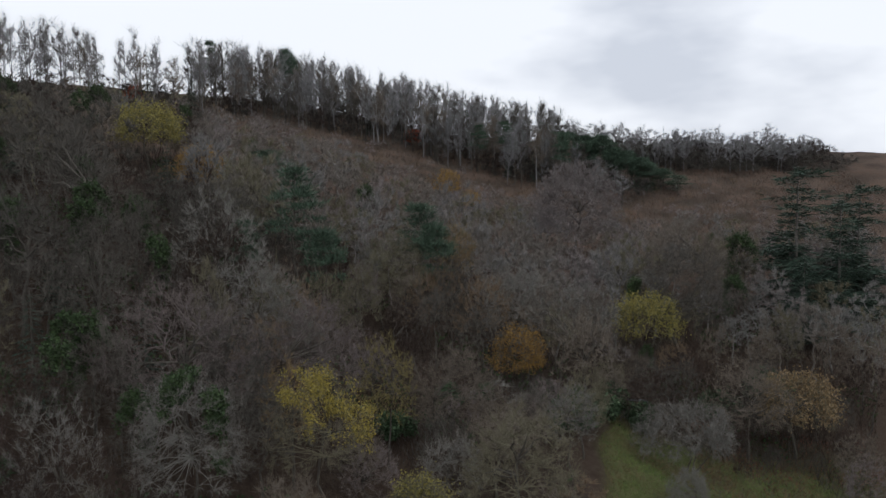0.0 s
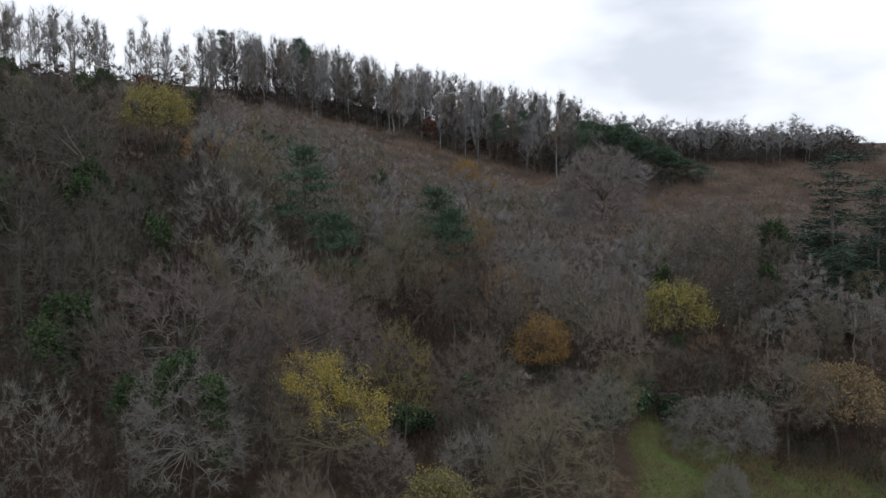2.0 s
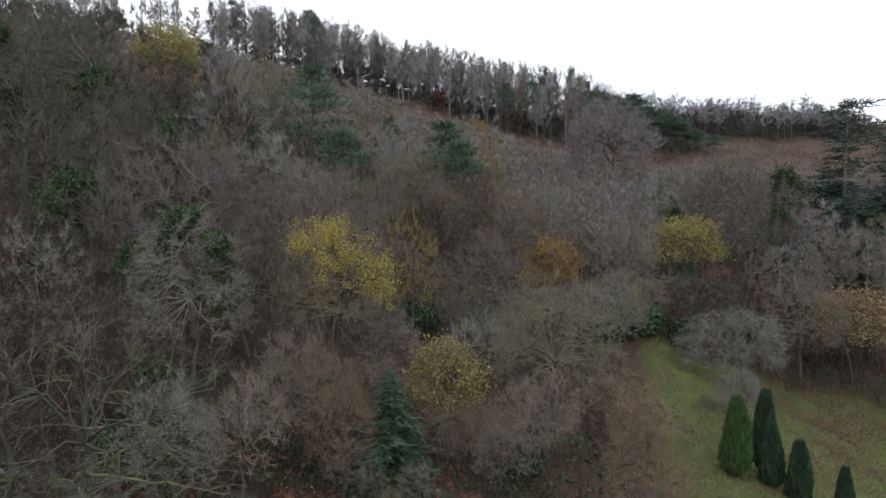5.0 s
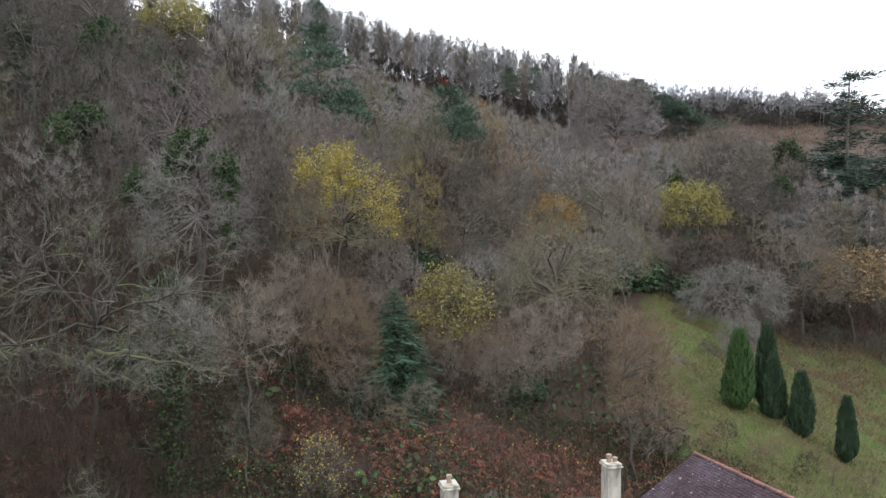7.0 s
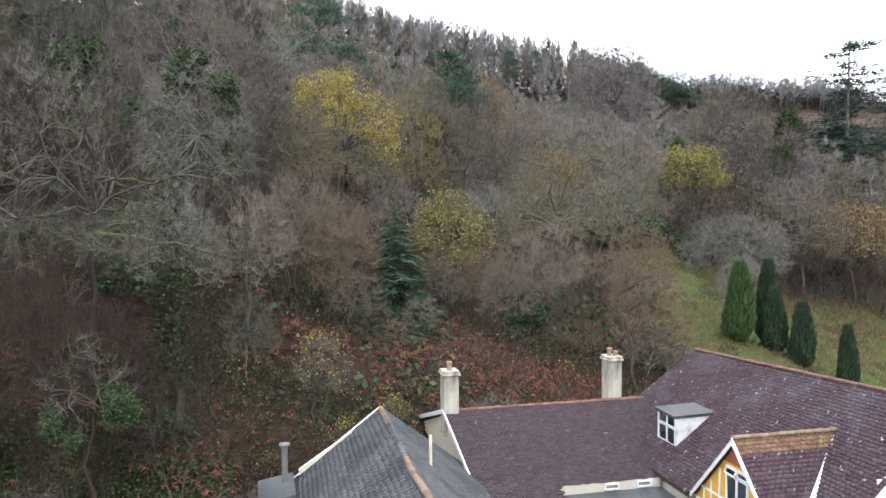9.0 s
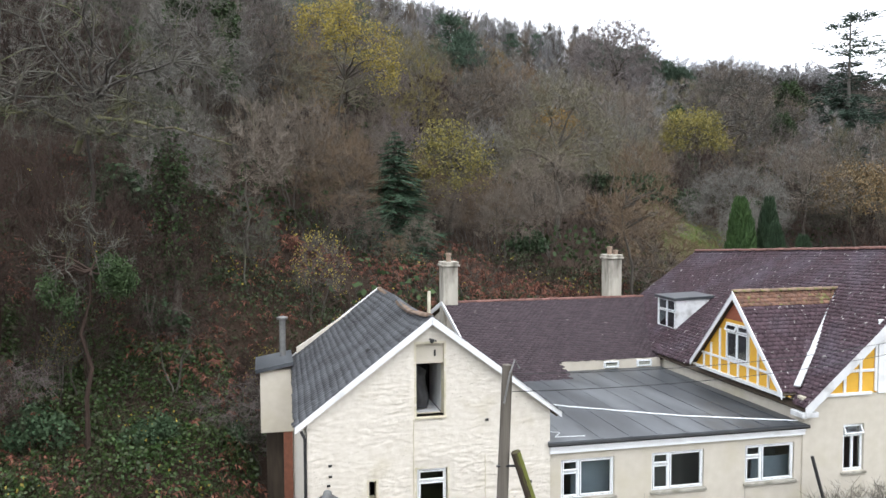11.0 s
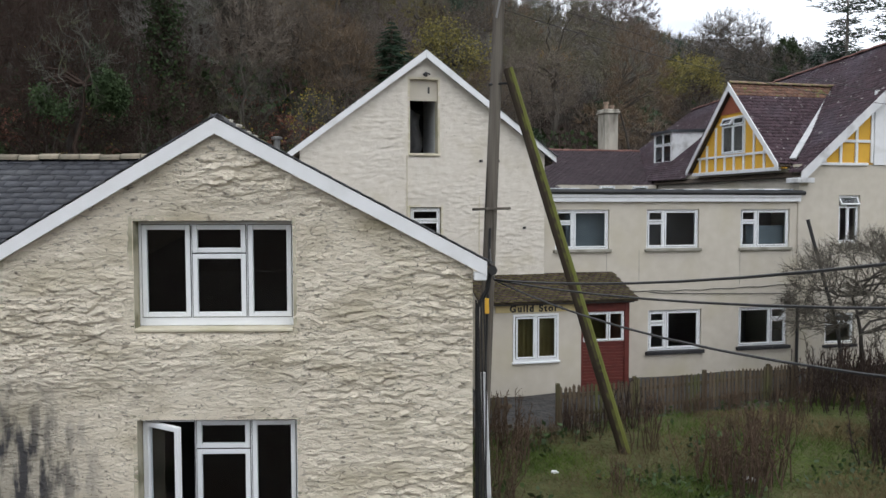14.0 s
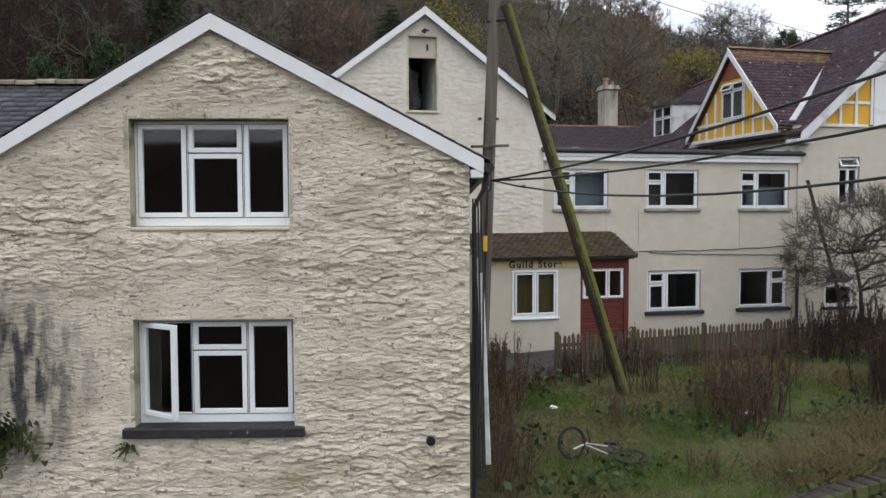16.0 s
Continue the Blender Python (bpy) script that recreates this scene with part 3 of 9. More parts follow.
def pine_meshes(seed, h, r, clumps=30, needles=60, bare=0.45, flat=0.30):
    """A Scots pine: a bare stem, crooked limbs, and tufts of needles in tiers."""
    rng = np.random.default_rng(seed)
    wood, green = Soup(), Soup()
    stem = bent(np.array([0, 0, -0.4]), np.array([0.04 * h, 0, h * 0.97]), 0, rng, 8, 0.012)
    wood.tube(stem, np.linspace(h * 0.014, h * 0.004, 8), 6)
    for i in range(clumps):
        t = rng.uniform(bare, 1.0)
        reach = r * (1.05 - 0.8 * ((t - bare) / (1 - bare)) ** 1.6) * rng.uniform(0.35, 1.0)
        a = rng.uniform(0, math.tau)
        root = np.array([np.interp(t * h, stem[:, 2], stem[:, k]) for k in (0, 1)] + [t * h])
        end = root + (reach * math.cos(a), reach * math.sin(a), reach * 0.25)
        wood.tube(bent(root, end, -0.05 * reach, rng, 4, 0.06), np.linspace(h * 0.004, h * 0.0012, 4), 3)
        size = r * rng.uniform(0.13, 0.24)
        p = end + rng.normal(size=(needles, 3)) * (size, size, size * flat)
        way = (p - end) * 0.4 + rng.normal(size=(needles, 3)) * size * 0.3 + (0, 0, size * 0.35)
        green.twigs(p, way, 0.14 * size + 0.03, rng)
    return wood.mesh("pine_trunk"), green.mesh("pine_needles")


def fir_meshes(seed, h, r, tiers=22, around=8, bare=0.08, droop=0.25, sprays=16, gap=0.0, width=0.10, power=0.85, least=0.65):
    """A fir or spruce: tiers of drooping boughs with hanging sprays."""
    rng = np.random.default_rng(seed)
    wood, green = Soup(), Soup()
    wood.tube([(0, 0, -0.4), (0.01 * h, 0, h * 0.5), (0, 0, h)], [h * 0.017, h * 0.011, h * 0.002], 6)
    for i in range(tiers):
        t = bare + (1 - bare) * i / tiers
        reach = r * (1 - (t - bare) / (1 - bare)) ** power + 0.04 * r
        for k in range(around):
            if rng.random() < gap:
                continue
            a = (k + rng.uniform(-0.4, 0.4)) * math.tau / around + i * 0.7
            q = reach * rng.uniform(least, 1.1)
            root = np.array([0, 0, t * h + rng.uniform(-0.3, 0.3) * h / tiers])
            end = root + (q * math.cos(a), q * math.sin(a), -droop * q)
            path = bent(root, end, 0.12 * q, rng, 4, 0.03)
            wood.tube(path, np.linspace(0.012 * q + 0.01, 0.005, 4), 3)
            u = rng.uniform(0.15, 1.0, sprays)
            at = np.stack([np.interp(u, np.linspace(0, 1, 4), path[:, c]) for c in range(3)], 1)
            out = np.array([math.cos(a), math.sin(a), 0])
            side = np.array([-math.sin(a), math.cos(a), 0])
            way = out * 0.22 * q + side * rng.normal(size=(sprays, 1)) * 0.26 * q + np.array([0, 0, -0.10 * q]) * rng.uniform(0.2, 1.6, (sprays, 1))
            green.twigs(at, way, width * (0.4 + q * 0.35), rng)
    return wood.mesh("fir_trunk"), green.mesh("fir_boughs")


def column_meshes(seed, h, r, n=5200):
    """A columnar cypress: a close coat of upright scaly sprays."""
    rng = np.random.default_rng(seed)
    wood, green = Soup(), Soup()
    wood.tube([(0, 0, -0.3), (0, 0, h * 0.3), (0, 0, h * 0.85)], [0.12, 0.10, 0.03], 6)
    t = rng.uniform(0.02, 1.0, n)
    prof = np.minimum(1, (t + 0.05) * 5) * np.clip(1.02 - t, 0, 1) ** 0.42 * (0.86 + 0.14 * np.sin(t * 3))
    a = rng.uniform(0, math.tau, n)
    rad = r * prof * (1 + 0.13 * np.sin(3 * a + 5 * t) + 0.08 * np.sin(7 * a - 9 * t)) * rng.uniform(0.72, 1.03, n)
    at = np.stack([rad * np.cos(a), rad * np.sin(a), t * h * 0.97], 1)
    way = np.stack([np.cos(a) * 0.10, np.sin(a) * 0.10, np.full(n, 0.42)], 1) * rng.uniform(0.6, 1.3, (n, 1)) + rng.normal(size=(n, 3)) * 0.05
    green.twigs(at, way, 0.15, rng)
    core = [r * 0.7 * min(1, (u + 0.05) * 5) * (1.02 - u) ** 0.42 for u in np.linspace(0.04, 0.97, 9)]
    green.tube([(0, 0, u * h * 0.95) for u in np.linspace(0.03, 0.97, 9)], core, 10)
    return wood.mesh("cypress_trunk"), green.mesh("cypress_foliage")


def bush_meshes(seed, r, h, leaves=1800, size=0.14, stems=14):
    """An evergreen or leafy shrub in several rounded lobes."""
    rng = np.random.default_rng(seed)
    wood, green = Soup(), Soup()
    lobes = [(np.array([rng.uniform(-0.55, 0.55) * r, rng.uniform(-0.55, 0.55) * r, h * rng.uniform(0.35, 0.7)]), rng.uniform(0.35, 0.55)) for _ in range(7)]
    for c, k in lobes:
        for _ in range(stems // 7 + 1):
            wood.tube(bent(np.array([c[0] * 0.2, c[1] * 0.2, -0.2]), c, 0.1, rng, 4, 0.06), (0.04, 0.03, 0.02, 0.01), 4)
        n = leaves // 7
        d = rng.normal(size=(n, 3))
        d /= np.linalg.norm(d, axis=1, keepdims=True)
        p = c + d * (k * r, k * r, k * h * 0.8) * rng.uniform(0.55, 1.08, (n, 1))
        green.leaves(p[p[:, 2] > 0.02], size, rng, 0.4)
    return wood.mesh("bush_stems"), green.mesh("bush_leaves")

# ---- the ground: valley floor, bank and hillside, one sheet to the horizon ----
GX = (-130, -60, -30, 0, 28, 46, 80, 180)
GY = (-60, 8, 20, 32, 50, 75, 100, 130, 170, 215, 250, 320)
GZ = np.array([
    (-1, -1, -1, -1, -1, -2, -2, -2), (8, 3.5, 1.5, -0.4, -0.6, -1, -1.5, -2),
    (14, 8, 5, -0.3, -0.5, -1.2, -1.5, -2), (20, 14, 11, 5, 1.0, -1, -1.5, -2),
    (30, 23, 19, 11, 5.6, -0.6, -1, -2), (45, 36, 30, 17.5, 11, 4.2, 0, -1),
    (53, 44, 37, 24, 15.5, 13, 9, 4), (60, 51, 45, 32, 24, 21, 18, 12),
    (66, 59, 54, 44, 35, 32, 30, 24), (70, 64, 62, 54, 47, 45, 42, 39),
    (76, 70, 67, 61, 55, 53, 51, 48), (72, 67, 64, 59, 53, 51, 49, 46)], float)


def glide(knots, values, x):
    """Smooth curves through values (a row for each knot) at the places x, flat beyond both ends."""
    k = np.asarray(knots, float)
    x = np.clip(x, k[0], k[-1])
    i = np.clip(np.searchsorted(k, x) - 1, 0, len(k) - 2)
    n = np.arange(len(x))
    slopes = np.gradient(values, k, axis=0)
    h = k[i + 1] - k[i]
    t = (x - k[i]) / h
    a, b, c, d = 2 * t**3 - 3 * t**2 + 1, t**3 - 2 * t**2 + t, -2 * t**3 + 3 * t**2, t**3 - t**2
    return a * values[i, n] + b * h * slopes[i, n] + c * values[i + 1, n] + d * h * slopes[i + 1, n]


def heights(x, y):
    """The ground's height at arrays of places."""
    x, y = np.atleast_1d(np.asarray(x, float)), np.atleast_1d(np.asarray(y, float))
    columns = np.array([glide(GX, np.repeat(row[:, None], len(x), 1), x) for row in GZ])
    # South of y -110 an unseen slope is added to darken window reflections.
    z = glide(GY, columns, y) + np.clip(-y - 110, 0, 190) * 0.2 - np.clip(y - 330, 0, None) * 0.06
    # the level yard round the buildings
    s, d = (x - 3.4) * 0.98 + (y - 12.95) * 0.199, -(x - 3.4) * 0.199 + (y - 12.95) * 0.98
    away = np.maximum.reduce([-4.2 - s, s - 26, d - 17.5, 0 * s])
    k = np.clip(away / 3.0, 0, 1)
    k = k * k * (3 - 2 * k)
    flat = -0.35 + np.clip(d + 4, -6, 0) * 0.025 - 0.2 * soft(d, -5.2, -4.0) * soft(s, -1, 1)
    # the lawn is held by a low wall; the ground before it lies deeper
    before = ((x - 8.2) * 2.75 - (y - 0.55) * 5) / 5.706
    flat = flat - 0.9 * soft(before, 0.1, 1.1) * soft(x, 6.2, 8.0)
    return flat + (z - flat) * k


def ground_height(x, y):
    return float(heights(x, y)[0])


def soft(v, lo, hi):
    t = np.clip((v - lo) / (hi - lo), 0, 1)
    return t * t * (3 - 2 * t)


def wave(x, y, f):
    """A cheap rolling noise from -1 to 1."""
    return (np.sin(x * f + 1.7 * np.sin(y * f * 0.7)) + np.sin(y * f * 1.3 + 1.3 * np.sin(x * f * 0.9 + 2))) / 2


def cover(x, y):
    """Shares of grass, bracken and tarmac at arrays of places."""
    w = wave(x, y, 0.35)
    lawn = soft(x, 3.8, 4.6) * (1 - soft(x, 26, 30)) * soft(y, -20, -12) * (1 - soft(y - 0.42 * (x - 6.4), 8.0, 8.7))
    meadow = soft(x - 0.26 * (y - 45) + 0.8 * w, 18.5, 20.5) * (1 - soft(x, 58, 66)) * soft(y, 31, 34) * (1 - soft(y - 0.15 * (x - 30) - 12 * (1 - soft(x, 31, 35)), 75, 83))
    bank = soft(x, -8, -6.5) * (1 - soft(x, -2.5, -1.0)) * soft(y, 9, 11) * (1 - soft(y, 18, 21))
    field = (1 - soft(x, -60, -40)) * soft(y, 196, 206)
    tarmac = soft(x, 3.5, 4.2) * (1 - soft(x, 24, 26)) * soft(y - 0.42 * (x - 6.4), 8.3, 8.8) * (1 - soft(y, 15.5, 17))
    bracken = soft(y, 95, 130) * soft(w, -0.5, 0.3) + soft(y, 30, 33) * (1 - soft(y, 42, 50)) * soft(x, 2, 5) * (1 - soft(x, 15, 20)) * 0.9
    return np.clip(lawn + meadow + bank + field, 0, 1), np.clip(bracken, 0, 1), np.clip(tarmac, 0, 1)


def ground_material():
    m = bpy.data.materials.new("hillside_ground")
    m.use_nodes = True
    n, l = m.node_tree.nodes, m.node_tree.links
    bsdf = n["Principled BSDF"]
    bsdf.inputs["Roughness"].default_value = 0.95
    bsdf.inputs["Specular IOR Level"].default_value = 0.15
    co = n.new("ShaderNodeTexCoord")
    attr = n.new("ShaderNodeAttribute")
    attr.attribute_name = "cover"
    split = n.new("ShaderNodeSeparateColor")
    l.new(attr.outputs["Color"], split.inputs["Color"])

    def tex(scale, detail=6.0):
        t = n.new("ShaderNodeTexNoise")
        t.inputs["Scale"].default_value, t.inputs["Detail"].default_value = scale, detail
        l.new(co.outputs["Object"], t.inputs["Vector"])
        r = n.new("ShaderNodeMapRange")
        r.inputs["From Min"].default_value, r.inputs["From Max"].default_value = 0.35, 0.65
        l.new(t.outputs["Fac"], r.inputs["Value"])
        return r.outputs["Result"]

    def mixed(fac, a, b):
        t = n.new("ShaderNodeMix")
        t.data_type = "RGBA"
        l.new(fac, t.inputs["Factor"])
        for key, c in (("A", a), ("B", b)):
            if isinstance(c, tuple):
                t.inputs[key].default_value = (*c, 1)
            else:
                l.new(c, t.inputs[key])
        return t.outputs["Result"]

    soil = mixed(tex(1.4), mixed(tex(0.15), (0.028, 0.019, 0.014), (0.046, 0.029, 0.021)), (0.052, 0.038, 0.027))
    grass = mixed(tex(0.8), mixed(tex(4.0), (0.040, 0.052, 0.016), (0.074, 0.094, 0.028)), (0.088, 0.088, 0.040))
    bracken = mixed(tex(0.9), (0.105, 0.066, 0.048), (0.075, 0.056, 0.043))
    tar = mixed(tex(3.0), (0.045, 0.045, 0.046), (0.075, 0.072, 0.068))
    col = mixed(split.outputs["Red"], soil, grass)
    col = mixed(split.outputs["Green"], col, bracken)
    col = mixed(split.outputs["Blue"], col, tar)
    l.new(col, bsdf.inputs["Base Color"])
    b = n.new("ShaderNodeBump")
    b.inputs["Strength"].default_value, b.inputs["Distance"].default_value = 0.7, 0.12
    l.new(tex(5.0), b.inputs["Height"])
    l.new(b.outputs["Normal"], bsdf.inputs["Normal"])
    return m


def build_ground():
    xs = np.concatenate([[-2500, -1200, -600, -300], np.arange(-200, -40, 6.0), np.arange(-40, 64, 1.0), np.arange(64, 200, 6.0), [300, 600, 1200, 2500]])
    ys = np.concatenate([[-2500, -1000, -400, -230, -150], np.arange(-100, -12, 6.0), np.arange(-12, 80, 1.0), np.arange(80, 330, 4.0), [400, 700, 1400, 2800]])
    X, Y = np.meshgrid(xs, ys)
    x, y = X.ravel(), Y.ravel()
    z = heights(x, y)
    rough = soft(y, 24, 36)
    z = z + 0.45 * rough * wave(x, y, 0.5) + 0.05 * wave(x, y, 1.7)
    nx = len(xs)
    j, i = np.meshgrid(np.arange(len(ys) - 1), np.arange(nx - 1), indexing="ij")
    k = (j * nx + i).ravel()
    me = raw_mesh("ground", np.stack([x, y, z], 1), np.stack([k, k + 1, k + nx + 1, k + nx], 1))
    tint = me.color_attributes.new("cover", "FLOAT_COLOR", "POINT")
    r, g, b = cover(x, y)
    tint.data.foreach_set("color", np.stack([r, g, b, np.ones_like(r)], 1).astype(np.float32).ravel())
    ob = wrap("ground", me, ground_material(), smooth=True)
    return tagged(ob, "wooded hillside ground with leaf litter, grass and bracken", "ground", kind="structure")


build_ground()

# ---- building kit: rubble walls, windows, slated and tiled roofs ----
COURT = pose(3.4, 12.95, 0, 0, 0, 11.5)


def lattice(x, y, seed):
    """Smooth noise from 0 to 1 over two arrays."""
    table = np.random.default_rng(seed).random((256, 256))
    xi, yi = np.floor(x).astype(int), np.floor(y).astype(int)
    fx, fy = x - xi, y - yi
    fx, fy = fx * fx * (3 - 2 * fx), fy * fy * (3 - 2 * fy)
    a, b = table[xi & 255, yi & 255], table[(xi + 1) & 255, yi & 255]
    c, d = table[xi & 255, (yi + 1) & 255], table[(xi + 1) & 255, (yi + 1) & 255]
    return (a * (1 - fx) + b * fx) * (1 - fy) + (c * (1 - fx) + d * fx) * fy


def rubble_wall(name, x0, x1, z0, top, holes, cell, material, parent, seed=1, depth=1.0, smooth_bands=((0.12, 0.12, 0.3),), plastered=()):
    """A painted rubble wall in the plane y = 0, seen from -y, up to the height top(x), with openings (x0, x1, z0, z1)."""
    xs = np.arange(x0, x1 + cell / 2, cell)
    zmax = max(top(x) for x in xs)
    rise = cell * 0.6
    zs = np.arange(z0, zmax + rise, rise)
    for a, b, c, d in holes:
        xs[np.abs(xs - a).argmin()], xs[np.abs(xs - b).argmin()] = a, b
        zs[np.abs(zs - c).argmin()], zs[np.abs(zs - d).argmin()] = c, d
    X, Z = np.meshgrid(xs, zs)
    lim = np.array([top(x) for x in xs])[None, :]
    # rough courses: each stone a low ledge that juts out most at its foot, broken up and half drowned in paint
    table = np.random.default_rng(seed).random((128, 128, 4))

    def ledges(course, long, warp, s):
        V = Z / course + warp * lattice(X * 1.3, Z * 1.6, s) + 1.1 * lattice(X * 3.1, Z * 4.0, s + 1) + 1.0 * lattice(X * 8.0, Z * 9.0, s + 2)
        row = np.floor(V).astype(int)
        U = X / long + 7.3 * table[row & 127, 5, 0] + 0.7 * lattice(X * 2.7, Z * 6.0, s + 3)
        col = np.floor(U).astype(int)
        fv, fu = V - row, U - col
        c = table[row & 127, col & 127]
        ends = np.clip(np.minimum(fu, 1 - fu) / 0.22, 0, 1)
        foot = np.clip(fv / 0.10, 0, 1)
        return (foot * (1 - 0.85 * fv) * ends) * (c[..., 2] ** 1.6) + 0.25 * (c[..., 3] - 0.5) * ends * foot * (1 - fv)

    def facets(wide, high, warp, s):
        U = X / wide + warp * lattice(X * 2.3, Z * 4.1, s) + 0.5 * lattice(X * 7.0, Z * 13.0, s + 1)
        V = Z / high + warp * 1.6 * lattice(X * 1.2, Z * 1.5, s + 2) + 0.8 * lattice(X * 5.0, Z * 6.0, s + 3)
        ui, vi = np.floor(U).astype(int), np.floor(V).astype(int)
        best, out = np.full(X.shape, 9.0), np.zeros(X.shape)
        for du in (-1, 0, 1):
            for dv in (-1, 0, 1):
                c = table[(ui + du) & 127, (vi + dv) & 127]
                pu, pv = U - (ui + du + c[..., 0]), V - (vi + dv + c[..., 1])
                r = pu**2 + pv**2
                out = np.where(r < best, c[..., 2] + pv * (c[..., 3] - 0.95) * 1.1 + pu * (c[..., 0] - 0.5) * 0.9, out)
                best = np.minimum(best, r)
        return out

    some = np.clip(lattice(X * 0.8 + 3, Z * 1.2, seed + 7) * 1.7 - 0.25, 0.25, 1.1)
    relief = some * (0.032 * ledges(0.080, 0.21, 3.4, seed + 10) + 0.028 * ledges(0.042, 0.10, 2.6, seed + 20) + 0.026 * facets(0.26, 0.085, 1.2, seed + 40) + 0.014 * facets(0.11, 0.045, 0.9, seed + 50))
    relief = relief + 0.012 * lattice(X * 9, Z * 21, seed + 4) + 0.012 * lattice(X * 19, Z * 34, seed + 9) + 0.010 * lattice(X * 3.5, Z * 11, seed + 8) + 0.03 * lattice(X * 0.9, Z * 0.7, seed + 5)
    mask = np.ones_like(X)
    for a, b, lo, hi in holes:
        dx = np.maximum(np.maximum(a - X, X - b) / smooth_bands[0][0], 0)
        dz = np.maximum(np.maximum((lo - Z) / smooth_bands[0][1], (Z - hi) / smooth_bands[0][2]), 0)
        m = np.clip(np.maximum(dx, dz) - 0.4, 0, 1)
        mask = np.minimum(mask, 0.12 + 0.88 * m)
    for a, b, lo, hi in plastered:
        far_off = np.maximum(np.maximum(a - X, X - b), np.maximum(lo - Z, Z - hi)) + 0.3 * (lattice(X * 3, Z * 3, seed + 30) - 0.5)
        mask = np.minimum(mask, 0.22 + 0.78 * np.clip(far_off / 0.18, 0, 1))
    Y = -relief * mask * depth * 0.85
    nz, nx = X.shape
    used = np.minimum(Z, lim)
    Y = np.where(Z > lim + rise, 0, Y)
    verts = np.stack([X, Y, used], -1).reshape(-1, 3)
    cx, cz = (X[:-1, :-1] + X[1:, 1:]) / 2, (Z[:-1, :-1] + Z[1:, 1:]) / 2
    keep = Z[:-1, :-1] < np.minimum(lim[:, :-1], lim[:, 1:]) + 1e-6
    for a, b, lo, hi in holes:
        keep &= ~((cx > a) & (cx < b) & (cz > lo) & (cz < hi))
    j, i = np.nonzero(keep)
    k = j * nx + i
    faces = np.stack([k, k + 1, k + nx + 1, k + nx], -1)
    me = raw_mesh(name, verts, faces)
    return wrap(name, me, material, parent, smooth=True)


def pierced(bm, xs, zs, holes, y0, y1):
    """A rendered wall between y0 and y1, one closed body with its openings cut through."""
    xs = sorted(set(xs) | {v for w in holes for v in w[:2]})
    zs = sorted(set(zs) | {v for w in holes for v in w[2:]})
    grid = {}

    def at(i, j, k):
        if (i, j, k) not in grid:
            grid[i, j, k] = bm.verts.new((xs[i], (y0, y1)[k], zs[j]))
        return grid[i, j, k]

    def solid(i, j):
        if not (0 <= i < len(xs) - 1 and 0 <= j < len(zs) - 1):
            return False
        mx, mz = (xs[i] + xs[i + 1]) / 2, (zs[j] + zs[j + 1]) / 2
        return not any(w[0] < mx < w[1] and w[2] < mz < w[3] for w in holes)

    for i in range(len(xs) - 1):
        for j in range(len(zs) - 1):
            if not solid(i, j):
                continue
            bm.faces.new((at(i, j, 0), at(i + 1, j, 0), at(i + 1, j + 1, 0), at(i, j + 1, 0)))
            bm.faces.new((at(i, j, 1), at(i, j + 1, 1), at(i + 1, j + 1, 1), at(i + 1, j, 1)))
            for (di, dj), (a, b) in (((-1, 0), ((i, j), (i, j + 1))), ((1, 0), ((i + 1, j + 1), (i + 1, j))), ((0, -1), ((i + 1, j), (i, j))), ((0, 1), ((i, j + 1), (i + 1, j + 1)))):
                if not solid(i + di, j + dj):
                    bm.faces.new((at(*a, 0), at(*b, 0), at(*b, 1), at(*a, 1)))


def reveal(parent, x0, x1, z0, z1, depth, material):
    """The four thick sides of an opening."""
    bm = bmesh.new()
    t = 0.06
    box(bm, x0 - t, x0, -0.004, depth, z0 - t, z1 + t)
    box(bm, x1, x1 + t, -0.004, depth, z0 - t, z1 + t)
    box(bm, x0, x1, -0.003, depth, z1, z1 + t)
    box(bm, x0, x1, -0.003, depth, z0 - t, z0)
    return part("reveal", bm, material, parent)


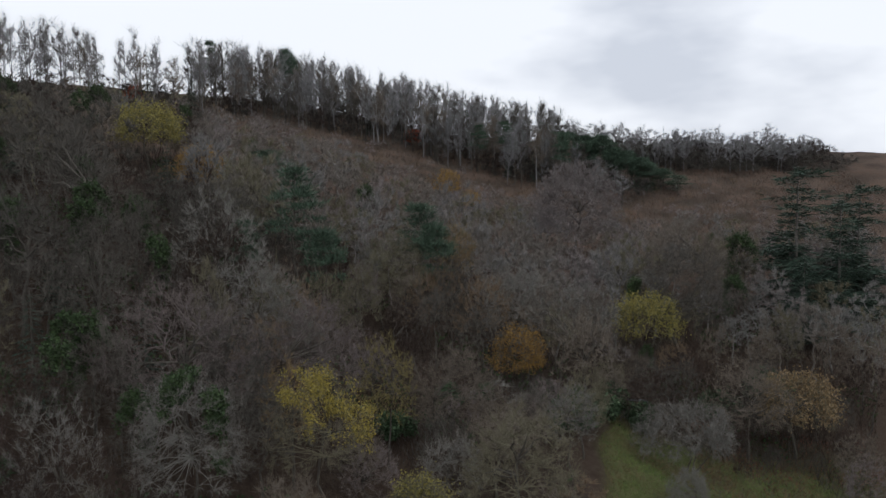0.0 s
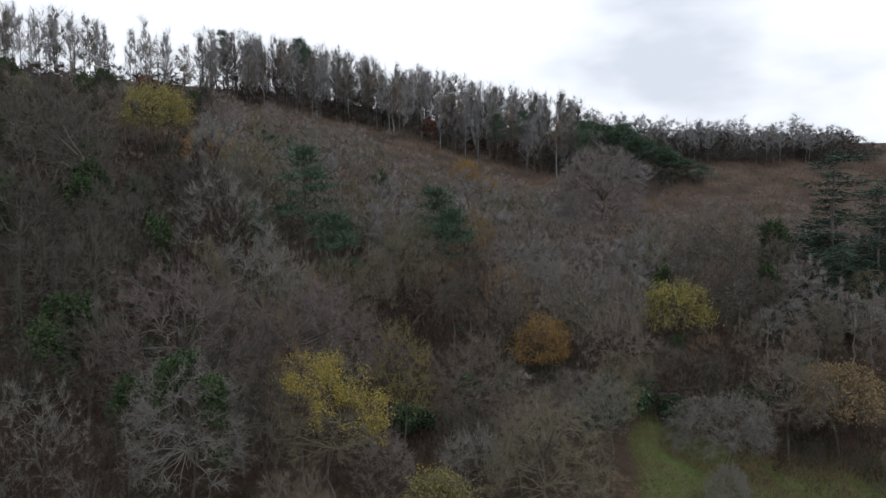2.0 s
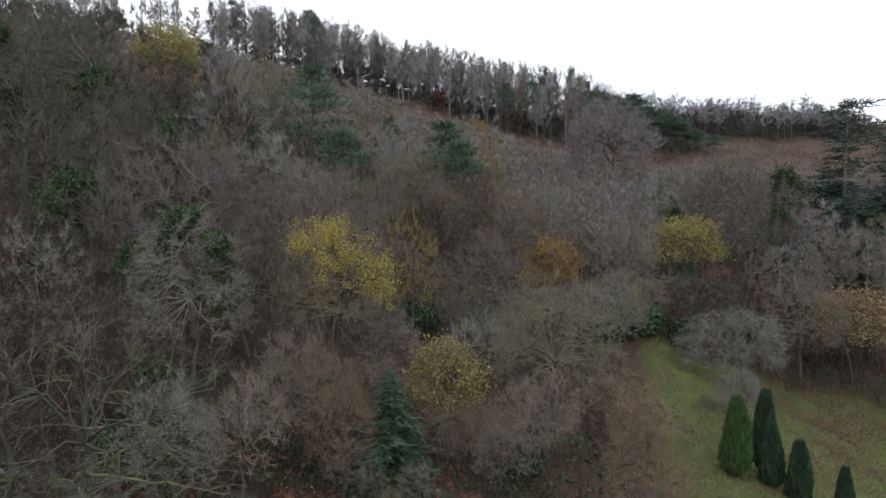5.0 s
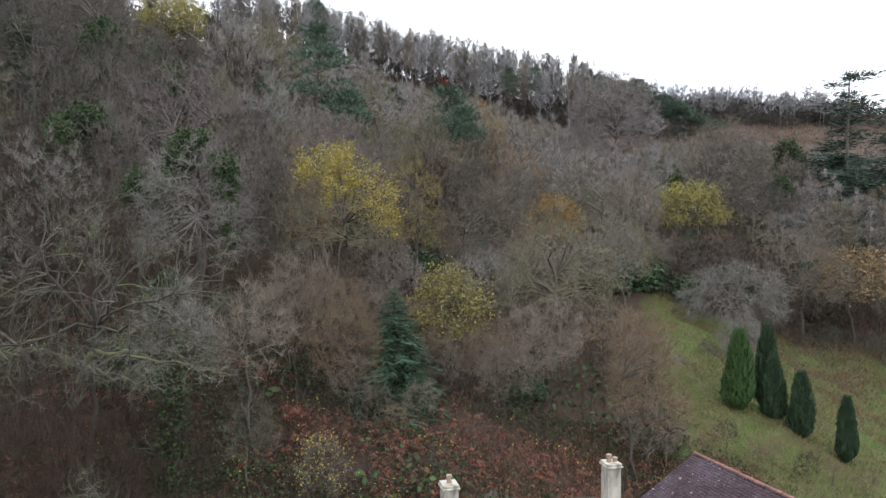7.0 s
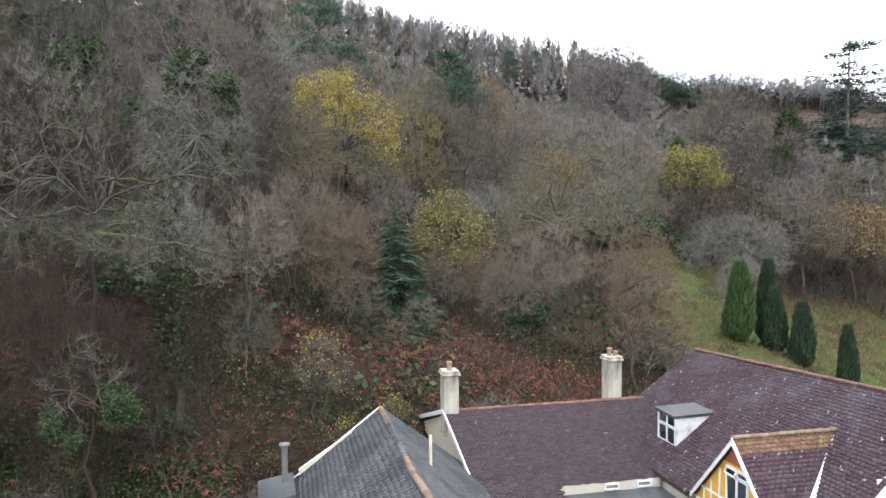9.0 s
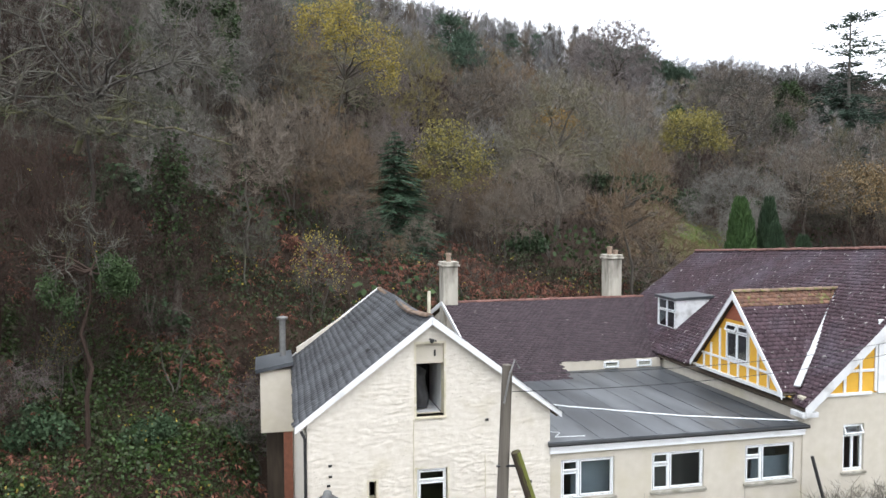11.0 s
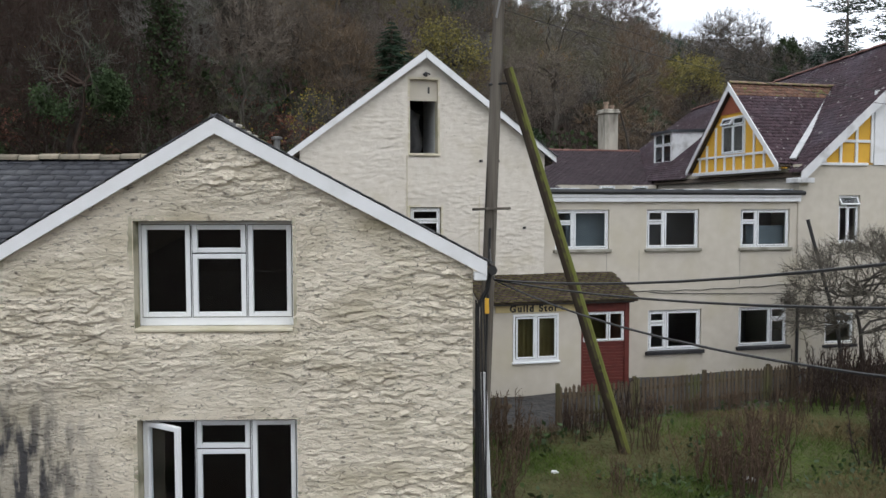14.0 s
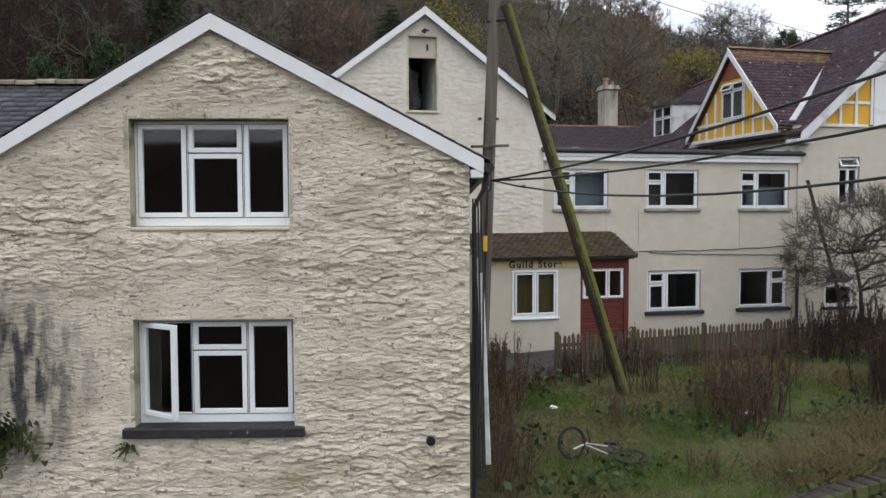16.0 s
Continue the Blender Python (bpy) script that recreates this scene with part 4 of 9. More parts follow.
def window(parent, m, w, h, bars, y=0.09, fw=0.06, sill=None, frame_mat=None, open_pane=None, name="window"):
    """A plastic window w by h, its low left corner at m. bars: rows of (x0, x1, z0, z1) of the glazed lights, as shares."""
    win = new(name)
    win.parent = parent
    win.matrix_local = m
    frame_mat = frame_mat or M_UPVC
    bm = bmesh.new()
    box(bm, 0, fw, y, y + 0.07, 0, h, 0.006)
    box(bm, w - fw, w, y, y + 0.07, 0, h, 0.006)
    box(bm, fw, w - fw, y, y + 0.07, 0, max(fw, min(b[2] for b in bars) * h + 0.008), 0.006)
    box(bm, fw, w - fw, y, y + 0.07, h - fw, h, 0.006)
    cuts = sorted({(b, c[0]) for a, b, *_ in bars for c in bars if 0.005 < c[0] - b < 0.08})
    for a, b in cuts:
        box(bm, a * w - 0.006, b * w + 0.006, y + 0.004, y + 0.066, fw, h - fw, 0.004)
    for a, b, lo, hi in bars:
        for c in bars:
            if abs(c[0] - a) < 0.01 and 0.005 < c[2] - hi < 0.08:
                box(bm, a * w, b * w, y + 0.008, y + 0.062, hi * h - 0.006, c[2] * h + 0.006, 0.004)
    part("frame", bm, frame_mat, win)
    for i, (a, b, c, d) in enumerate(bars):
        x0, x1, z0, z1 = a * w, b * w, c * h, d * h
        s = 0.058 if w > 1.75 else 0.045
        sash = bmesh.new()
        box(sash, x0, x0 + s, y - 0.015, y + 0.05, z0, z1, 0.006)
        box(sash, x1 - s, x1, y - 0.015, y + 0.05, z0, z1, 0.006)
        box(sash, x0 + s, x1 - s, y - 0.015, y + 0.05, z0, z0 + s, 0.006)
        box(sash, x0 + s, x1 - s, y - 0.015, y + 0.05, z1 - s, z1, 0.006)
        pane = bmesh.new()
        box(pane, x0 + s - 0.005, x1 - s + 0.005, y + 0.015, y + 0.021, z0 + s - 0.005, z1 - s + 0.005)
        turn = Matrix()
        if open_pane and open_pane[0] == i:
            kind, angle = open_pane[1:]
            hinge = Matrix.Translation((x0, y, 0)) if kind == "side" else Matrix.Translation((0, y, z1))
            turn = hinge @ (Matrix.Rotation(radians(-angle), 4, "Z") if kind == "side" else Matrix.Rotation(radians(-angle), 4, "X")) @ hinge.inverted()
        bmesh.ops.transform(sash, matrix=turn, verts=sash.verts)
        bmesh.ops.transform(pane, matrix=turn, verts=pane.verts)
        part("sash", sash, frame_mat, win)
        ring = bmesh.new()
        g = 0.007
        box(ring, x0 - g, x0, y - 0.003, y + 0.03, z0 - g, z1 + g)
        box(ring, x1, x1 + g, y - 0.003, y + 0.03, z0 - g, z1 + g)
        box(ring, x0, x1, y - 0.003, y + 0.03, z0 - g, z0)
        box(ring, x0, x1, y - 0.003, y + 0.03, z1, z1 + g)
        part("gasket", ring, M_BLACK, win)
        part("pane", pane, M_GLASS, win).visible_shadow = False
    if sill:
        over, out, thick, mat = sill
        bm = bmesh.new()
        box(bm, -over, w + over, -out, y + 0.02, -thick, -0.004, 0.012)
        part("sill", bm, mat, win)
    return win


def tile_soup(origin, along, down, length, slope, tw, td, thick, keep=None, seed=0, jitter=0.012, curve=None):
    """Corner points of overlapping slates or tiles on a roof slope, a row of eight points each."""
    rng = np.random.default_rng(seed)
    o, a, d = (np.array(v, float) for v in (origin, along, down))
    a, d = a / np.linalg.norm(a), d / np.linalg.norm(d)
    n = np.cross(a, d)
    n = n if n[2] > 0 else -n
    out = []
    rows = int(math.ceil(slope / td))
    for r in range(rows):
        x = -tw * (0.5 if r % 2 else 0.0)
        while x < length:
            w = tw * 0.985
            x0, x1 = max(x, 0), min(x + w, length)
            x += tw
            if x1 - x0 < 0.04:
                continue
            s0, s1 = r * td - td * 0.25, min((r + 1) * td, slope + 0.03)
            mid = o + a * (x0 + x1) / 2 + d * (s0 + s1) / 2
            if keep is not None and not keep(mid):
                continue
            j = rng.normal(size=4) * jitter
            lift = thick * (1 + 0.35 * rng.random())
            c = [o + a * x0 + d * s0, o + a * x1 + d * s0, o + a * (x1 + j[0] * 0.4) + d * (s1 + j[1]), o + a * (x0 + j[2] * 0.4) + d * (s1 + j[1] + j[3] * 0.4)]
            if curve is not None:
                c = [p + n * curve(p) for p in c]
            low = [c[0] - n * 0.012, c[1] - n * 0.012, c[2] + n * (lift - thick * 0.9), c[3] + n * (lift - thick * 0.9)]
            top = [c[0] + n * 0.002, c[1] + n * 0.002, c[2] + n * lift, c[3] + n * lift]
            out.append(top + low)
    return out


TILE_FACES = ((0, 1, 2, 3), (3, 2, 6, 7), (1, 5, 6, 2), (0, 3, 7, 4), (0, 4, 5, 1))


def tile_mesh(name, tiles):
    verts = np.array(tiles).reshape(-1, 3)
    faces = (np.arange(len(tiles))[:, None, None] * 8 + np.array(TILE_FACES)[None]).reshape(-1, 4)
    me = raw_mesh(name, verts, faces)
    return me


def flip_up(me):
    bm = bmesh.new()
    bm.from_mesh(me)
    bmesh.ops.recalc_face_normals(bm, faces=bm.faces)
    bm.to_mesh(me)
    bm.free()
    return me


def tiled(name, parent, tiles, material, label=""):
    ob = wrap(name, flip_up(tile_mesh(name, tiles)), material, parent, label)
    return tagged(ob, kind="stuff")


def single_tiles(name, parent, tiles, material):
    """Each slate a piece of its own under its roof."""
    for t in tiles:
        mid = np.mean(t, 0)
        ob = wrap(name, flip_up(tile_mesh(name, [np.array(t) - mid])), material, parent)
        ob.location = mid


def ridge_caps(name, parent, a, b, material, r=0.11, step=0.32, seed=0):
    """A row of half-round ridge tiles, each a piece of its own."""
    rng = random.Random(seed)
    a, b = Vector(a), Vector(b)
    along = (b - a).normalized()
    side = along.cross(Vector((0, 0, 1))).normalized()
    up = side.cross(along)
    n = max(1, int((b - a).length / step))
    k = (b - a).length / n
    for i in range(n):
        bm = bmesh.new()
        rings = []
        for t, rr in ((0.0, r), (k * 0.96, r * 1.04)):
            ring = []
            for s in range(7):
                ang = math.pi * s / 6
                ring.append(bm.verts.new(along * t + side * math.cos(ang) * rr + up * (math.sin(ang) * rr * 0.8 - 0.03)))
            rings.append(ring)
        for s in range(6):
            bm.faces.new((rings[0][s], rings[0][s + 1], rings[1][s + 1], rings[1][s]))
        bm.faces.new(rings[0][::-1])
        bm.faces.new(rings[1])
        ob = part(name, bm, material, parent)
        ob.location = a + along * (i * k) + Vector((0, 0, rng.uniform(-0.008, 0.012)))


def text_part(words, size, m, material, parent, name="lettering"):
    cu = bpy.data.curves.new(name, "FONT")
    cu.body, cu.size, cu.extrude = words, size, 0.004
    cu.align_x = "CENTER"
    cu.offset = 0.011
    cu.space_character = 1.28
    tmp = new(name, cu)
    me = bpy.data.meshes.new_from_object(tmp)
    bpy.data.objects.remove(tmp)
    bpy.data.curves.remove(cu)
    ob = wrap(name, me, material, parent)
    ob.matrix_local = m
    return ob


# ---- the near cottage: a slated cross gable of painted rubble ----
def near_cottage():
    house = thing("cottage", Matrix(), "cream-painted rubble cottage with white bargeboards and slate roof", "house")
    k, kl, xr = 0.531, 0.592, 0.92
    zr = 5.67

    def top(x):
        return zr - 0.10 - (k if x > xr else kl) * abs(x - xr)

    w1, w2 = (-0.09, 1.79, 3.17, 4.45), (-0.08, 1.82, 0.78, 2.075)
    rubble_wall("front_wall", -2.06, 3.92, -0.8, top, [w1, w2], 0.023, M_RUBBLE_NEAR, house, 5, 1.0, plastered=((-2.2, -0.35, 0.95, 2.35), (-0.1, 1.9, 2.0, 2.5)))
    for (a, b, c, d) in (w1, w2):
        reveal(house, a, b, c, d, 0.34, M_REVEAL)
    bm = bmesh.new()
    box(bm, 3.68, 3.92, 0.01, 9.3, -0.8, 3.42)
    part("side_wall", bm, M_RENDER, house)
    bm = bmesh.new()
    box(bm, -2.06, 3.66, 9.05, 9.3, -0.8, 3.5)
    slab(bm, [(-2.06, 9.05, 3.5), (3.66, 9.05, 3.5), (xr, 9.05, 5.0)], 0.24)
    part("back_wall", bm, M_RENDER, house)
    bm = bmesh.new()
    box(bm, -14.2, -2.07, 0.32, 0.6, -0.8, 3.2)
    box(bm, -14.2, -13.9, 0.61, 6.6, -0.8, 3.2)
    box(bm, -13.89, -2.07, 6.3, 6.6, -0.8, 3.2)
    part("wing_wall", bm, M_RENDER, house)
    # inner walls on each floor, near-black: the room's shade is in the colour
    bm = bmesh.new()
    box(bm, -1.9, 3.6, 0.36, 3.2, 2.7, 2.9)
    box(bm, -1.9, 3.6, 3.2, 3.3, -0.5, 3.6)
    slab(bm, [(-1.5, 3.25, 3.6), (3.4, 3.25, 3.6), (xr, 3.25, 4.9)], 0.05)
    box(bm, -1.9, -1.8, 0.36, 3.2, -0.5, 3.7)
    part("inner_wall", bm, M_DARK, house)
    bars = [(0.022, 0.33, 0.085, 0.965), (0.345, 0.685, 0.70, 0.965), (0.345, 0.685, 0.085, 0.687), (0.70, 0.978, 0.085, 0.965)]
    window(house, Matrix.Translation((-0.085, 0, 3.18)), 1.87, 1.262, bars, 0.19, sill=(0.0, 0.03, 0.05, M_PLASTER))
    window(house, Matrix.Translation((-0.075, 0, 0.79)), 1.89, 1.278, bars, 0.17, sill=(0.13, 0.11, 0.12, M_SILL), open_pane=(0, "side", 34))
    # roof: ridge runs back and sags a little
    back = Vector((xr, 9.3, 5.27))
    front = Vector((xr, -0.13, zr))
    roof = new("roof")
    roof.parent = house
    slope = math.hypot(3.22, 3.22 * k)
    slope_left = math.hypot(3.1, 3.1 * kl)
    deck = bmesh.new()
    for sgn in (1, -1):
        fall = 3.2 * k if sgn > 0 else 3.1 * kl
        e = Vector((xr + sgn * (3.2 if sgn > 0 else 3.1), -0.10, zr - 0.06 - fall))
        f = Vector((e.x, 9.3, 5.21 - fall))
        pts = [(xr, -0.10, zr - 0.06), e, f, (xr, 9.3, 5.21)] if sgn < 0 else [(xr, -0.10, zr - 0.06), (xr, 9.3, 5.21), f, e]
        slab(deck, pts, 0.07)
    part("roof_deck", deck, M_WOOD, roof)
    along = back - front
    right = tile_soup(front + Vector((0, 0, 0.0)), along, (1, 0, -k), along.length, slope, 0.27, 0.19, 0.009, seed=1)
    right.sort(key=lambda t: t[0][1])
    single_tiles("slate", roof, right[:300], M_SLATE_PIECE)
    tiled("slating", roof, right[300:], M_SLATE_WORN)

    def main_z(y):
        return 5.36 - 0.55 * abs(y - 3.5)

    left = tile_soup(front, along, (-1, 0, -kl), along.length, slope_left, 0.27, 0.19, 0.009, seed=2, keep=lambda p: p[2] > main_z(p[1]) - 0.05 or p[1] > 3.5)
    tiled("slating", roof, left, M_SLATE)

    def gable_z(p):
        return zr - 0.042 * (p[1] + 0.13) - (k if p[0] > xr else kl) * abs(p[0] - xr)

    fore = tile_soup((-14.3, 3.5, 5.38), (1, 0, 0), (0, -1, -0.55), 15.2, 3.6, 0.27, 0.19, 0.009, seed=3, keep=lambda p: p[2] > gable_z(p) - 0.05 or p[0] < -2.3)
    rear = tile_soup((-14.3, 3.5, 5.38), (1, 0, 0), (0, 1, -0.55), 15.2, 3.6, 0.27, 0.19, 0.009, seed=4, keep=lambda p: p[2] > gable_z(p) - 0.05 or p[0] < -2.3)
    tiled("slating", roof, fore + rear, M_SLATE)
    deck = bmesh.new()
    slab(deck, [(-14.3, 3.5, 5.32), (-14.3, 0.1, 3.45), (-2.4, 0.1, 3.45), (-0.3, 2.2, 4.6), (0.5, 3.5, 5.3)], 0.06)
    slab(deck, [(-14.3, 3.5, 5.32), (0.5, 3.5, 5.3), (-2.4, 6.9, 3.45), (-14.3, 6.9, 3.45)], 0.06)
    part("roof_deck", deck, M_WOOD, roof)
    ridge_caps("ridge_tile", roof, (-14.3, 3.5, 5.40), (0.45, 3.5, 5.40), M_RIDGE, seed=1)
    ridge_caps("ridge_tile", roof, front + Vector((0, 0.10, -0.03)), back + Vector((0, 0, 0.02)), M_RIDGE_DARK, 0.10, seed=2)
    # a roof light in the wing's front slope
    bm = bmesh.new()
    frame_m = Matrix.Translation((-4.6, 1.75, 4.44)) @ Matrix.Rotation(math.atan(0.55), 4, "X")
    box(bm, -0.35, 0.35, -0.45, 0.45, 0.02, 0.09, 0.01, frame_m)
    part("skylight_frame", bm, M_SILL, roof)
    bm = bmesh.new()
    box(bm, -0.29, 0.29, -0.39, 0.39, 0.092, 0.10, 0, frame_m)
    part("skylight_pane", bm, M_GLASS, roof)
    # lead and mortar in the valley
    bm = bmesh.new()
    beam(bm, (-2.3, 0.25, 3.62), (0.55, 3.3, 5.30), 0.16, 0.02)
    part("valley_lead", bm, M_LEAD, roof)
    # crumbling mortar and moss along the ridge and the valley
    rng = random.Random(12)
    for name, material, ends, n in (("ridge_mortar", M_STACK, (front + Vector((0, 0.15, 0.03)), back), 26), ("ridge_moss", M_MOSS, (front + Vector((0, 0.15, 0.045)), back), 46), ("valley_mortar", M_STACK, (Vector((0.0, 2.7, 4.97)), Vector((0.5, 3.25, 5.27))), 7)):
        bm = bmesh.new()
        for i in range(n):
            at = ends[0].lerp(ends[1], rng.random()) + Vector((rng.uniform(-0.13, 0.13), 0, 0))
            at.z -= 0.55 * abs(at.x - xr) if name != "valley_mortar" else 0.0
            m = Matrix.Translation(at) @ Matrix.Rotation(rng.uniform(0, 3), 4, "Z") @ Matrix.Diagonal((rng.uniform(0.03, 0.09), rng.uniform(0.03, 0.07), rng.uniform(0.015, 0.035), 1))
            bmesh.ops.create_icosphere(bm, subdivisions=1, radius=1.0, matrix=m)
        part(name, bm, material, roof)
    # white bargeboards and their shadowed soffits
    for sgn in (-1, 1):
        bm = bmesh.new()
        x1, kk = (xr + 3.165, k) if sgn > 0 else (xr - 3.05, kl)
        fall = abs(x1 - xr) * kk
        pts = [(xr, zr - 0.025), (x1, zr - 0.025 - fall), (x1, zr - 0.195 - fall), (xr, zr - 0.21)]
        slab(bm, [(x, -0.125, z) for x, z in (pts if sgn > 0 else pts[::-1])], -0.03)
        bmesh.ops.recalc_face_normals(bm, faces=bm.faces)
        part("bargeboard", bm, M_WHITE, house)
        bm = bmesh.new()
        slab(bm, [(xr, -0.09, zr - 0.16), (x1, -0.09, zr - 0.16 - fall), (x1, 0.0, zr - 0.16 - fall), (xr, 0.0, zr - 0.16)], 0.02)
        part("soffit", bm, M_WHITE, house)
    bm = bmesh.new()
    box(bm, 3.93, 4.08, -0.115, 0.0, 3.74, 3.84, 0.01)
    part("kneeler", bm, M_WHITE, house)
    # gutter, downpipe, white conduit
    bm = bmesh.new()
    tube(bm, [(4.15, -0.10, 3.86), (4.17, 9.3, 3.48)], 0.06, 8)
    part("gutter", bm, M_BLACK, house)
    bm = bmesh.new()
    tube(bm, [(4.13, 0.0, 3.82), (4.10, 0.02, 3.62), (3.98, 0.05, 3.40), (3.98, 0.05, -0.45)], 0.028, 8)
    part("downpipe", bm, M_BLACK, house)
    bm = bmesh.new()
    beam(bm, (4.06, 0.12, 2.60), (4.15, 0.1, 0.25), 0.075, 0.04, (0, 1, 0), 0.01)
    part("conduit", bm, M_WHITE_WORN, house)
    for i in range(4):
        bm = bmesh.new()
        x = 3.96 + 0.03 * i
        tube(bm, [(x, -0.02, 3.5), (x + random.uniform(-0.02, 0.05), -0.03, 2.6), (x + random.uniform(0, 0.1), 0.0, 1.4), (x + 0.06, 0.02, 0.1)], 0.011, 5)
        part("cable", bm, M_BLACK, house)
    bm = bmesh.new()
    tube(bm, [(3.45, 0.04, 0.62), (3.45, -0.10, 0.60)], 0.055, 10)
    part("vent_pipe", bm, M_BLACK, house)
    return house


near_cottage()


# ---- the store house: tall rubble gable in the court ----
def store_house():
    house = thing("store_house", COURT, "tall cream rubble gable house with a sagging slate roof", "house")
    k, hw = 0.757, 3.80
    zr, skew = 8.91, 0.40

    def top(x):
        return zr - 0.12 - k * abs(x)

    attic, low, slit = (-0.43, 0.37, 6.10, 8.15), (-0.43, 0.46, 3.36, 4.60), (-1.78, -1.58, 3.82, 4.36)
    rubble_wall("front_wall", -3.46, 3.5, -0.8, top, [attic, low, slit], 0.045, M_RENDER, house, 21, 0.55, ((0.14, 0.14, 0.2),))
    for a, b, c, d in (attic, low, slit):
        reveal(house, a, b, c, d, 0.42, M_PLASTER)
    for s in (-1, 1):
        bm = bmesh.new()
        box(bm, -3.46 if s < 0 else 3.22, -3.22 if s < 0 else 3.5, 0.03, 12.5, -0.8, 5.56)
        part("side_wall", bm, M_RENDER, house)
    bm = bmesh.new()
    slab(bm, [(-3.2, 12.5, -0.8), (3.2, 12.5, -0.8), (3.2, 12.5, 6.2), (0.2, 12.5, 8.2), (-3.2, 12.5, 6.0)], 0.2)
    part("back_wall", bm, M_RENDER, house)
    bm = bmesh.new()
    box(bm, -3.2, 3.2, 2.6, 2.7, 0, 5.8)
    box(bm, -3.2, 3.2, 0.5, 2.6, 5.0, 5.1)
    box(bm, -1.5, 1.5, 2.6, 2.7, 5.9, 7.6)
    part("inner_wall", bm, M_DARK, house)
    bm = bmesh.new()
    box(bm, 0.372, 0.47, 0.425, 2.1, 6.1, 7.9)
    box(bm, -0.43, 0.36, 0.425, 2.1, 6.0, 6.09)
    part("attic_return", bm, M_WHITE, house)
    bm = bmesh.new()
    rows = [[bm.verts.new((-0.40 + 0.42 * u + 0.06 * math.sin(6 * v), 0.75 + 0.05 * math.sin(9 * u + 2 * v), 6.15 + 1.35 * v - 0.25 * u * v)) for u in np.linspace(0, 1, 9)] for v in np.linspace(0, 1, 7)]
    for p, q in zip(rows, rows[1:]):
        for i in range(8):
            bm.faces.new((p[i], p[i + 1], q[i + 1], q[i]))
    bmesh.ops.solidify(bm, geom=bm.faces[:], thickness=0.006)
    part("torn_curtain", bm, M_NET, house, "torn grey net hanging in the attic opening", True)
    bm = bmesh.new()
    box(bm, -0.43, 0.37, 0.12, 0.20, 7.57, 8.15, 0.005)
    part("hatch_panel", bm, M_CREAM, house)
    bm = bmesh.new()
    box(bm, 0.10, 0.15, 0.10, 0.122, 7.78, 7.95)
    part("hatch_latch", bm, M_BLACK, house)
    bm = bmesh.new()
    box(bm, -0.47, 0.42, -0.07, 0.3, 6.03, 6.10, 0.01)
    part("attic_sill", bm, M_PLASTER, house)
    window(house, Matrix.Translation((-0.40, 0, 3.39)), 0.83, 1.18, [(0.05, 0.95, 0.72, 0.96), (0.05, 0.95, 0.04, 0.68)], sill=(0.05, 0.05, 0.07, M_PLASTER))
    # faint plaster joint, iron ties and lamp bracket
    bm = bmesh.new()
    box(bm, -0.53, -0.515, -0.052, 0, 2.2, 6.05)
    part("wall_joint", bm, M_PLASTER, house)
    bm = bmesh.new()
    box(bm, 1.55, 1.562, -0.052, 0, 2.4, 4.9)
    part("wall_joint", bm, M_PLASTER, house)
    for x, z in ((-2.85, 4.9), (-2.85, 4.6), (2.9, 4.0), (1.6, 5.9), (2.1, 5.9), (-2.9, 4.35)):
        bm = bmesh.new()
        beam(bm, (x - 0.05, -0.06, z), (x + 0.05, -0.06, z + 0.01), 0.02, 0.07, bevel=0.004)
        part("iron_tie", bm, M_BLACK, house)
    bm = bmesh.new()
    tube(bm, [(-0.05, -0.02, 8.28), (-0.02, -0.22, 8.30), (0.1, -0.25, 8.25)], 0.025, 6)
    bmesh.ops.create_icosphere(bm, subdivisions=1, radius=0.07, matrix=Matrix.Translation((-0.02, -0.2, 8.25)))
    part("lamp_bracket", bm, M_BLACK, house)
    # roof
    roof = new("roof")
    roof.parent = house
    front, back = Vector((0, -0.18, zr)), Vector((skew, 12.7, 8.42))
    slope = math.hypot(hw, hw * k)
    deck = bmesh.new()
    for s in (-1, 1):
        e, f = Vector((s * hw, 0.05, zr - 0.14 - hw * k)), Vector((skew + s * hw, 12.7, 8.28 - hw * k))
        pts = [front + Vector((0, 0.23, -0.36)), e, f, back - Vector((0, 0, 0.36))]
        slab(deck, pts if s < 0 else pts[::-1], 0.08)
    part("roof_deck", deck, M_WOOD, roof)

    def sag(p):
        u = min(1, max(0, (p[1] + 0.2) / 12.9))
        v = 1 - abs(p[0]) / 4
        return -0.22 * math.sin(math.pi * min(1, u * 1.7)) * max(0, v) * (u < 0.6) + 0.02

    for s in (-1, 1):
        tiled("slating", roof, tile_soup(front, back - front, (s, -0.03 * s, -k), (back - front).length, slope, 0.32, 0.23, 0.013, seed=30 + s, jitter=0.02, curve=sag), M_SLATE_OLD)
    ridge_caps("ridge_tile", roof, front + Vector((0, 0.4, 0.0)), front + (back - front) * 0.3 + Vector((0, 0, -0.2)), M_RIDGE_MOSS, 0.12, 0.4, 3)
    ridge_caps("ridge_tile", roof, front + (back - front) * 0.3 + Vector((0, 0, -0.2)), back, M_RIDGE_MOSS, 0.12, 0.4, 4)
    for s in (-1, 1):
        bm = bmesh.new()
        pts = [(0, zr + 0.02), (s * hw, zr + 0.02 - hw * k), (s * hw, zr - 0.16 - hw * k), (0, zr - 0.20)]
        slab(bm, [(x, -0.20, z) for x, z in pts], 0.035)
        bmesh.ops.recalc_face_normals(bm, faces=bm.faces)
        part("bargeboard", bm, M_WHITE, house)
        bm = bmesh.new()
        beam(bm, (s * hw - 0.05 * s, -0.1, zr - 0.05 - hw * k), (skew + s * hw - 0.05 * s, 12.6, 8.37 - hw * k), 0.11, 0.1)
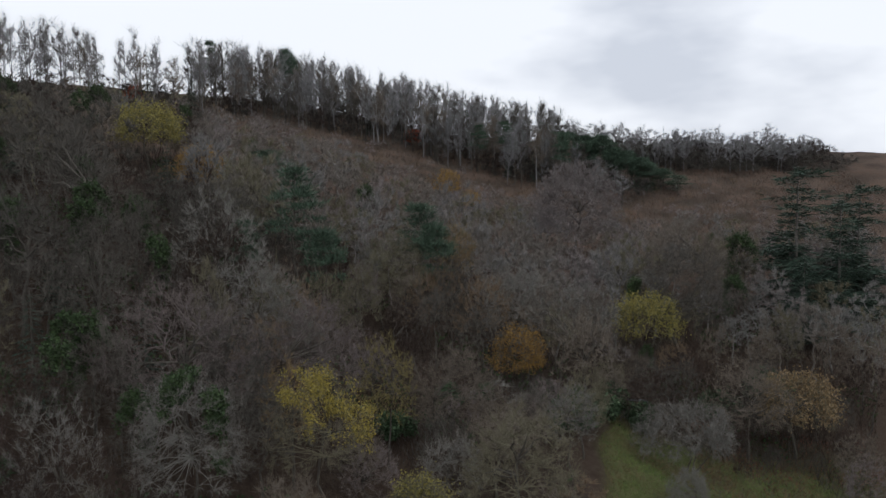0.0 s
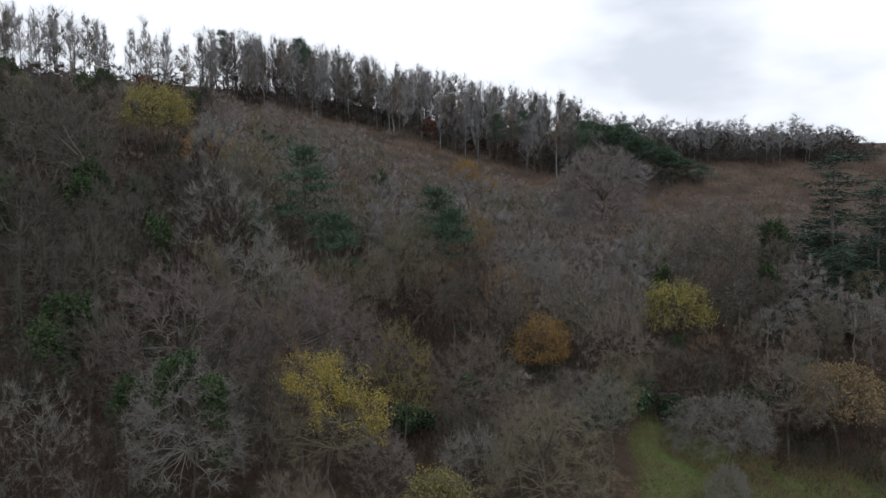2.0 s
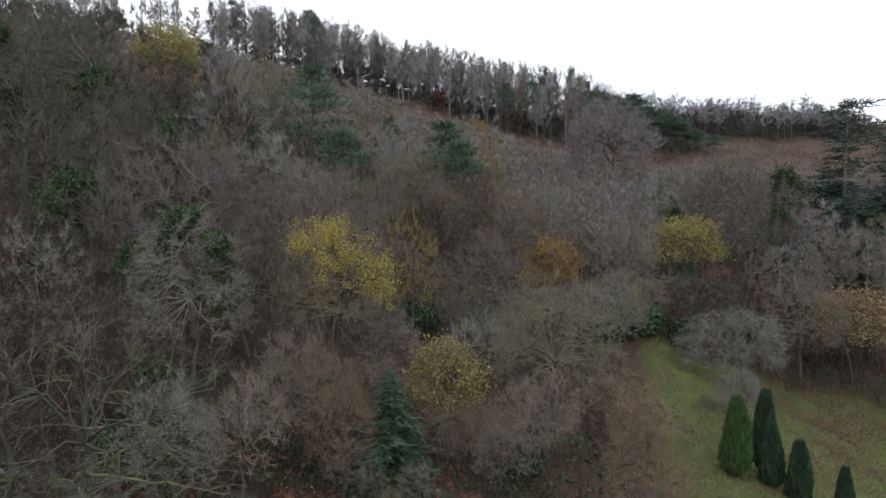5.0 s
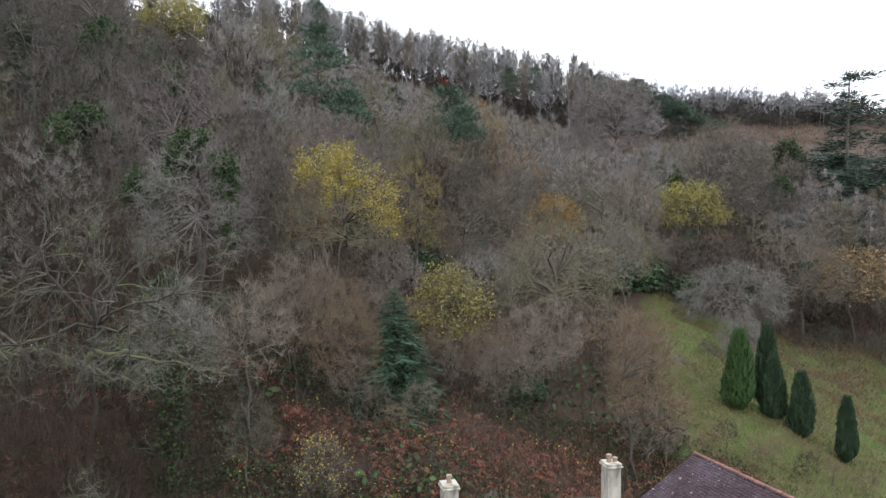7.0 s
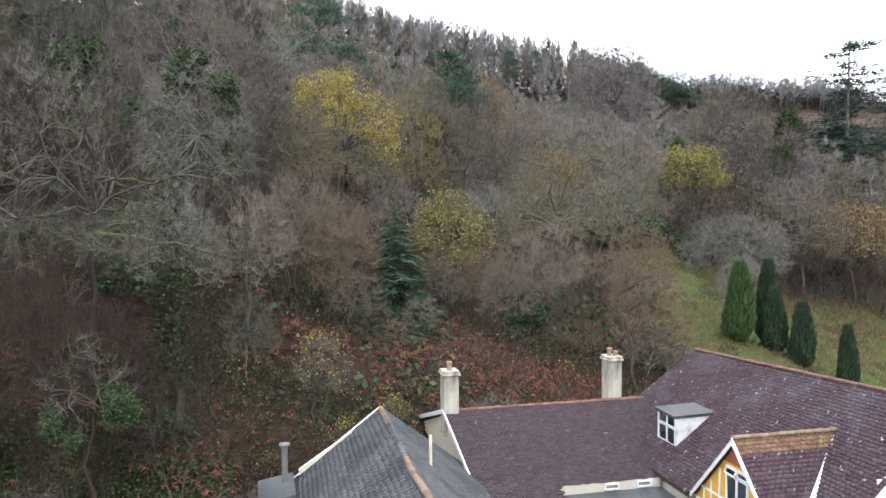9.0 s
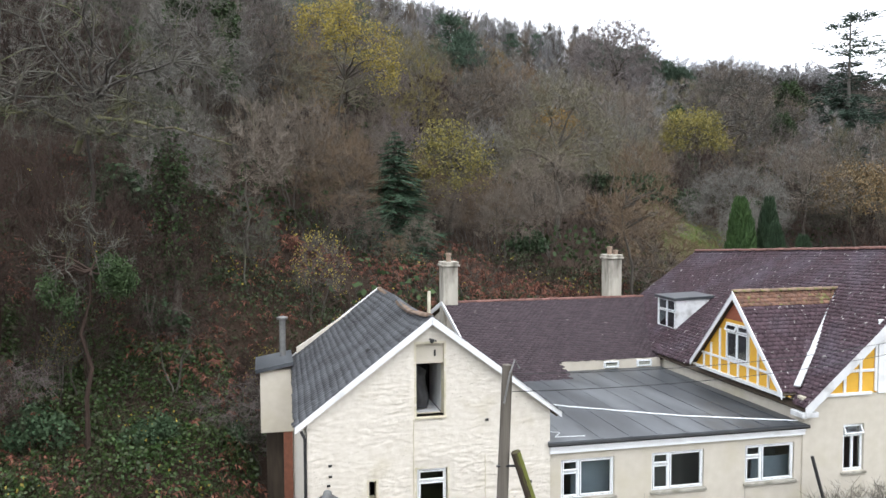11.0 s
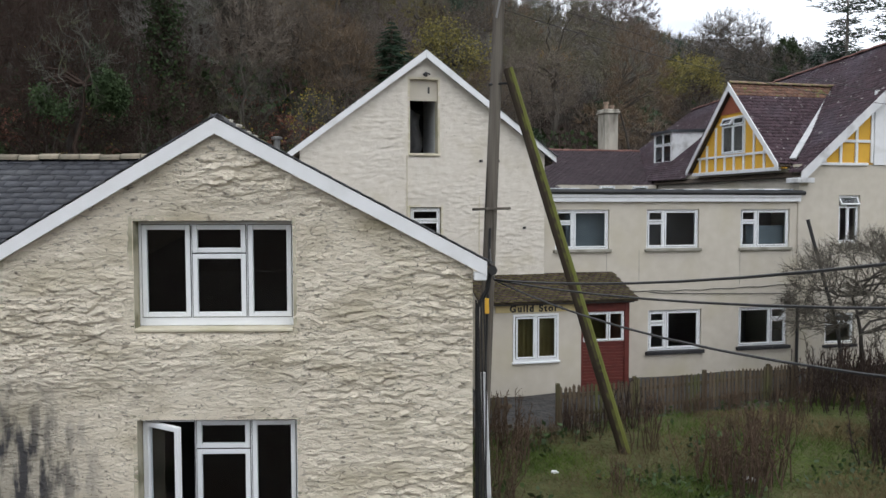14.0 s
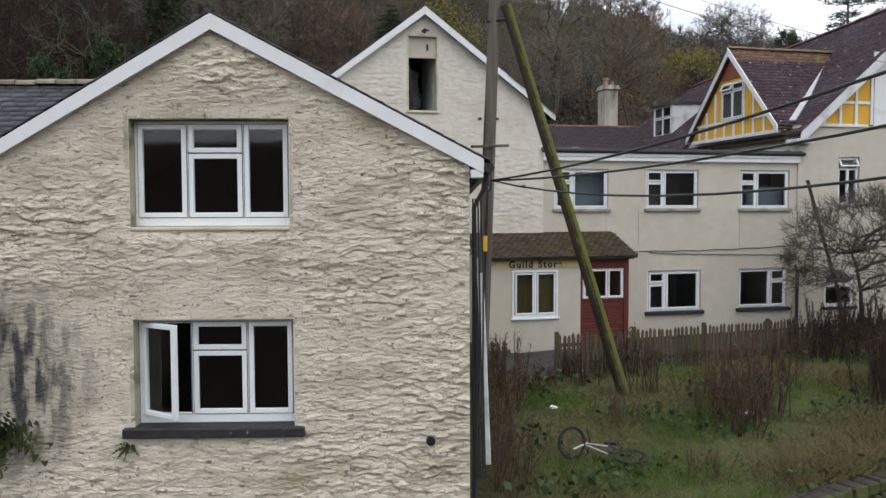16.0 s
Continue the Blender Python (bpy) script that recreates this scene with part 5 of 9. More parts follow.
        part("gutter", bm, M_BLACK, house)
    bm = bmesh.new()
    beam(bm, back + Vector((0, 0.02, 0.03)), back + Vector((-hw, 0.02, -hw * k + 0.03)), 0.06, 0.12)
    part("verge_board", bm, M_WHITE, house)
    bm = bmesh.new()
    tube(bm, [(-3.62, 0.02, 5.9), (-3.52, -0.05, 5.7), (-3.52, -0.05, -0.4)], 0.045, 8)
    part("downpipe", bm, M_BLACK, house)
    bm = bmesh.new()
    tube(bm, [(1.3, 6.5, 7.4), (1.3, 6.5, 8.9)], 0.06, 8)
    part("soil_pipe", bm, M_PLASTER, house)


store_house()


def annex():
    a = thing("annex", COURT, "small cream lean-to box with dark felt roof beside the slate house", "annex")
    bm = bmesh.new()
    box(bm, -4.72, -3.47, 9.9, 12.4, 3.15, 5.62, 0.02)
    part("wall", bm, M_CREAM, a)
    bm = bmesh.new()
    slab(bm, [(-4.9, 9.75, 5.68), (-3.44, 9.75, 5.94), (-3.44, 12.5, 5.94), (-4.9, 12.5, 5.68)], 0.14)
    part("roof", bm, M_FELT, a)
    bm = bmesh.new()
    box(bm, -3.85, -3.50, 9.95, 10.3, -0.4, 3.14, 0.01)
    part("brick_pier", bm, M_BRICK, a)
    bm = bmesh.new()
    box(bm, -4.5, -3.52, 11.6, 11.8, -0.4, 3.14)
    part("under_wall", bm, M_WOOD, a)
    f = thing("flue_pipe", COURT @ Matrix.Translation((-3.80, 11.6, 5.76)), "galvanised metal flue with a conical cap on the lean-to", "flue")
    bm = bmesh.new()
    tube(bm, [(0, 0, 0), (0, 0, 1.62)], 0.13, 12)
    part("pipe", bm, M_ZINC, f)
    bm = bmesh.new()
    tube(bm, [(0, 0, 1.62), (0, 0, 1.70), (0, 0, 1.74)], [0.23, 0.24, 0.10], 12)
    part("cap", bm, M_ZINC, f)


annex()


# ---- the flat-roofed wing with its store porch ----
def flat_wing():
    wing = thing("flat_roofed_wing", COURT, "two-storey cream rendered wing with a felt flat roof", "building")
    ups = [(3.88, 5.58, 3.34, 4.52), (6.79, 8.54, 3.34, 4.52), (9.95, 11.69, 3.33, 4.52)]
    lows = [(6.87, 8.66, 0.22, 1.47), (9.94, 11.67, 0.24, 1.47)]
    bm = bmesh.new()
    pierced(bm, (3.5, 11.95), (-0.8, 5.0), ups + lows, 0.05, 0.35)
    part("front_wall", bm, M_CREAM, wing)
    bm = bmesh.new()
    box(bm, 3.55, 11.9, 1.3, 1.4, 2.4, 4.95)
    box(bm, 3.55, 11.9, 2.6, 2.7, -0.5, 2.3)
    box(bm, 3.55, 11.9, 0.4, 3.0, 2.3, 2.4)
    box(bm, 5.9, 6.0, 0.4, 3.0, -0.5, 4.7)
    box(bm, 9.3, 9.4, 0.4, 3.0, -0.5, 4.7)
    part("inner_wall", bm, M_ROOM, wing)
    leftish = [(0.035, 0.32, 0.70, 0.96), (0.035, 0.32, 0.04, 0.66), (0.36, 0.965, 0.04, 0.96)]
    rightish = [(0.68, 0.965, 0.70, 0.96), (0.68, 0.965, 0.04, 0.66), (0.035, 0.64, 0.04, 0.96)]
    for w in ups:
        window(wing, Matrix.Translation((w[0] + 0.01, 0.05, w[2] + 0.01)), w[1] - w[0] - 0.02, w[3] - w[2] - 0.02, leftish, 0.06, 0.055, (0.07, 0.09, 0.09, M_STONE_SILL))
    # Panels added behind two windows stand in for sky reflected in the glass.
    for w, low in ((ups[0], 0.0), (ups[2], 0.45)):
        bm = bmesh.new()
        box(bm, w[0] + 0.45, w[1] + 0.1, 0.42, 0.43, w[2] - 0.05, w[3] - low * (w[3] - w[2]) + 0.02, 0.003)
        part("blind", bm, M_SKY_REFLECTION, wing, "blue-grey panel added behind the glass as painted sky reflection")
    for w, bars in zip(lows, (leftish, rightish)):
        window(wing, Matrix.Translation((w[0] + 0.01, 0.05, w[2] + 0.01)), w[1] - w[0] - 0.02, w[3] - w[2] - 0.02, bars, 0.06, 0.055, (0.09, 0.10, 0.11, M_SILL))
    bm = bmesh.new()
    box(bm, 3.5, 12.0, -0.06, 0.045, 4.75, 4.87, 0.01)
    box(bm, 3.5, 12.0, -0.085, 0.045, 4.875, 5.0, 0.01)
    part("fascia", bm, M_WHITE, wing)
    bm = bmesh.new()
    tube(bm, [(3.45, -0.10, 5.04), (12.1, -0.10, 5.02)], 0.065, 8)
    part("gutter", bm, M_BLACK, wing)
    bm = bmesh.new()
    slab(bm, [(3.45, -0.14, 5.13), (12.0, -0.14, 5.11), (11.92, 8.6, 5.12), (3.51, 8.6, 5.12)], 0.10)
    part("roof", bm, M_FELT, wing, "grey wet felt flat roof")
    bm = bmesh.new()
    slab(bm, [(7.31, 8.605, 5.12), (11.92, 8.605, 5.12), (11.92, 9.14, 5.13), (7.31, 9.14, 5.13)], 0.1)
    part("roof_strip", bm, M_FELT, wing)
    for i in range(9):
        bm = bmesh.new()
        x = 4.2 + i * 0.92
        beam(bm, (x, -0.1, 5.13), (x, 8.55, 5.125), 0.10, 0.014)
        part("felt_lap", bm, M_FELT, wing)
    bm = bmesh.new()
    pts = [(3.6, 5.2, 5.15), (5.5, 3.6, 5.15), (8.6, 1.6, 5.15), (11.9, 0.2, 5.14)]
    tube(bm, pts, 0.022, 6)
    tube(bm, [(3.6, 1.0, 5.15), (4.1, 0.7, 5.15), (3.8, 0.3, 5.15), (4.7, 0.2, 5.15)], 0.012, 5)
    part("roof_cable", bm, M_UPVC, wing)
    bm = bmesh.new()
    n = 26
    tube(bm, [(3.6 + 8.3 * i / n, 0.03, 2.16 - 0.10 * math.sin(math.pi * i / n) + 0.015 * math.sin(i * 1.9)) for i in range(n + 1)], 0.012, 5)
    part("wall_cable", bm, M_BLACK, wing)
    bm = bmesh.new()
    tube(bm, [(6.9 + 5.0 * i / n, 0.03, 2.03 - 0.16 * (i / n) ** 0.6 + 0.01 * math.sin(i * 2.3)) for i in range(n + 1)], 0.012, 5)
    part("wall_cable", bm, M_BLACK, wing)
    for x, z0, z1 in ((6.55, 2.2, 3.3), (9.95, 2.2, 3.3), (5.5, 2.2, 3.25)):
        bm = bmesh.new()
        box(bm, x, x + 0.012, 0.042, 0.05, z0, z1)
        part("wall_joint", bm, M_STONE_SILL, wing)
    bm = bmesh.new()
    tube(bm, [(11.86, -0.05, 1.55), (11.95, -0.06, 1.35), (11.95, -0.06, -0.6)], 0.05, 8)
    part("downpipe", bm, M_BLACK, wing)


flat_wing()


def store_porch():
    p = thing("store_porch", COURT, "cream lean-to shop porch with mossy tiles and red entrance", "porch")
    y0 = -1.42
    bm = bmesh.new()
    win = (2.12, 3.43, 0.40, 1.69)
    pierced(bm, (1.3, 4.15), (-0.7, 2.05), [win], y0, y0 + 0.2)
    part("wall", bm, M_CREAM, p)
    bm = bmesh.new()
    box(bm, 1.3, 1.5, y0 + 0.201, 0.04, -0.6, 2.05)
    part("end_wall", bm, M_CREAM, p)
    window(p, Matrix.Translation((win[0], y0 - 0.03, win[2])), 1.31, 1.29, [(0.06, 0.47, 0.06, 0.94), (0.53, 0.94, 0.06, 0.94)], 0.0, 0.06, (0.04, 0.05, 0.06, M_UPVC))
    for a in (2.2, 2.85):
        bm = bmesh.new()
        pts = []
        for i in range(9):
            x = a + 0.52 * i / 8
            pts.append((x, y0 + 0.16 + 0.02 * (i % 2)))
        vs = [(bm.verts.new((x, y, 0.40)), bm.verts.new((x, y, 1.66))) for x, y in pts]
        for q, r in zip(vs, vs[1:]):
            bm.faces.new((q[0], r[0], r[1], q[1]))
        bmesh.ops.solidify(bm, geom=bm.faces[:], thickness=0.01)
        part("curtain", bm, M_CURTAIN, p, "faded olive-brown curtain")
    # red boarded entrance with a white-framed light
    for i in range(16):
        bm = bmesh.new()
        z = -0.63 + i * 0.0895
        box(bm, 4.16, 5.40, y0 + 0.02 + 0.006 * (i % 2), y0 + 0.06, z, z + 0.084, 0.008)
        part("board", bm, M_RED, p)
    bm = bmesh.new()
    for x in (4.10, 5.40):
        box(bm, x, x + 0.14 if x > 5 else x + 0.06, y0 - 0.01, y0 + 0.12, -0.64, 2.0, 0.006)
    box(bm, 4.16, 5.40, y0 - 0.005, y0 + 0.1, 1.69, 2.0, 0.006)
    box(bm, 4.16, 5.40, y0 + 0.0, y0 + 0.1, 0.80, 0.85, 0.006)
    part("red_frame", bm, M_RED, p)
    window(p, Matrix.Translation((4.17, y0, 0.855)), 1.22, 0.83, [(0.03, 0.60, 0.03, 0.97), (0.62, 0.97, 0.03, 0.97)], 0.02, 0.05)
    bm = bmesh.new()
    box(bm, 5.4, 5.6, y0 + 0.13, 0.04, -0.6, 2.05)
    part("end_wall", bm, M_BRICK, p)
    bm = bmesh.new()
    box(bm, 1.5, 5.4, -0.1, 0.0, -0.5, 2.0)
    part("back_wall", bm, M_CURTAIN, p)
    roof = new("roof")
    roof.parent = p
    bm = bmesh.new()
    slab(bm, [(1.15, -1.64, 2.05), (5.70, -1.64, 2.05), (5.72, 0.04, 2.65), (1.15, 0.04, 2.65)], 0.07)
    part("roof_deck", bm, M_WOOD, roof)
    tiles = tile_soup((1.12, 0.04, 2.67), (1, 0, 0), (0, -1.76, -0.63), 4.60, 1.80, 0.19, 0.145, 0.02, seed=40)
    single_tiles("tile", roof, tiles, M_TILE_MOSS)
    bm = bmesh.new()
    box(bm, 1.3, 5.6, -1.61, -1.56, 1.955, 1.99, 0.006)
    part("eaves_board", bm, M_BLACK, roof)
    bm = bmesh.new()
    box(bm, 1.62, 4.09, y0 - 0.032, y0 - 0.004, 1.745, 1.95, 0.004)
    part("sign_board", bm, M_SIGN, p)
    for words, x in (("Guild", 2.36), ("Store", 3.20)):
        text_part(words, 0.25, Matrix.Translation((x, y0 - 0.037, 1.765)) @ Matrix.Rotation(math.pi / 2, 4, "X"), M_BLACK, p)


store_porch()


# ---- the large tiled house with half-timbered gables ----
def tiled_house():
    h = thing("tiled_house", COURT, "cream house with plum tiled roof and yellow half-timbered gables", "house")
    se, ze, sr = 11.82, 5.60, 17.45

    def ridge_z(d):
        return 10.55 - 0.062 * d

    win_u, win_l = (13.42, 14.20, 3.43, 4.96), (13.0, 14.1, 0.20, 1.20)
    bm = bmesh.new()
    pierced(bm, (11.95, 23.2), (-0.8, 5.93), [win_u, win_l], 0.0, 0.3)
    part("front_wall", bm, M_CREAM, h)
    window(h, Matrix.Translation((win_u[0], 0, win_u[2])), 0.78, 1.53, [(0.06, 0.94, 0.78, 0.97), (0.06, 0.5, 0.03, 0.76), (0.5, 0.94, 0.03, 0.76)], 0.08, 0.05, (0.07, 0.08, 0.08, M_STONE_SILL), open_pane=(0, "top", 30))
    window(h, Matrix.Translation((win_l[0], 0, win_l[2])), 1.1, 1.0, [(0.04, 0.96, 0.7, 0.96), (0.04, 0.96, 0.04, 0.66)], 0.08, 0.05, (0.08, 0.09, 0.10, M_SILL))
    bm = bmesh.new()
    box(bm, 12.3, 23.0, 2.5, 2.6, -0.5, 6.0)
    part("inner_wall", bm, M_ROOM, h)
    bm = bmesh.new()
    box(bm, 12.02, 12.3, 0.31, 15.5, -0.8, 5.85)
    part("side_wall", bm, M_CREAM, h)
    bm = bmesh.new()
    box(bm, 22.9, 23.2, 0.31, 15.5, -0.8, 5.6)
    box(bm, 12.26, 22.89, 15.2, 15.5, -0.8, 5.6)
    part("back_wall", bm, M_CREAM, h)
    # front gable above the rail: yellow panels between white studs
    bm = bmesh.new()
    slab(bm, [(12.3, 0.12, 5.94), (22.6, 0.12, 5.94), (sr, 0.12, 10.2)], -0.1)
    bmesh.ops.recalc_face_normals(bm, faces=bm.faces)
    part("gable_panel", bm, M_YELLOW, h)
    k = (10.45 - ze) / (sr - se)
    bm = bmesh.new()
    box(bm, 12.45, 14.42, -0.07, 0.015, 5.90, 5.99, 0.006)
    part("timber_rail", bm, M_WHITE, h)
    for x in (12.86, 13.43, 14.01, 14.58):
        bm = bmesh.new()
        z1 = ze + (x - se) * k - 0.15
        box(bm, x - 0.05, x + 0.05, -0.03, 0.012, 5.995, z1, 0.005)
        part("timber_stud", bm, M_WHITE, h)
    bm = bmesh.new()
    box(bm, 13.1, 14.53, -0.026, 0.012, 6.63, 6.72, 0.005)
    part("timber_rail", bm, M_WHITE, h)
    bm = bmesh.new()
    box(bm, 14.64, 16.2, -0.05, 0.014, 5.92, 8.3, 0.005)
    part("gable_boarding", bm, M_WHITE, h)
    for sgn in (-1, 1):
        bm = bmesh.new()
        x1 = sr + sgn * (sr - se)
        pts = [(sr, 10.60), (x1, ze + 0.08), (x1, ze - 0.28), (sr, 10.24)]
        slab(bm, [(x, -0.30, z) for x, z in pts], 0.04)
        bmesh.ops.recalc_face_normals(bm, faces=bm.faces)
        part("bargeboard", bm, M_WHITE_WORN, h)
    bm = bmesh.new()
    box(bm, 11.70, 12.3, -0.28, 0.30, 5.34, 5.50, 0.01)
    part("eaves_return", bm, M_WHITE_WORN, h)
    # main roof
    roof = new("roof")
    roof.parent = h
    d1 = 15.9
    bm = bmesh.new()
    for a, b in zip(np.linspace(-0.28, d1, 13), np.linspace(-0.28, d1, 13)[1:]):
        for sgn in (-1, 1):
            e = sr + sgn * (sr - se)
            slab(bm, [(sr, a, ridge_z(a) - 0.09), (e, a, ze - 0.06), (e, b, ze - 0.06), (sr, b, ridge_z(b) - 0.09)], 0.05)
    part("roof_deck", bm, M_WOOD, roof)
    left = []
    slope_run = sr - se

    def main_plane(p, lift=0.0):
        t = (p[0] - se) / slope_run
        return ze + (ridge_z(p[1]) - ze) * t

    def dormer_z(p):
        return 8.90 - 1.03 * abs(p[1] - 3.35)

    def outside(p):
        return not (p[0] > 11.6 and p[2] < dormer_z(p) - 0.04) or p[2] > dormer_z(p)

    raw = tile_soup((sr, -0.3, 10.57), (0, 1, -0.062), (-1, 0, -k), d1 + 0.3, math.hypot(slope_run, slope_run * k), 0.235, 0.165, 0.022, seed=50)
    for t in raw:
        mid = np.mean(t, 0)
        if not outside(mid):
            continue
        left.append([np.array((p[0], p[1], p[2] + 0.062 * p[1] * (1 - (p[0] - se) / slope_run))) for p in t])
    tiled("tiling", roof, left, M_TILE)
    raw = tile_soup((sr, -0.3, 10.57), (0, 1, -0.062), (1, 0, -k), d1 + 0.3, math.hypot(slope_run, slope_run * k), 0.47, 0.33, 0.022, seed=51)
    tiled("tiling", roof, [[np.array((p[0], p[1], p[2] + 0.062 * p[1] * ((p[0] - sr) / slope_run))) for p in t] for t in raw], M_TILE)
    ridge_caps("ridge_tile", roof, (sr, -0.3, 10.60), (sr, d1, ridge_z(d1) + 0.04), M_RIDGE_RED, 0.11, 0.4, 5)
    # big gabled dormer in the side slope
    dm = new("gabled_dormer")
    dm.parent = h
    a0, a1, am, zb, za = 0.62, 6.05, 3.35, 6.02, 8.86
    kd = (za - zb) / ((a1 - a0) / 2)
    bm = bmesh.new()
    slab(bm, [(11.80, a1 + 0.1, zb - 0.2), (11.80, a0 - 0.1, zb - 0.2), (11.80, am, za - 0.1)], 0.10)
    part("gable_panel", bm, M_YELLOW, dm)
    bm = bmesh.new()
    slab(bm, [(11.755, am + 0.80, za - 0.14 - 0.80 * kd), (11.755, am - 0.80, za - 0.14 - 0.80 * kd), (11.755, am, za - 0.16)], 0.04)
    part("tile_hanging", bm, M_REDTILE, dm)
    bm = bmesh.new()
    box(bm, 11.70, 11.80, a0 + 0.05, a1 - 0.1, zb - 0.26, zb - 0.14, 0.006)
    part("timber_rail", bm, M_WHITE, dm)
    bm = bmesh.new()
    box(bm, 11.745, 11.797, a0 + 0.4, a1 - 0.4, 6.36, 6.44, 0.005)
    part("timber_rail", bm, M_WHITE, dm)
    for y in (0.95, 1.55, 2.12, 2.70, 3.28, 3.86, 4.44, 5.02, 5.5):
        bm = bmesh.new()
        z1 = za - 0.25 - abs(y - am) * kd if y in (1.55, 2.12, 4.44, 5.02) else 6.36
        box(bm, 11.748, 11.798, y - 0.045, y + 0.045, zb - 0.135, max(min(z1, za - 0.25 - abs(y - am) * kd), zb), 0.005)
        part("timber_stud", bm, M_WHITE, dm)
    # A flat near-black plate behind the glass paints in the room's shade.
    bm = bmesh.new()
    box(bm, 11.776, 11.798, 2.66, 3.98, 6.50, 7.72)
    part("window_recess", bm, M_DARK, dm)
    wm = Matrix.Translation((11.80, 4.02, 6.46)) @ Matrix.Rotation(-math.pi / 2, 4, "Z")
    window(dm, wm, 1.38, 1.30, [(0.04, 0.5, 0.78, 0.97), (0.5, 0.96, 0.78, 0.97), (0.04, 0.5, 0.04, 0.76), (0.5, 0.96, 0.04, 0.76)], -0.06, 0.05, open_pane=(0, "top", 28), name="dormer_window")
    for sgn, y1 in ((-1, a0 - 0.12), (1, a1 + 0.12)):
        bm = bmesh.new()
        pts = [(11.56, am, za + 0.10), (11.56, y1, za + 0.10 - abs(y1 - am) * kd), (11.56, y1, za - 0.12 - abs(y1 - am) * kd), (11.56, am, za - 0.16)]
        slab(bm, pts, 0.04)
        bmesh.ops.recalc_face_normals(bm, faces=bm.faces)
        part("bargeboard", bm, M_WHITE, dm)
        deck = bmesh.new()
        slab(deck, [(11.6, am, za + 0.02), (11.6, y1, za + 0.02 - abs(y1 - am) * kd), (12.2, y1, za + 0.02 - abs(y1 - am) * kd), (16.0, am, za + 0.02)], 0.05)
        bmesh.ops.recalc_face_normals(deck, faces=deck.faces)
        part("roof_deck", deck, M_WOOD, dm)
        tiles = tile_soup((11.55, am, za + 0.06), (1, 0, 0), (0, sgn, -kd), 4.5, math.hypot(a1 - am + 0.1, (a1 - am + 0.1) * kd), 0.235, 0.165, 0.02, seed=60 + sgn, keep=lambda q: q[2] > main_plane(q) - 0.04)
        tiled("tiling", dm, [t for t in tiles if np.mean(t, 0)[2] < za - 0.36], M_TILE)
        tiled("tiling", dm, [t for t in tiles if np.mean(t, 0)[2] >= za - 0.36], M_ORANGE_TILE if sgn < 0 else M_TILE)
        bm = bmesh.new()
        beam(bm, (15.92, am + sgn * 0.03, za + 0.12), (12.15, y1 - sgn * 0.1, za + 0.15 - abs(y1 - sgn * 0.1 - am) * kd), 0.2, 0.06)
        part("valley_lead", bm, M_LEAD, dm)
    ridge_caps("ridge_tile", dm, (11.55, am, za + 0.09), (15.9, am, za + 0.09), M_RIDGE_MOSS, 0.11, 0.36, 6)
    # small flat-topped dormer further back
    fd = new("flat_dormer")
    fd.parent = h
    bm = bmesh.new()
    slab(bm, [(12.98, 9.84, 6.50), (14.65, 9.84, 7.86), (12.98, 9.84, 7.86)], -0.05)
    bmesh.ops.recalc_face_normals(bm, faces=bm.faces)
    part("cheek", bm, M_WHITE_WORN, fd)
    bm = bmesh.new()
    slab(bm, [(12.98, 11.42, 6.50), (14.65, 11.42, 7.86), (12.98, 11.42, 7.86)], 0.05)
    bmesh.ops.recalc_face_normals(bm, faces=bm.faces)
    part("cheek", bm, M_WHITE_WORN, fd)
    bm = bmesh.new()
    slab(bm, [(12.84, 9.72, 7.94), (14.85, 9.72, 8.00), (14.85, 11.54, 8.00), (12.84, 11.54, 7.94)], 0.11)
    part("dormer_roof", bm, M_FELT, fd)
    bm = bmesh.new()
    box(bm, 13.3, 13.35, 9.9, 11.36, 6.6, 7.8)
    part("inner_wall", bm, M_DARK, fd)
    wm = Matrix.Translation((12.98, 11.42, 6.50)) @ Matrix.Rotation(-math.pi / 2, 4, "Z")
    window(fd, wm, 1.58, 1.35, [(0.04, 0.5, 0.62, 0.97), (0.04, 0.5, 0.04, 0.6), (0.5, 0.96, 0.62, 0.97), (0.5, 0.96, 0.04, 0.6)], 0.0, 0.05, name="dormer_window")


tiled_house()


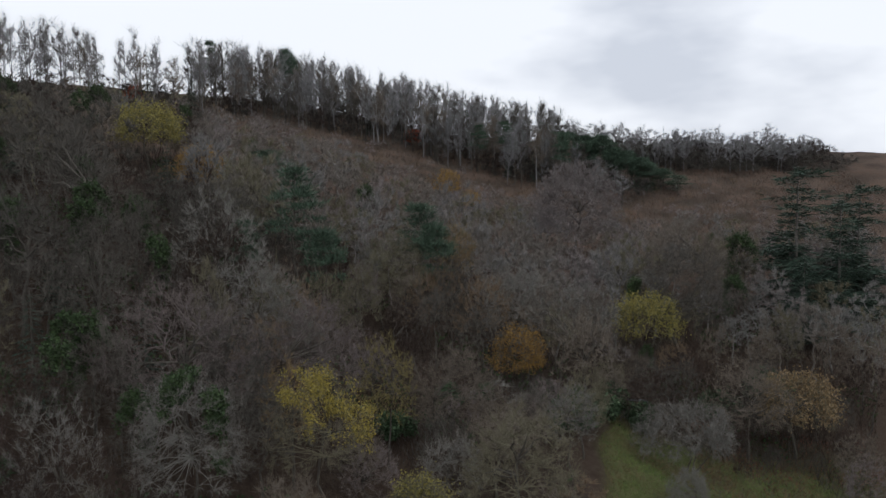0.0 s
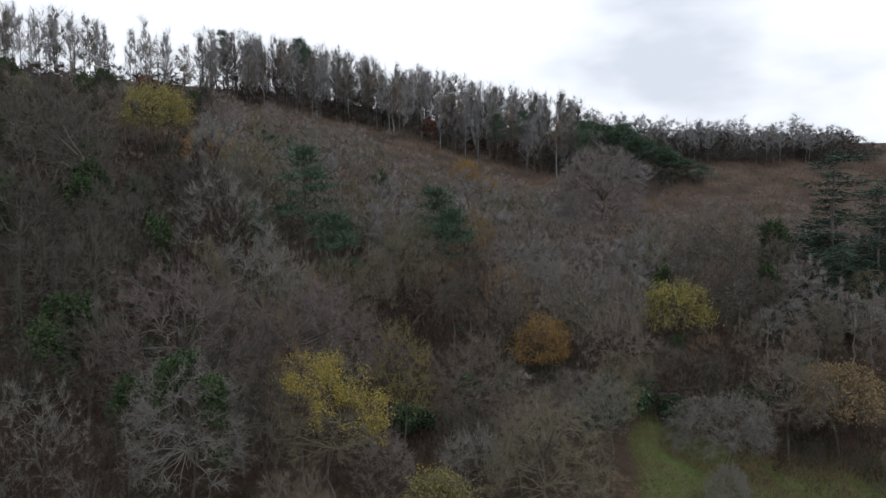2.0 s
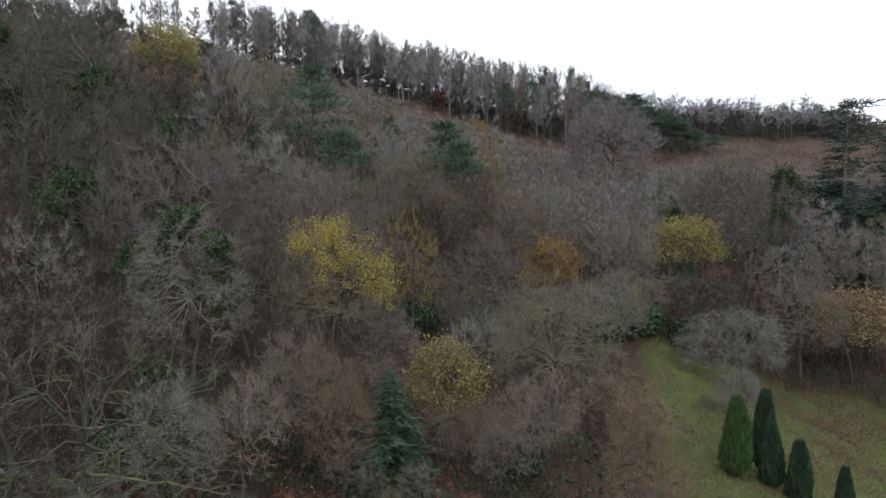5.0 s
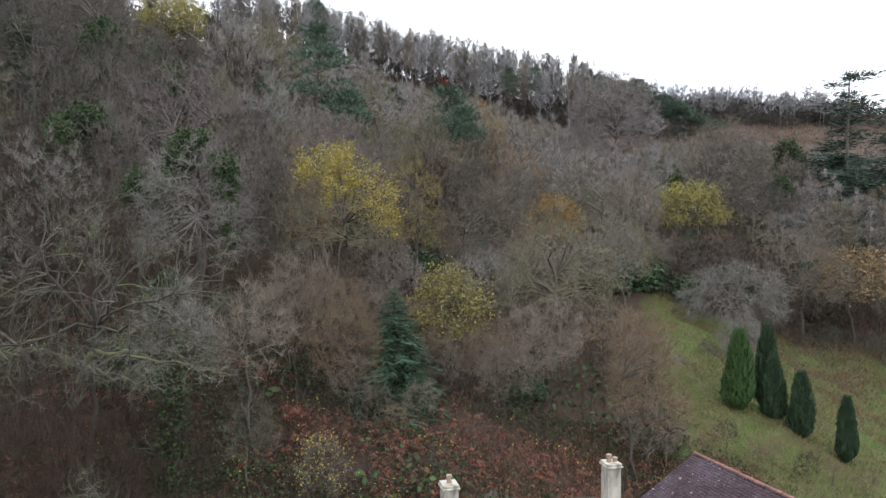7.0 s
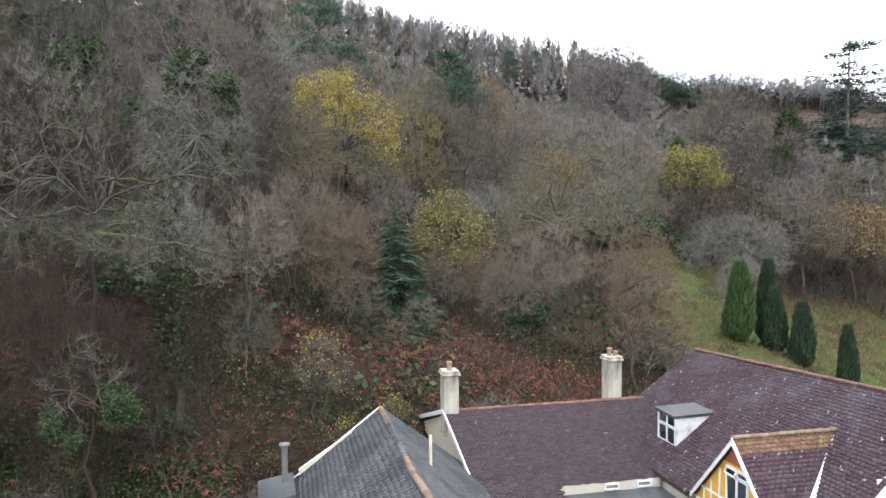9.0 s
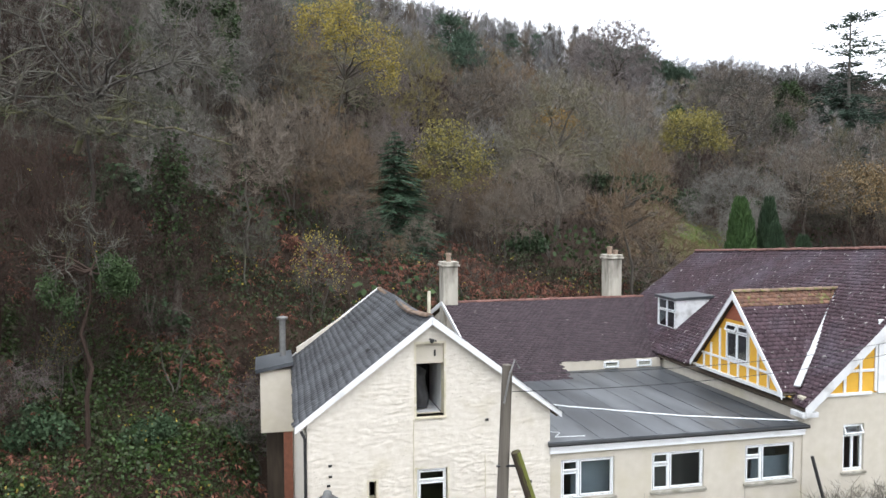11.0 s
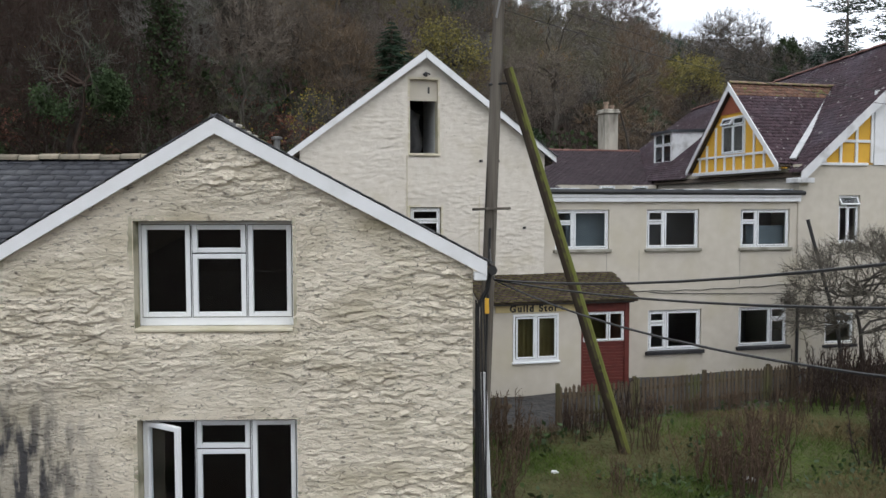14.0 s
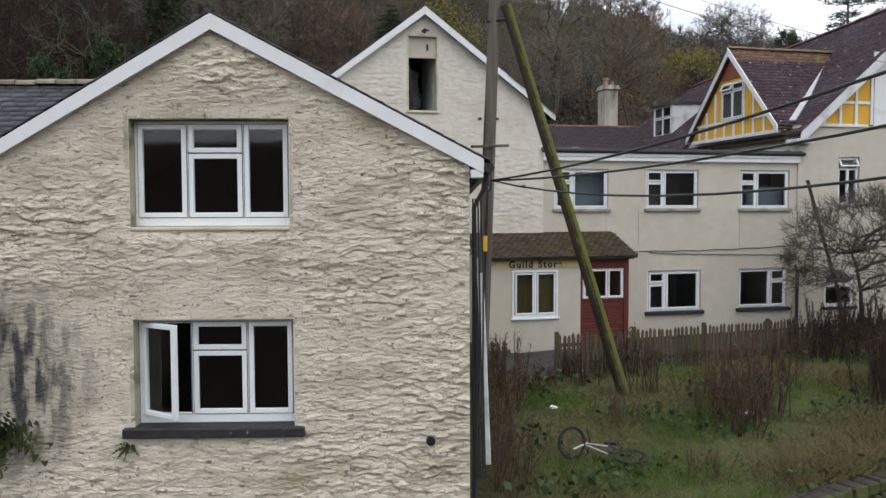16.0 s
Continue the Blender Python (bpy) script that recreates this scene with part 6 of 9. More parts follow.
def back_wing():
    b = thing("back_wing", COURT, "single-storey rear wing with weathered plum tile roof", "building")
    bm = bmesh.new()
    box(bm, 4.1, 8.6, 7.9, 8.15, -0.8, 5.0)
    box(bm, 7.3, 11.9, 9.15, 9.35, -0.8, 5.52)
    box(bm, 4.1, 4.35, 8.16, 22.0, -0.8, 5.0)
    box(bm, 4.36, 12.0, 21.7, 22.0, -0.8, 5.0)
    slab(bm, [(4.12, 8.4, 5.0), (4.12, 22.0, 5.0), (4.12, 15.3, 7.2)], 0.2)
    part("wall", bm, M_CREAM, b)
    for x in (9.3, 10.8):
        window(b, Matrix.Translation((x, 9.11, 5.17)), 0.7, 0.30, [(0.05, 0.95, 0.08, 0.92)], 0.0, 0.05)
    roof = new("roof")
    roof.parent = b
    bm = bmesh.new()
    slab(bm, [(3.8, 15.3, 7.34), (3.8, 7.6, 5.02), (7.3, 7.6, 5.02), (7.3, 9.2, 5.50), (14.3, 9.2, 5.50), (14.3, 15.3, 7.34)], 0.12)
    slab(bm, [(3.8, 15.3, 7.34), (14.3, 15.3, 7.34), (14.3, 22.3, 5.2), (3.8, 22.3, 5.2)], 0.12)
    part("roof_deck", bm, M_WOOD, roof)
    tiles = tile_soup((3.75, 15.3, 7.38), (1, 0, 0), (0, -7.7, -2.32), 10.6, 8.04, 0.235, 0.165, 0.02, seed=70, keep=lambda q: (q[0] < 7.3 or q[1] > 9.1) and q[0] < 12.0 + (q[2] - 5.5) * 1.25)
    tiled("tiling", roof, tiles, M_TILE_DARK)
    ridge_caps("ridge_tile", roof, (3.8, 15.3, 7.40), (14.2, 15.3, 7.40), M_RIDGE_RED, 0.11, 0.4, 8)
    for sgn in (-1, 1):
        bm = bmesh.new()
        beam(bm, (3.76, 15.3, 7.36), (3.76, 15.3 + sgn * 7.6, 5.05), 0.06, 0.2)
        part("bargeboard", bm, M_WHITE, b)


back_wing()


def chimney(s, d, z0, z1, pots):
    c = thing("chimney", COURT @ Matrix.Translation((s, d, 0)), "weathered cream rendered chimney stack with a clay pot", "chimney", "chimneys of the rear wing")
    bm = bmesh.new()
    box(bm, -0.36, 0.36, -0.42, 0.42, z0, z1, 0.02)
    part("shaft", bm, M_STACK, c)
    bm = bmesh.new()
    box(bm, -0.44, 0.44, -0.50, 0.50, z1, z1 + 0.10, 0.02)
    box(bm, -0.40, 0.40, -0.46, 0.46, z1 + 0.10, z1 + 0.22, 0.02)
    part("cap", bm, M_STACK, c)
    for x, hgt in pots:
        bm = bmesh.new()
        tube(bm, [(x, 0, z1 + 0.2), (x, 0, z1 + 0.2 + hgt * 0.7), (x, 0, z1 + 0.2 + hgt * 0.75), (x, 0, z1 + 0.2 + hgt)], [0.13, 0.11, 0.15, 0.14], 10)
        part("chimney_pot", bm, M_POT, c)


chimney(4.12, 15.4, 6.2, 9.12, ((0.0, 0.42),))
chimney(12.75, 15.9, 6.2, 9.28, ((-0.12, 0.42), (0.2, 0.24)))

# ---- yard: pole, fence, wires, bicycle and oddments ----
M_POLE = surface("old_pole", (0.085, 0.072, 0.058), (0.155, 0.138, 0.115), 9.0, 0.9, 0.6, 40.0, stretch=(1, 1, 0.05), stain=(0.030, 0.025, 0.020), stain_scale=6.0, stain_at=(0.55, 0.66))


def mossy_prop():
    """Dark old timber with yellow-green moss on its upper side."""
    m = surface("mossy_pole", (0.034, 0.025, 0.018), (0.060, 0.046, 0.032), 6.0, 0.95, 0.5, 30.0, stretch=(1, 1, 0.15))
    n, l = m.node_tree.nodes, m.node_tree.links
    bsdf = n["Principled BSDF"]
    col = bsdf.inputs["Base Color"].links[0].from_socket
    geo, co, noise = n.new("ShaderNodeNewGeometry"), n.new("ShaderNodeTexCoord"), n.new("ShaderNodeTexNoise")
    noise.inputs["Scale"].default_value, noise.inputs["Detail"].default_value = 5.0, 5.0
    l.new(co.outputs["Object"], noise.inputs["Vector"])
    side = n.new("ShaderNodeVectorMath")
    side.operation = "DOT_PRODUCT"
    side.inputs[1].default_value = (0.86, -0.25, 0.45)
    l.new(geo.outputs["Normal"], side.inputs[0])
    both = n.new("ShaderNodeMath")
    both.operation = "MULTIPLY_ADD"
    both.inputs[1].default_value = 1.3
    l.new(noise.outputs["Fac"], both.inputs[0])
    l.new(side.outputs["Value"], both.inputs[2])
    rise = n.new("ShaderNodeMapRange")
    rise.inputs["From Min"].default_value, rise.inputs["From Max"].default_value = 0.75, 1.25
    l.new(both.outputs["Value"], rise.inputs["Value"])
    mx = n.new("ShaderNodeMix")
    mx.data_type = "RGBA"
    mx.inputs["B"].default_value = (0.115, 0.125, 0.028, 1)
    l.new(rise.outputs["Result"], mx.inputs["Factor"])
    l.new(col, mx.inputs["A"])
    l.new(mx.outputs["Result"], bsdf.inputs["Base Color"])
    return m


M_PROP = mossy_prop()
M_FENCE = surface("fence_wood", (0.072, 0.053, 0.034), (0.112, 0.086, 0.057), 6.0, 0.9, 0.4, 30.0, stretch=(1, 1, 0.2), vary=0.25, stain=(0.075, 0.085, 0.03), stain_scale=1.5, stain_at=(0.5, 0.7))
M_STONE = surface("mossy_stone", (0.03, 0.027, 0.023), (0.055, 0.05, 0.042), 4.0, 0.95, 0.5, 20.0, stain=(0.060, 0.068, 0.018), stain_scale=2.5, stain_at=(0.50, 0.60), vary=0.2)
M_TYRE = surface("tyre_rubber", (0.02, 0.02, 0.02), (0.03, 0.03, 0.03), 5.0, 0.8, 0.1, 30.0)
M_ALLOY = surface("silver_frame", (0.55, 0.56, 0.57), (0.62, 0.62, 0.63), 5.0, 0.35, 0.0, metal=0.6)


def utility_pole():
    p = thing("utility_pole", Matrix(), "weathered leaning wooden utility pole with green algae", "pole")
    bm = bmesh.new()
    tube(bm, [(4.45, 5.98, -0.6), (4.54, 6.0, 1.6), (4.66, 6.02, 4.8), (4.82, 6.04, 8.92)], [0.135, 0.13, 0.12, 0.10], 14)
    part("shaft", bm, M_POLE, p)
    bm = bmesh.new()
    tube(bm, [(4.74, 5.9, 8.2), (4.86, 5.9, 8.8), (4.95, 5.95, 9.02), (5.05, 6.0, 8.85)], 0.02, 6)
    part("wire_loop", bm, M_ZINC, p)
    bm = bmesh.new()
    beam(bm, (4.28, 5.86, 4.56), (5.02, 5.86, 4.58), 0.035, 0.05, bevel=0.008)
    part("crossarm", bm, M_POLE, p)
    bm = bmesh.new()
    box(bm, 4.52, 4.60, 5.80, 5.86, 2.55, 2.85, 0.008)
    part("warning_plate", bm, M_YELLOW, p)
    bm = bmesh.new()
    tube(bm, [(4.62, 5.86, 4.2), (4.55, 5.84, 2.0), (4.50, 5.83, 0.3)], 0.025, 6)
    part("pole_cable", bm, M_BLACK, p)
    q = thing("prop_pole", Matrix(), "leaning moss-green timber prop bracing the utility pole", "pole")
    bm = bmesh.new()
    tube(bm, [(7.5, 6.5, -0.62), (6.59, 6.28, 2.21), (5.62, 6.06, 5.2), (4.96, 5.9, 7.25)], [0.125, 0.118, 0.108, 0.098], 12)
    part("shaft", bm, M_PROP, q)
    bm = bmesh.new()
    tube(bm, [(4.6, 5.98, 6.95), (5.1, 5.9, 6.98)], 0.025, 6)
    part("bolt", bm, M_BLACK, q)


utility_pole()


def sagging(name, a, b, sag, r, label):
    a, b = Vector(a), Vector(b)
    bm = bmesh.new()
    n = 24
    tube(bm, [a.lerp(b, i / n) - Vector((0, 0, sag * 4 * (i / n) * (1 - i / n))) for i in range(n + 1)], r, 5)
    return tagged(obj(name, bm, M_BLACK), label, "wire", "overhead wires at the pole")


for x, z, sag, r in ((10.59, 7.37, 0.77, 0.013), (11.35, 6.46, 0.76, 0.012), (9.89, 6.46, 1.22, 0.011)):
    sagging("overhead_wire", (4.2, 0.18, 3.72), (x, -14.0, z), sag, r, "black overhead wire sagging away from the cottage corner")
for dz in (0.0, -0.35):
    sagging("overhead_wire", (4.82, 6.0, 8.75 + dz), (23.5, 18.0, 8.2 + dz), 0.5, 0.008, "thin upper wire from the pole head")
sagging("service_wire", (4.62, 5.88, 3.80), (4.2, 0.18, 3.72), 0.10, 0.014, "short black wire from pole to cottage eaves")


def picket_fence(pts, step=0.125, high=0.92, label="dark weathered wooden picket fence with pointed pales"):
    f = thing("picket_fence", Matrix(), label, "fence")
    rng = random.Random(9)
    for a, b in zip(pts, pts[1:]):
        a, b = Vector((*a, ground_height(*a) - 0.02)), Vector((*b, ground_height(*b) - 0.02))
        run = (b - a)
        way = run.normalized()
        across = Vector((way.y, -way.x, 0))
        ang = math.atan2(way.y, way.x)
        for z in (0.22, 0.66):
            bm = bmesh.new()
            beam(bm, a + Vector((0, 0, z)), b + Vector((0, 0, z)), 0.04, 0.08, bevel=0.005)
            part("rail", bm, M_FENCE, f)
        n = int(run.length / step)
        for i in range(n):
            c = a + way * (i + 0.5) * step + across * 0.045
            hh = high + rng.uniform(-0.03, 0.03)
            bm = bmesh.new()
            m = Matrix.Translation(c) @ Matrix.Rotation(ang, 4, "Z") @ Matrix.Rotation(rng.uniform(-0.02, 0.02), 4, "Y")
            w = 0.038
            vs = [(-w, 0), (w, 0), (w, hh - 0.06), (0, hh), (-w, hh - 0.06)]
            slab(bm, [m @ Vector((x, 0, z)) for x, z in vs], 0.02)
            bmesh.ops.recalc_face_normals(bm, faces=bm.faces)
            part("picket", bm, M_FENCE, f)
        for i in range(int(run.length / 2.2) + 1):
            c = a + way * min(run.length, i * 2.2)
            bm = bmesh.new()
            box(bm, c.x - 0.05, c.x + 0.05, c.y - 0.05, c.y + 0.05, c.z - 0.2, c.z + high + 0.06, 0.01)
            part("post", bm, M_FENCE, f)
    return f


picket_fence([(3.95, 7.35), (5.26, 7.75)])
picket_fence([(6.44, 8.75), (13.4, 11.75)])
picket_fence([(13.4, 11.75), (19.5, 12.6)], 0.14, 0.85, "darker sagging picket fence run behind dead weeds")


def mesh_ring(bm, c, r, tube_r, m, n=28, k=6):
    rings = []
    for i in range(n):
        a = math.tau * i / n
        rings.append([bm.verts.new(m @ Vector(((r + tube_r * math.cos(math.tau * j / k)) * math.cos(a), (r + tube_r * math.cos(math.tau * j / k)) * math.sin(a), tube_r * math.sin(math.tau * j / k)))) for j in range(k)])
    for i in range(n):
        for j in range(k):
            bm.faces.new((rings[i][j], rings[(i + 1) % n][j], rings[(i + 1) % n][(j + 1) % k], rings[i][(j + 1) % k]))


def bicycle():
    g = ground_height(6.08, 2.3)
    base = Matrix.Translation((6.08, 2.3, g + 0.18)) @ Matrix.Rotation(radians(-24), 4, "Z") @ Matrix.Rotation(radians(6), 4, "X")
    b = thing("bicycle", base @ Matrix.Scale(0.78, 4), "fallen bicycle with silver frame lying in the grass", "bicycle")
    front = Matrix.Translation((-0.66, 0.12, 0.10)) @ Matrix.Rotation(radians(48), 4, "Z") @ Matrix.Rotation(radians(78), 4, "X")
    for name, m in (("front_wheel", front), ("rear_wheel", Matrix.Translation((0.5, 0, 0)))):
        w = new(name)
        w.parent = b
        bm = bmesh.new()
        mesh_ring(bm, None, 0.30, 0.026, m)
        part("tyre", bm, M_TYRE, w)
        bm = bmesh.new()
        mesh_ring(bm, None, 0.272, 0.010, m, 24, 4)
        part("rim", bm, M_BLACK, w)
        for i in range(9):
            a = math.tau * i / 9
            bm = bmesh.new()
            tube(bm, [m @ Vector((0.0, 0, 0)), m @ Vector((0.27 * math.cos(a), 0.27 * math.sin(a), 0))], 0.003, 4)
            part("spoke", bm, M_TYRE, w)
    for name, pts, r, mat in (("down_tube", [(-0.40, 0.30, 0), (0.08, 0.0, 0)], 0.017, M_ALLOY), ("top_tube", [(-0.42, 0.40, 0), (0.02, 0.38, 0)], 0.013, M_ALLOY), ("seat_tube", [(0.08, 0.0, 0), (-0.01, 0.52, 0)], 0.018, M_BLACK), ("chain_stay", [(0.08, 0.0, 0.03), (0.5, 0, 0.03)], 0.012, M_BLACK), ("seat_stay", [(0.0, 0.38, 0.02), (0.5, 0, 0.03)], 0.010, M_BLACK), ("fork", [(-0.42, 0.42, 0), (-0.60, 0.0, 0.02)], 0.018, M_ALLOY), ("handlebar", [(-0.44, 0.52, -0.28), (-0.40, 0.55, 0), (-0.44, 0.52, 0.28)], 0.014, M_BLACK), ("saddle", [(-0.10, 0.55, 0), (0.0, 0.56, 0), (0.13, 0.57, 0)], 0.045, M_BLACK), ("crank", [(0.08, 0.0, 0.07), (0.20, -0.10, 0.07)], 0.012, M_BLACK)):
        bm = bmesh.new()
        tube(bm, pts, r, 7)
        part(name, bm, mat, b)


bicycle()


def litter(x, y, r, mat, label):
    bm = bmesh.new()
    bmesh.ops.create_icosphere(bm, subdivisions=2, radius=r)
    rng = random.Random(int(x * 100))
    for v in bm.verts:
        v.co = Vector((v.co.x * 1.2, v.co.y, v.co.z * 0.6)) * rng.uniform(0.7, 1.2)
    ob = tagged(obj("litter", bm, mat), label, "litter")
    ob.location = (x, y, ground_height(x, y) + 0.17)


litter(9.2, 4.56, 0.10, M_ZINC, "crumpled pale blue plastic bag in the grass")
litter(5.75, 5.0, 0.06, M_UPVC, "small scrap of white plastic in the grass")
litter(8.1, 9.75, 0.11, M_RED, "red plastic tub behind the fence")


def leaning_bar():
    bm = bmesh.new()
    tube(bm, [(15.18, 14.85, 4.2), (15.55, 14.65, 2.6), (15.95, 14.4, 0.9), (16.1, 14.3, -0.4)], 0.055, 8)
    tagged(obj("leaning_post", bm, M_BLACK), "dark post leaning against the cream gable wall", "post")


leaning_bar()


def low_wall():
    w = thing("retaining_wall", Matrix(), "low mossy stone wall at the edge of the lawn", "wall")
    rng = random.Random(4)
    a, b = Vector((8.2, 0.55, 0)), Vector((13.2, 3.3, 0))
    way = (b - a).normalized()
    ang = math.atan2(way.y, way.x)
    for row in range(3):
        x = -rng.uniform(0, 0.3)
        while x < (b - a).length:
            wd = rng.uniform(0.13, 0.30)
            c = a + way * (x + wd / 2)
            bm = bmesh.new()
            box(bm, -wd / 2 + 0.01, wd / 2 - 0.01, -0.16 + rng.uniform(-0.03, 0.03), 0.16, -0.09, 0.09, 0.025)
            for v in bm.verts:
                v.co += Vector((rng.uniform(-1, 1), rng.uniform(-1, 1), rng.uniform(-1, 1))) * 0.012
            ob = part("stone", bm, M_STONE, w)
            ob.matrix_local = Matrix.Translation((c.x, c.y, -0.85 + row * 0.175)) @ Matrix.Rotation(ang + rng.uniform(-0.05, 0.05), 4, "Z")
            x += wd


low_wall()


def wall_fern(x, z, r, seed):
    rng = np.random.default_rng(seed)
    soup = Soup()
    for i in range(int(26 * r / 0.2)):
        a = rng.uniform(0, math.tau)
        tip = np.array([math.cos(a) * r * rng.uniform(0.5, 1.1), -abs(math.sin(a)) * r * 0.8 - 0.05, rng.uniform(-0.7, 0.9) * r])
        p = bent(np.zeros(3), tip, 0.25 * r, rng, 6, 0.02)
        d = tip / np.linalg.norm(tip)
        side = np.cross(d, (0, -1, 0.2))
        for t in range(1, 6):
            w = side * r * 0.30 * (1 - t / 7)
            soup.add([p[t - 1] * 0.5 + p[t] * 0.5, p[t] + w + d * 0.02, p[t] + d * 0.03], [(0, 1, 2)])
            soup.add([p[t - 1] * 0.5 + p[t] * 0.5, p[t] - w + d * 0.02, p[t] + d * 0.03], [(0, 1, 2)])
        soup.tube(p, np.linspace(0.004, 0.001, 6), 3)
    f = thing("wall_fern", Matrix.Translation((x, -0.05, z)), "dark green fern rooted in the cottage wall", "fern")
    wrap("frond_tuft", soup.mesh("frond_tuft"), M_FERN, f)


M_FERN = surface("fern_green", (0.03, 0.045, 0.014), (0.055, 0.068, 0.022), 6.0, 0.7, 0.0)
wall_fern(-1.60, 0.66, 0.46, 1)
wall_fern(-0.13, 0.56, 0.15, 2)
wall_fern(-1.05, 0.60, 0.07, 3)


def hut():
    z = ground_height(33.4, 85.5)
    h = thing("garden_hut", Matrix.Translation((33.4, 85.5, z - 0.1)), "small grey weathered timber hut at the meadow edge", "hut")
    bm = bmesh.new()
    box(bm, -0.8, 0.8, -0.7, 0.7, 0, 1.6, 0.02)
    part("wall", bm, M_FENCE, h)
    bm = bmesh.new()
    slab(bm, [(-0.9, -0.8, 1.64), (0.9, -0.8, 1.64), (0.9, 0.8, 1.85), (-0.9, 0.8, 1.85)], 0.06)
    part("roof", bm, M_FENCE, h)


hut()


def far_cottage():
    z = ground_height(70.4, 239.5) + 0.8
    h = thing("far_cottage", Matrix.Translation((70.4, 239.5, z)) @ Matrix.Rotation(radians(20), 4, "Z") @ Matrix.Scale(0.65, 4), "small white gabled house far off on the skyline", "house")
    bm = bmesh.new()
    box(bm, -3, 3, -4, 4, 0, 6.5)
    slab(bm, [(-3, -4, 6.5), (3, -4, 6.5), (0, -4, 9.3)], 0.2)
    part("wall", bm, M_WHITE, h)
    bm = bmesh.new()
    slab(bm, [(0, -4.3, 9.5), (-3.4, -4.3, 6.3), (-3.4, 4.3, 6.3), (0, 4.3, 9.5)], 0.2)
    slab(bm, [(0, -4.3, 9.5), (0, 4.3, 9.5), (3.4, 4.3, 6.3), (3.4, -4.3, 6.3)], 0.2)
    part("roof", bm, M_SLATE_OLD, h)


far_cottage()


def hand_rail():
    r = thing("hand_rail", Matrix(), "old rusty tube handrail climbing the overgrown bank", "railing")
    pts = []
    for i in range(6):
        x, y = -7.6 + i * 0.85, 12.2 + i * 1.55
        pts.append(Vector((x, y, ground_height(x, y) + 1.0)))
    bm = bmesh.new()
    tube(bm, pts, 0.03, 6)
    part("rail", bm, M_FENCE, r)
    for p in pts:
        bm = bmesh.new()
        tube(bm, [p - Vector((0, 0, 1.1)), p], 0.028, 6)
        part("post", bm, M_FENCE, r)


hand_rail()

# ---- the wood on the hillside ----
M_TW_GREY = surface("grey_twigs", (0.1419, 0.1333, 0.1187), (0.1849, 0.1746, 0.1565), 2.0, 0.95, 0.0, vary=0.16)
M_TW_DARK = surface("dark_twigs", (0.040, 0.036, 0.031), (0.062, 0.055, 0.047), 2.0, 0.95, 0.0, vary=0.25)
M_TW_BROWN = surface("brown_twigs", (0.12, 0.0992, 0.0783), (0.1583, 0.1328, 0.1072), 2.0, 0.95, 0.0, vary=0.2)
# Skyline twigs are greyed and lightened: distance haze put into the colour.
M_TW_RIDGE = surface("hazed_ridge_twigs", (0.154, 0.1496, 0.1507), (0.209, 0.2035, 0.2046), 2.0, 0.95, 0.0, vary=0.25)
# A dimmed copy of the twigs, with woodland shade put into the colour.
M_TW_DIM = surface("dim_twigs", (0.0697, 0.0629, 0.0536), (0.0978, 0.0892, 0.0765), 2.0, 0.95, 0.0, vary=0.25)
M_TW_OCHRE = surface("ochre_twigs", (0.1591, 0.1101, 0.0568), (0.1978, 0.1419, 0.0774), 2.0, 0.95, 0.0, vary=0.16)
M_TW_GOLD = surface("golden_twigs", (0.172, 0.1445, 0.0568), (0.215, 0.1806, 0.0774), 2.0, 0.95, 0.0, vary=0.16)
M_TW_PURPLE = surface("purple_twigs", (0.1187, 0.0963, 0.0894), (0.1505, 0.1256, 0.117), 2.0, 0.95, 0.0, vary=0.2)
# Three lighter twig colours with haze painted in, for the far slope.
M_TW_PALE = surface("hazed_pale_twigs", (0.1677, 0.16, 0.1514), (0.2107, 0.2012, 0.1909), 2.0, 0.95, 0.0, vary=0.16)
M_TW_FAWN = surface("hazed_fawn_twigs", (0.1634, 0.1428, 0.1247), (0.2021, 0.1789, 0.1574), 2.0, 0.95, 0.0, vary=0.16)
M_TW_MAUVE = surface("hazed_mauve_twigs", (0.1591, 0.1376, 0.1324), (0.1978, 0.172, 0.1651), 2.0, 0.95, 0.0, vary=0.16)
M_MAST = surface("grey_mast_bark", (0.10, 0.092, 0.082), (0.15, 0.14, 0.125), 3.0, 0.9, 0.3, 20.0)
# Dark copy of the brown twigs, mostly for woodland shade put into colour.
M_TW_SHADE = surface("shade_brown_twigs", (0.0293, 0.0191, 0.0147), (0.0485, 0.0319, 0.0242), 2.0, 0.95, 0.0, vary=0.25)
M_TW_RED = surface("russet_twigs", (0.1393, 0.0998, 0.0654), (0.1806, 0.1324, 0.0877), 2.0, 0.95, 0.0, vary=0.16)
M_TW_OLIVE = surface("olive_twigs", (0.1118, 0.1015, 0.0671), (0.1462, 0.1324, 0.0894), 2.0, 0.95, 0.0, vary=0.16)
M_LICHEN = surface("lichen_bark", (0.1122, 0.1092, 0.0913), (0.0494, 0.0434, 0.0336), 2.0, 0.95, 0.3, 20.0, stain=(0.10, 0.105, 0.05), stain_scale=0.7, stain_at=(0.54, 0.68))
M_APPLE = surface("apple_twigs", (0.075, 0.066, 0.052), (0.115, 0.105, 0.085), 2.0, 0.95, 0.0)
M_MOSS_BARK = surface("mossy_bark", (0.13, 0.14, 0.05), (0.12, 0.10, 0.075), 2.0, 0.95, 0.3, 20.0)
M_LEAF_YELLOW = surface("yellow_leaves", (0.34, 0.27, 0.055), (0.23, 0.19, 0.046), 1.0, 0.6, 0.0, vary=0.25, island=True, through_light=0.3)
M_LEAF_OCHRE = surface("ochre_leaves", (0.30, 0.175, 0.045), (0.22, 0.138, 0.04), 1.0, 0.7, 0.0, vary=0.25, island=True, through_light=0.3)
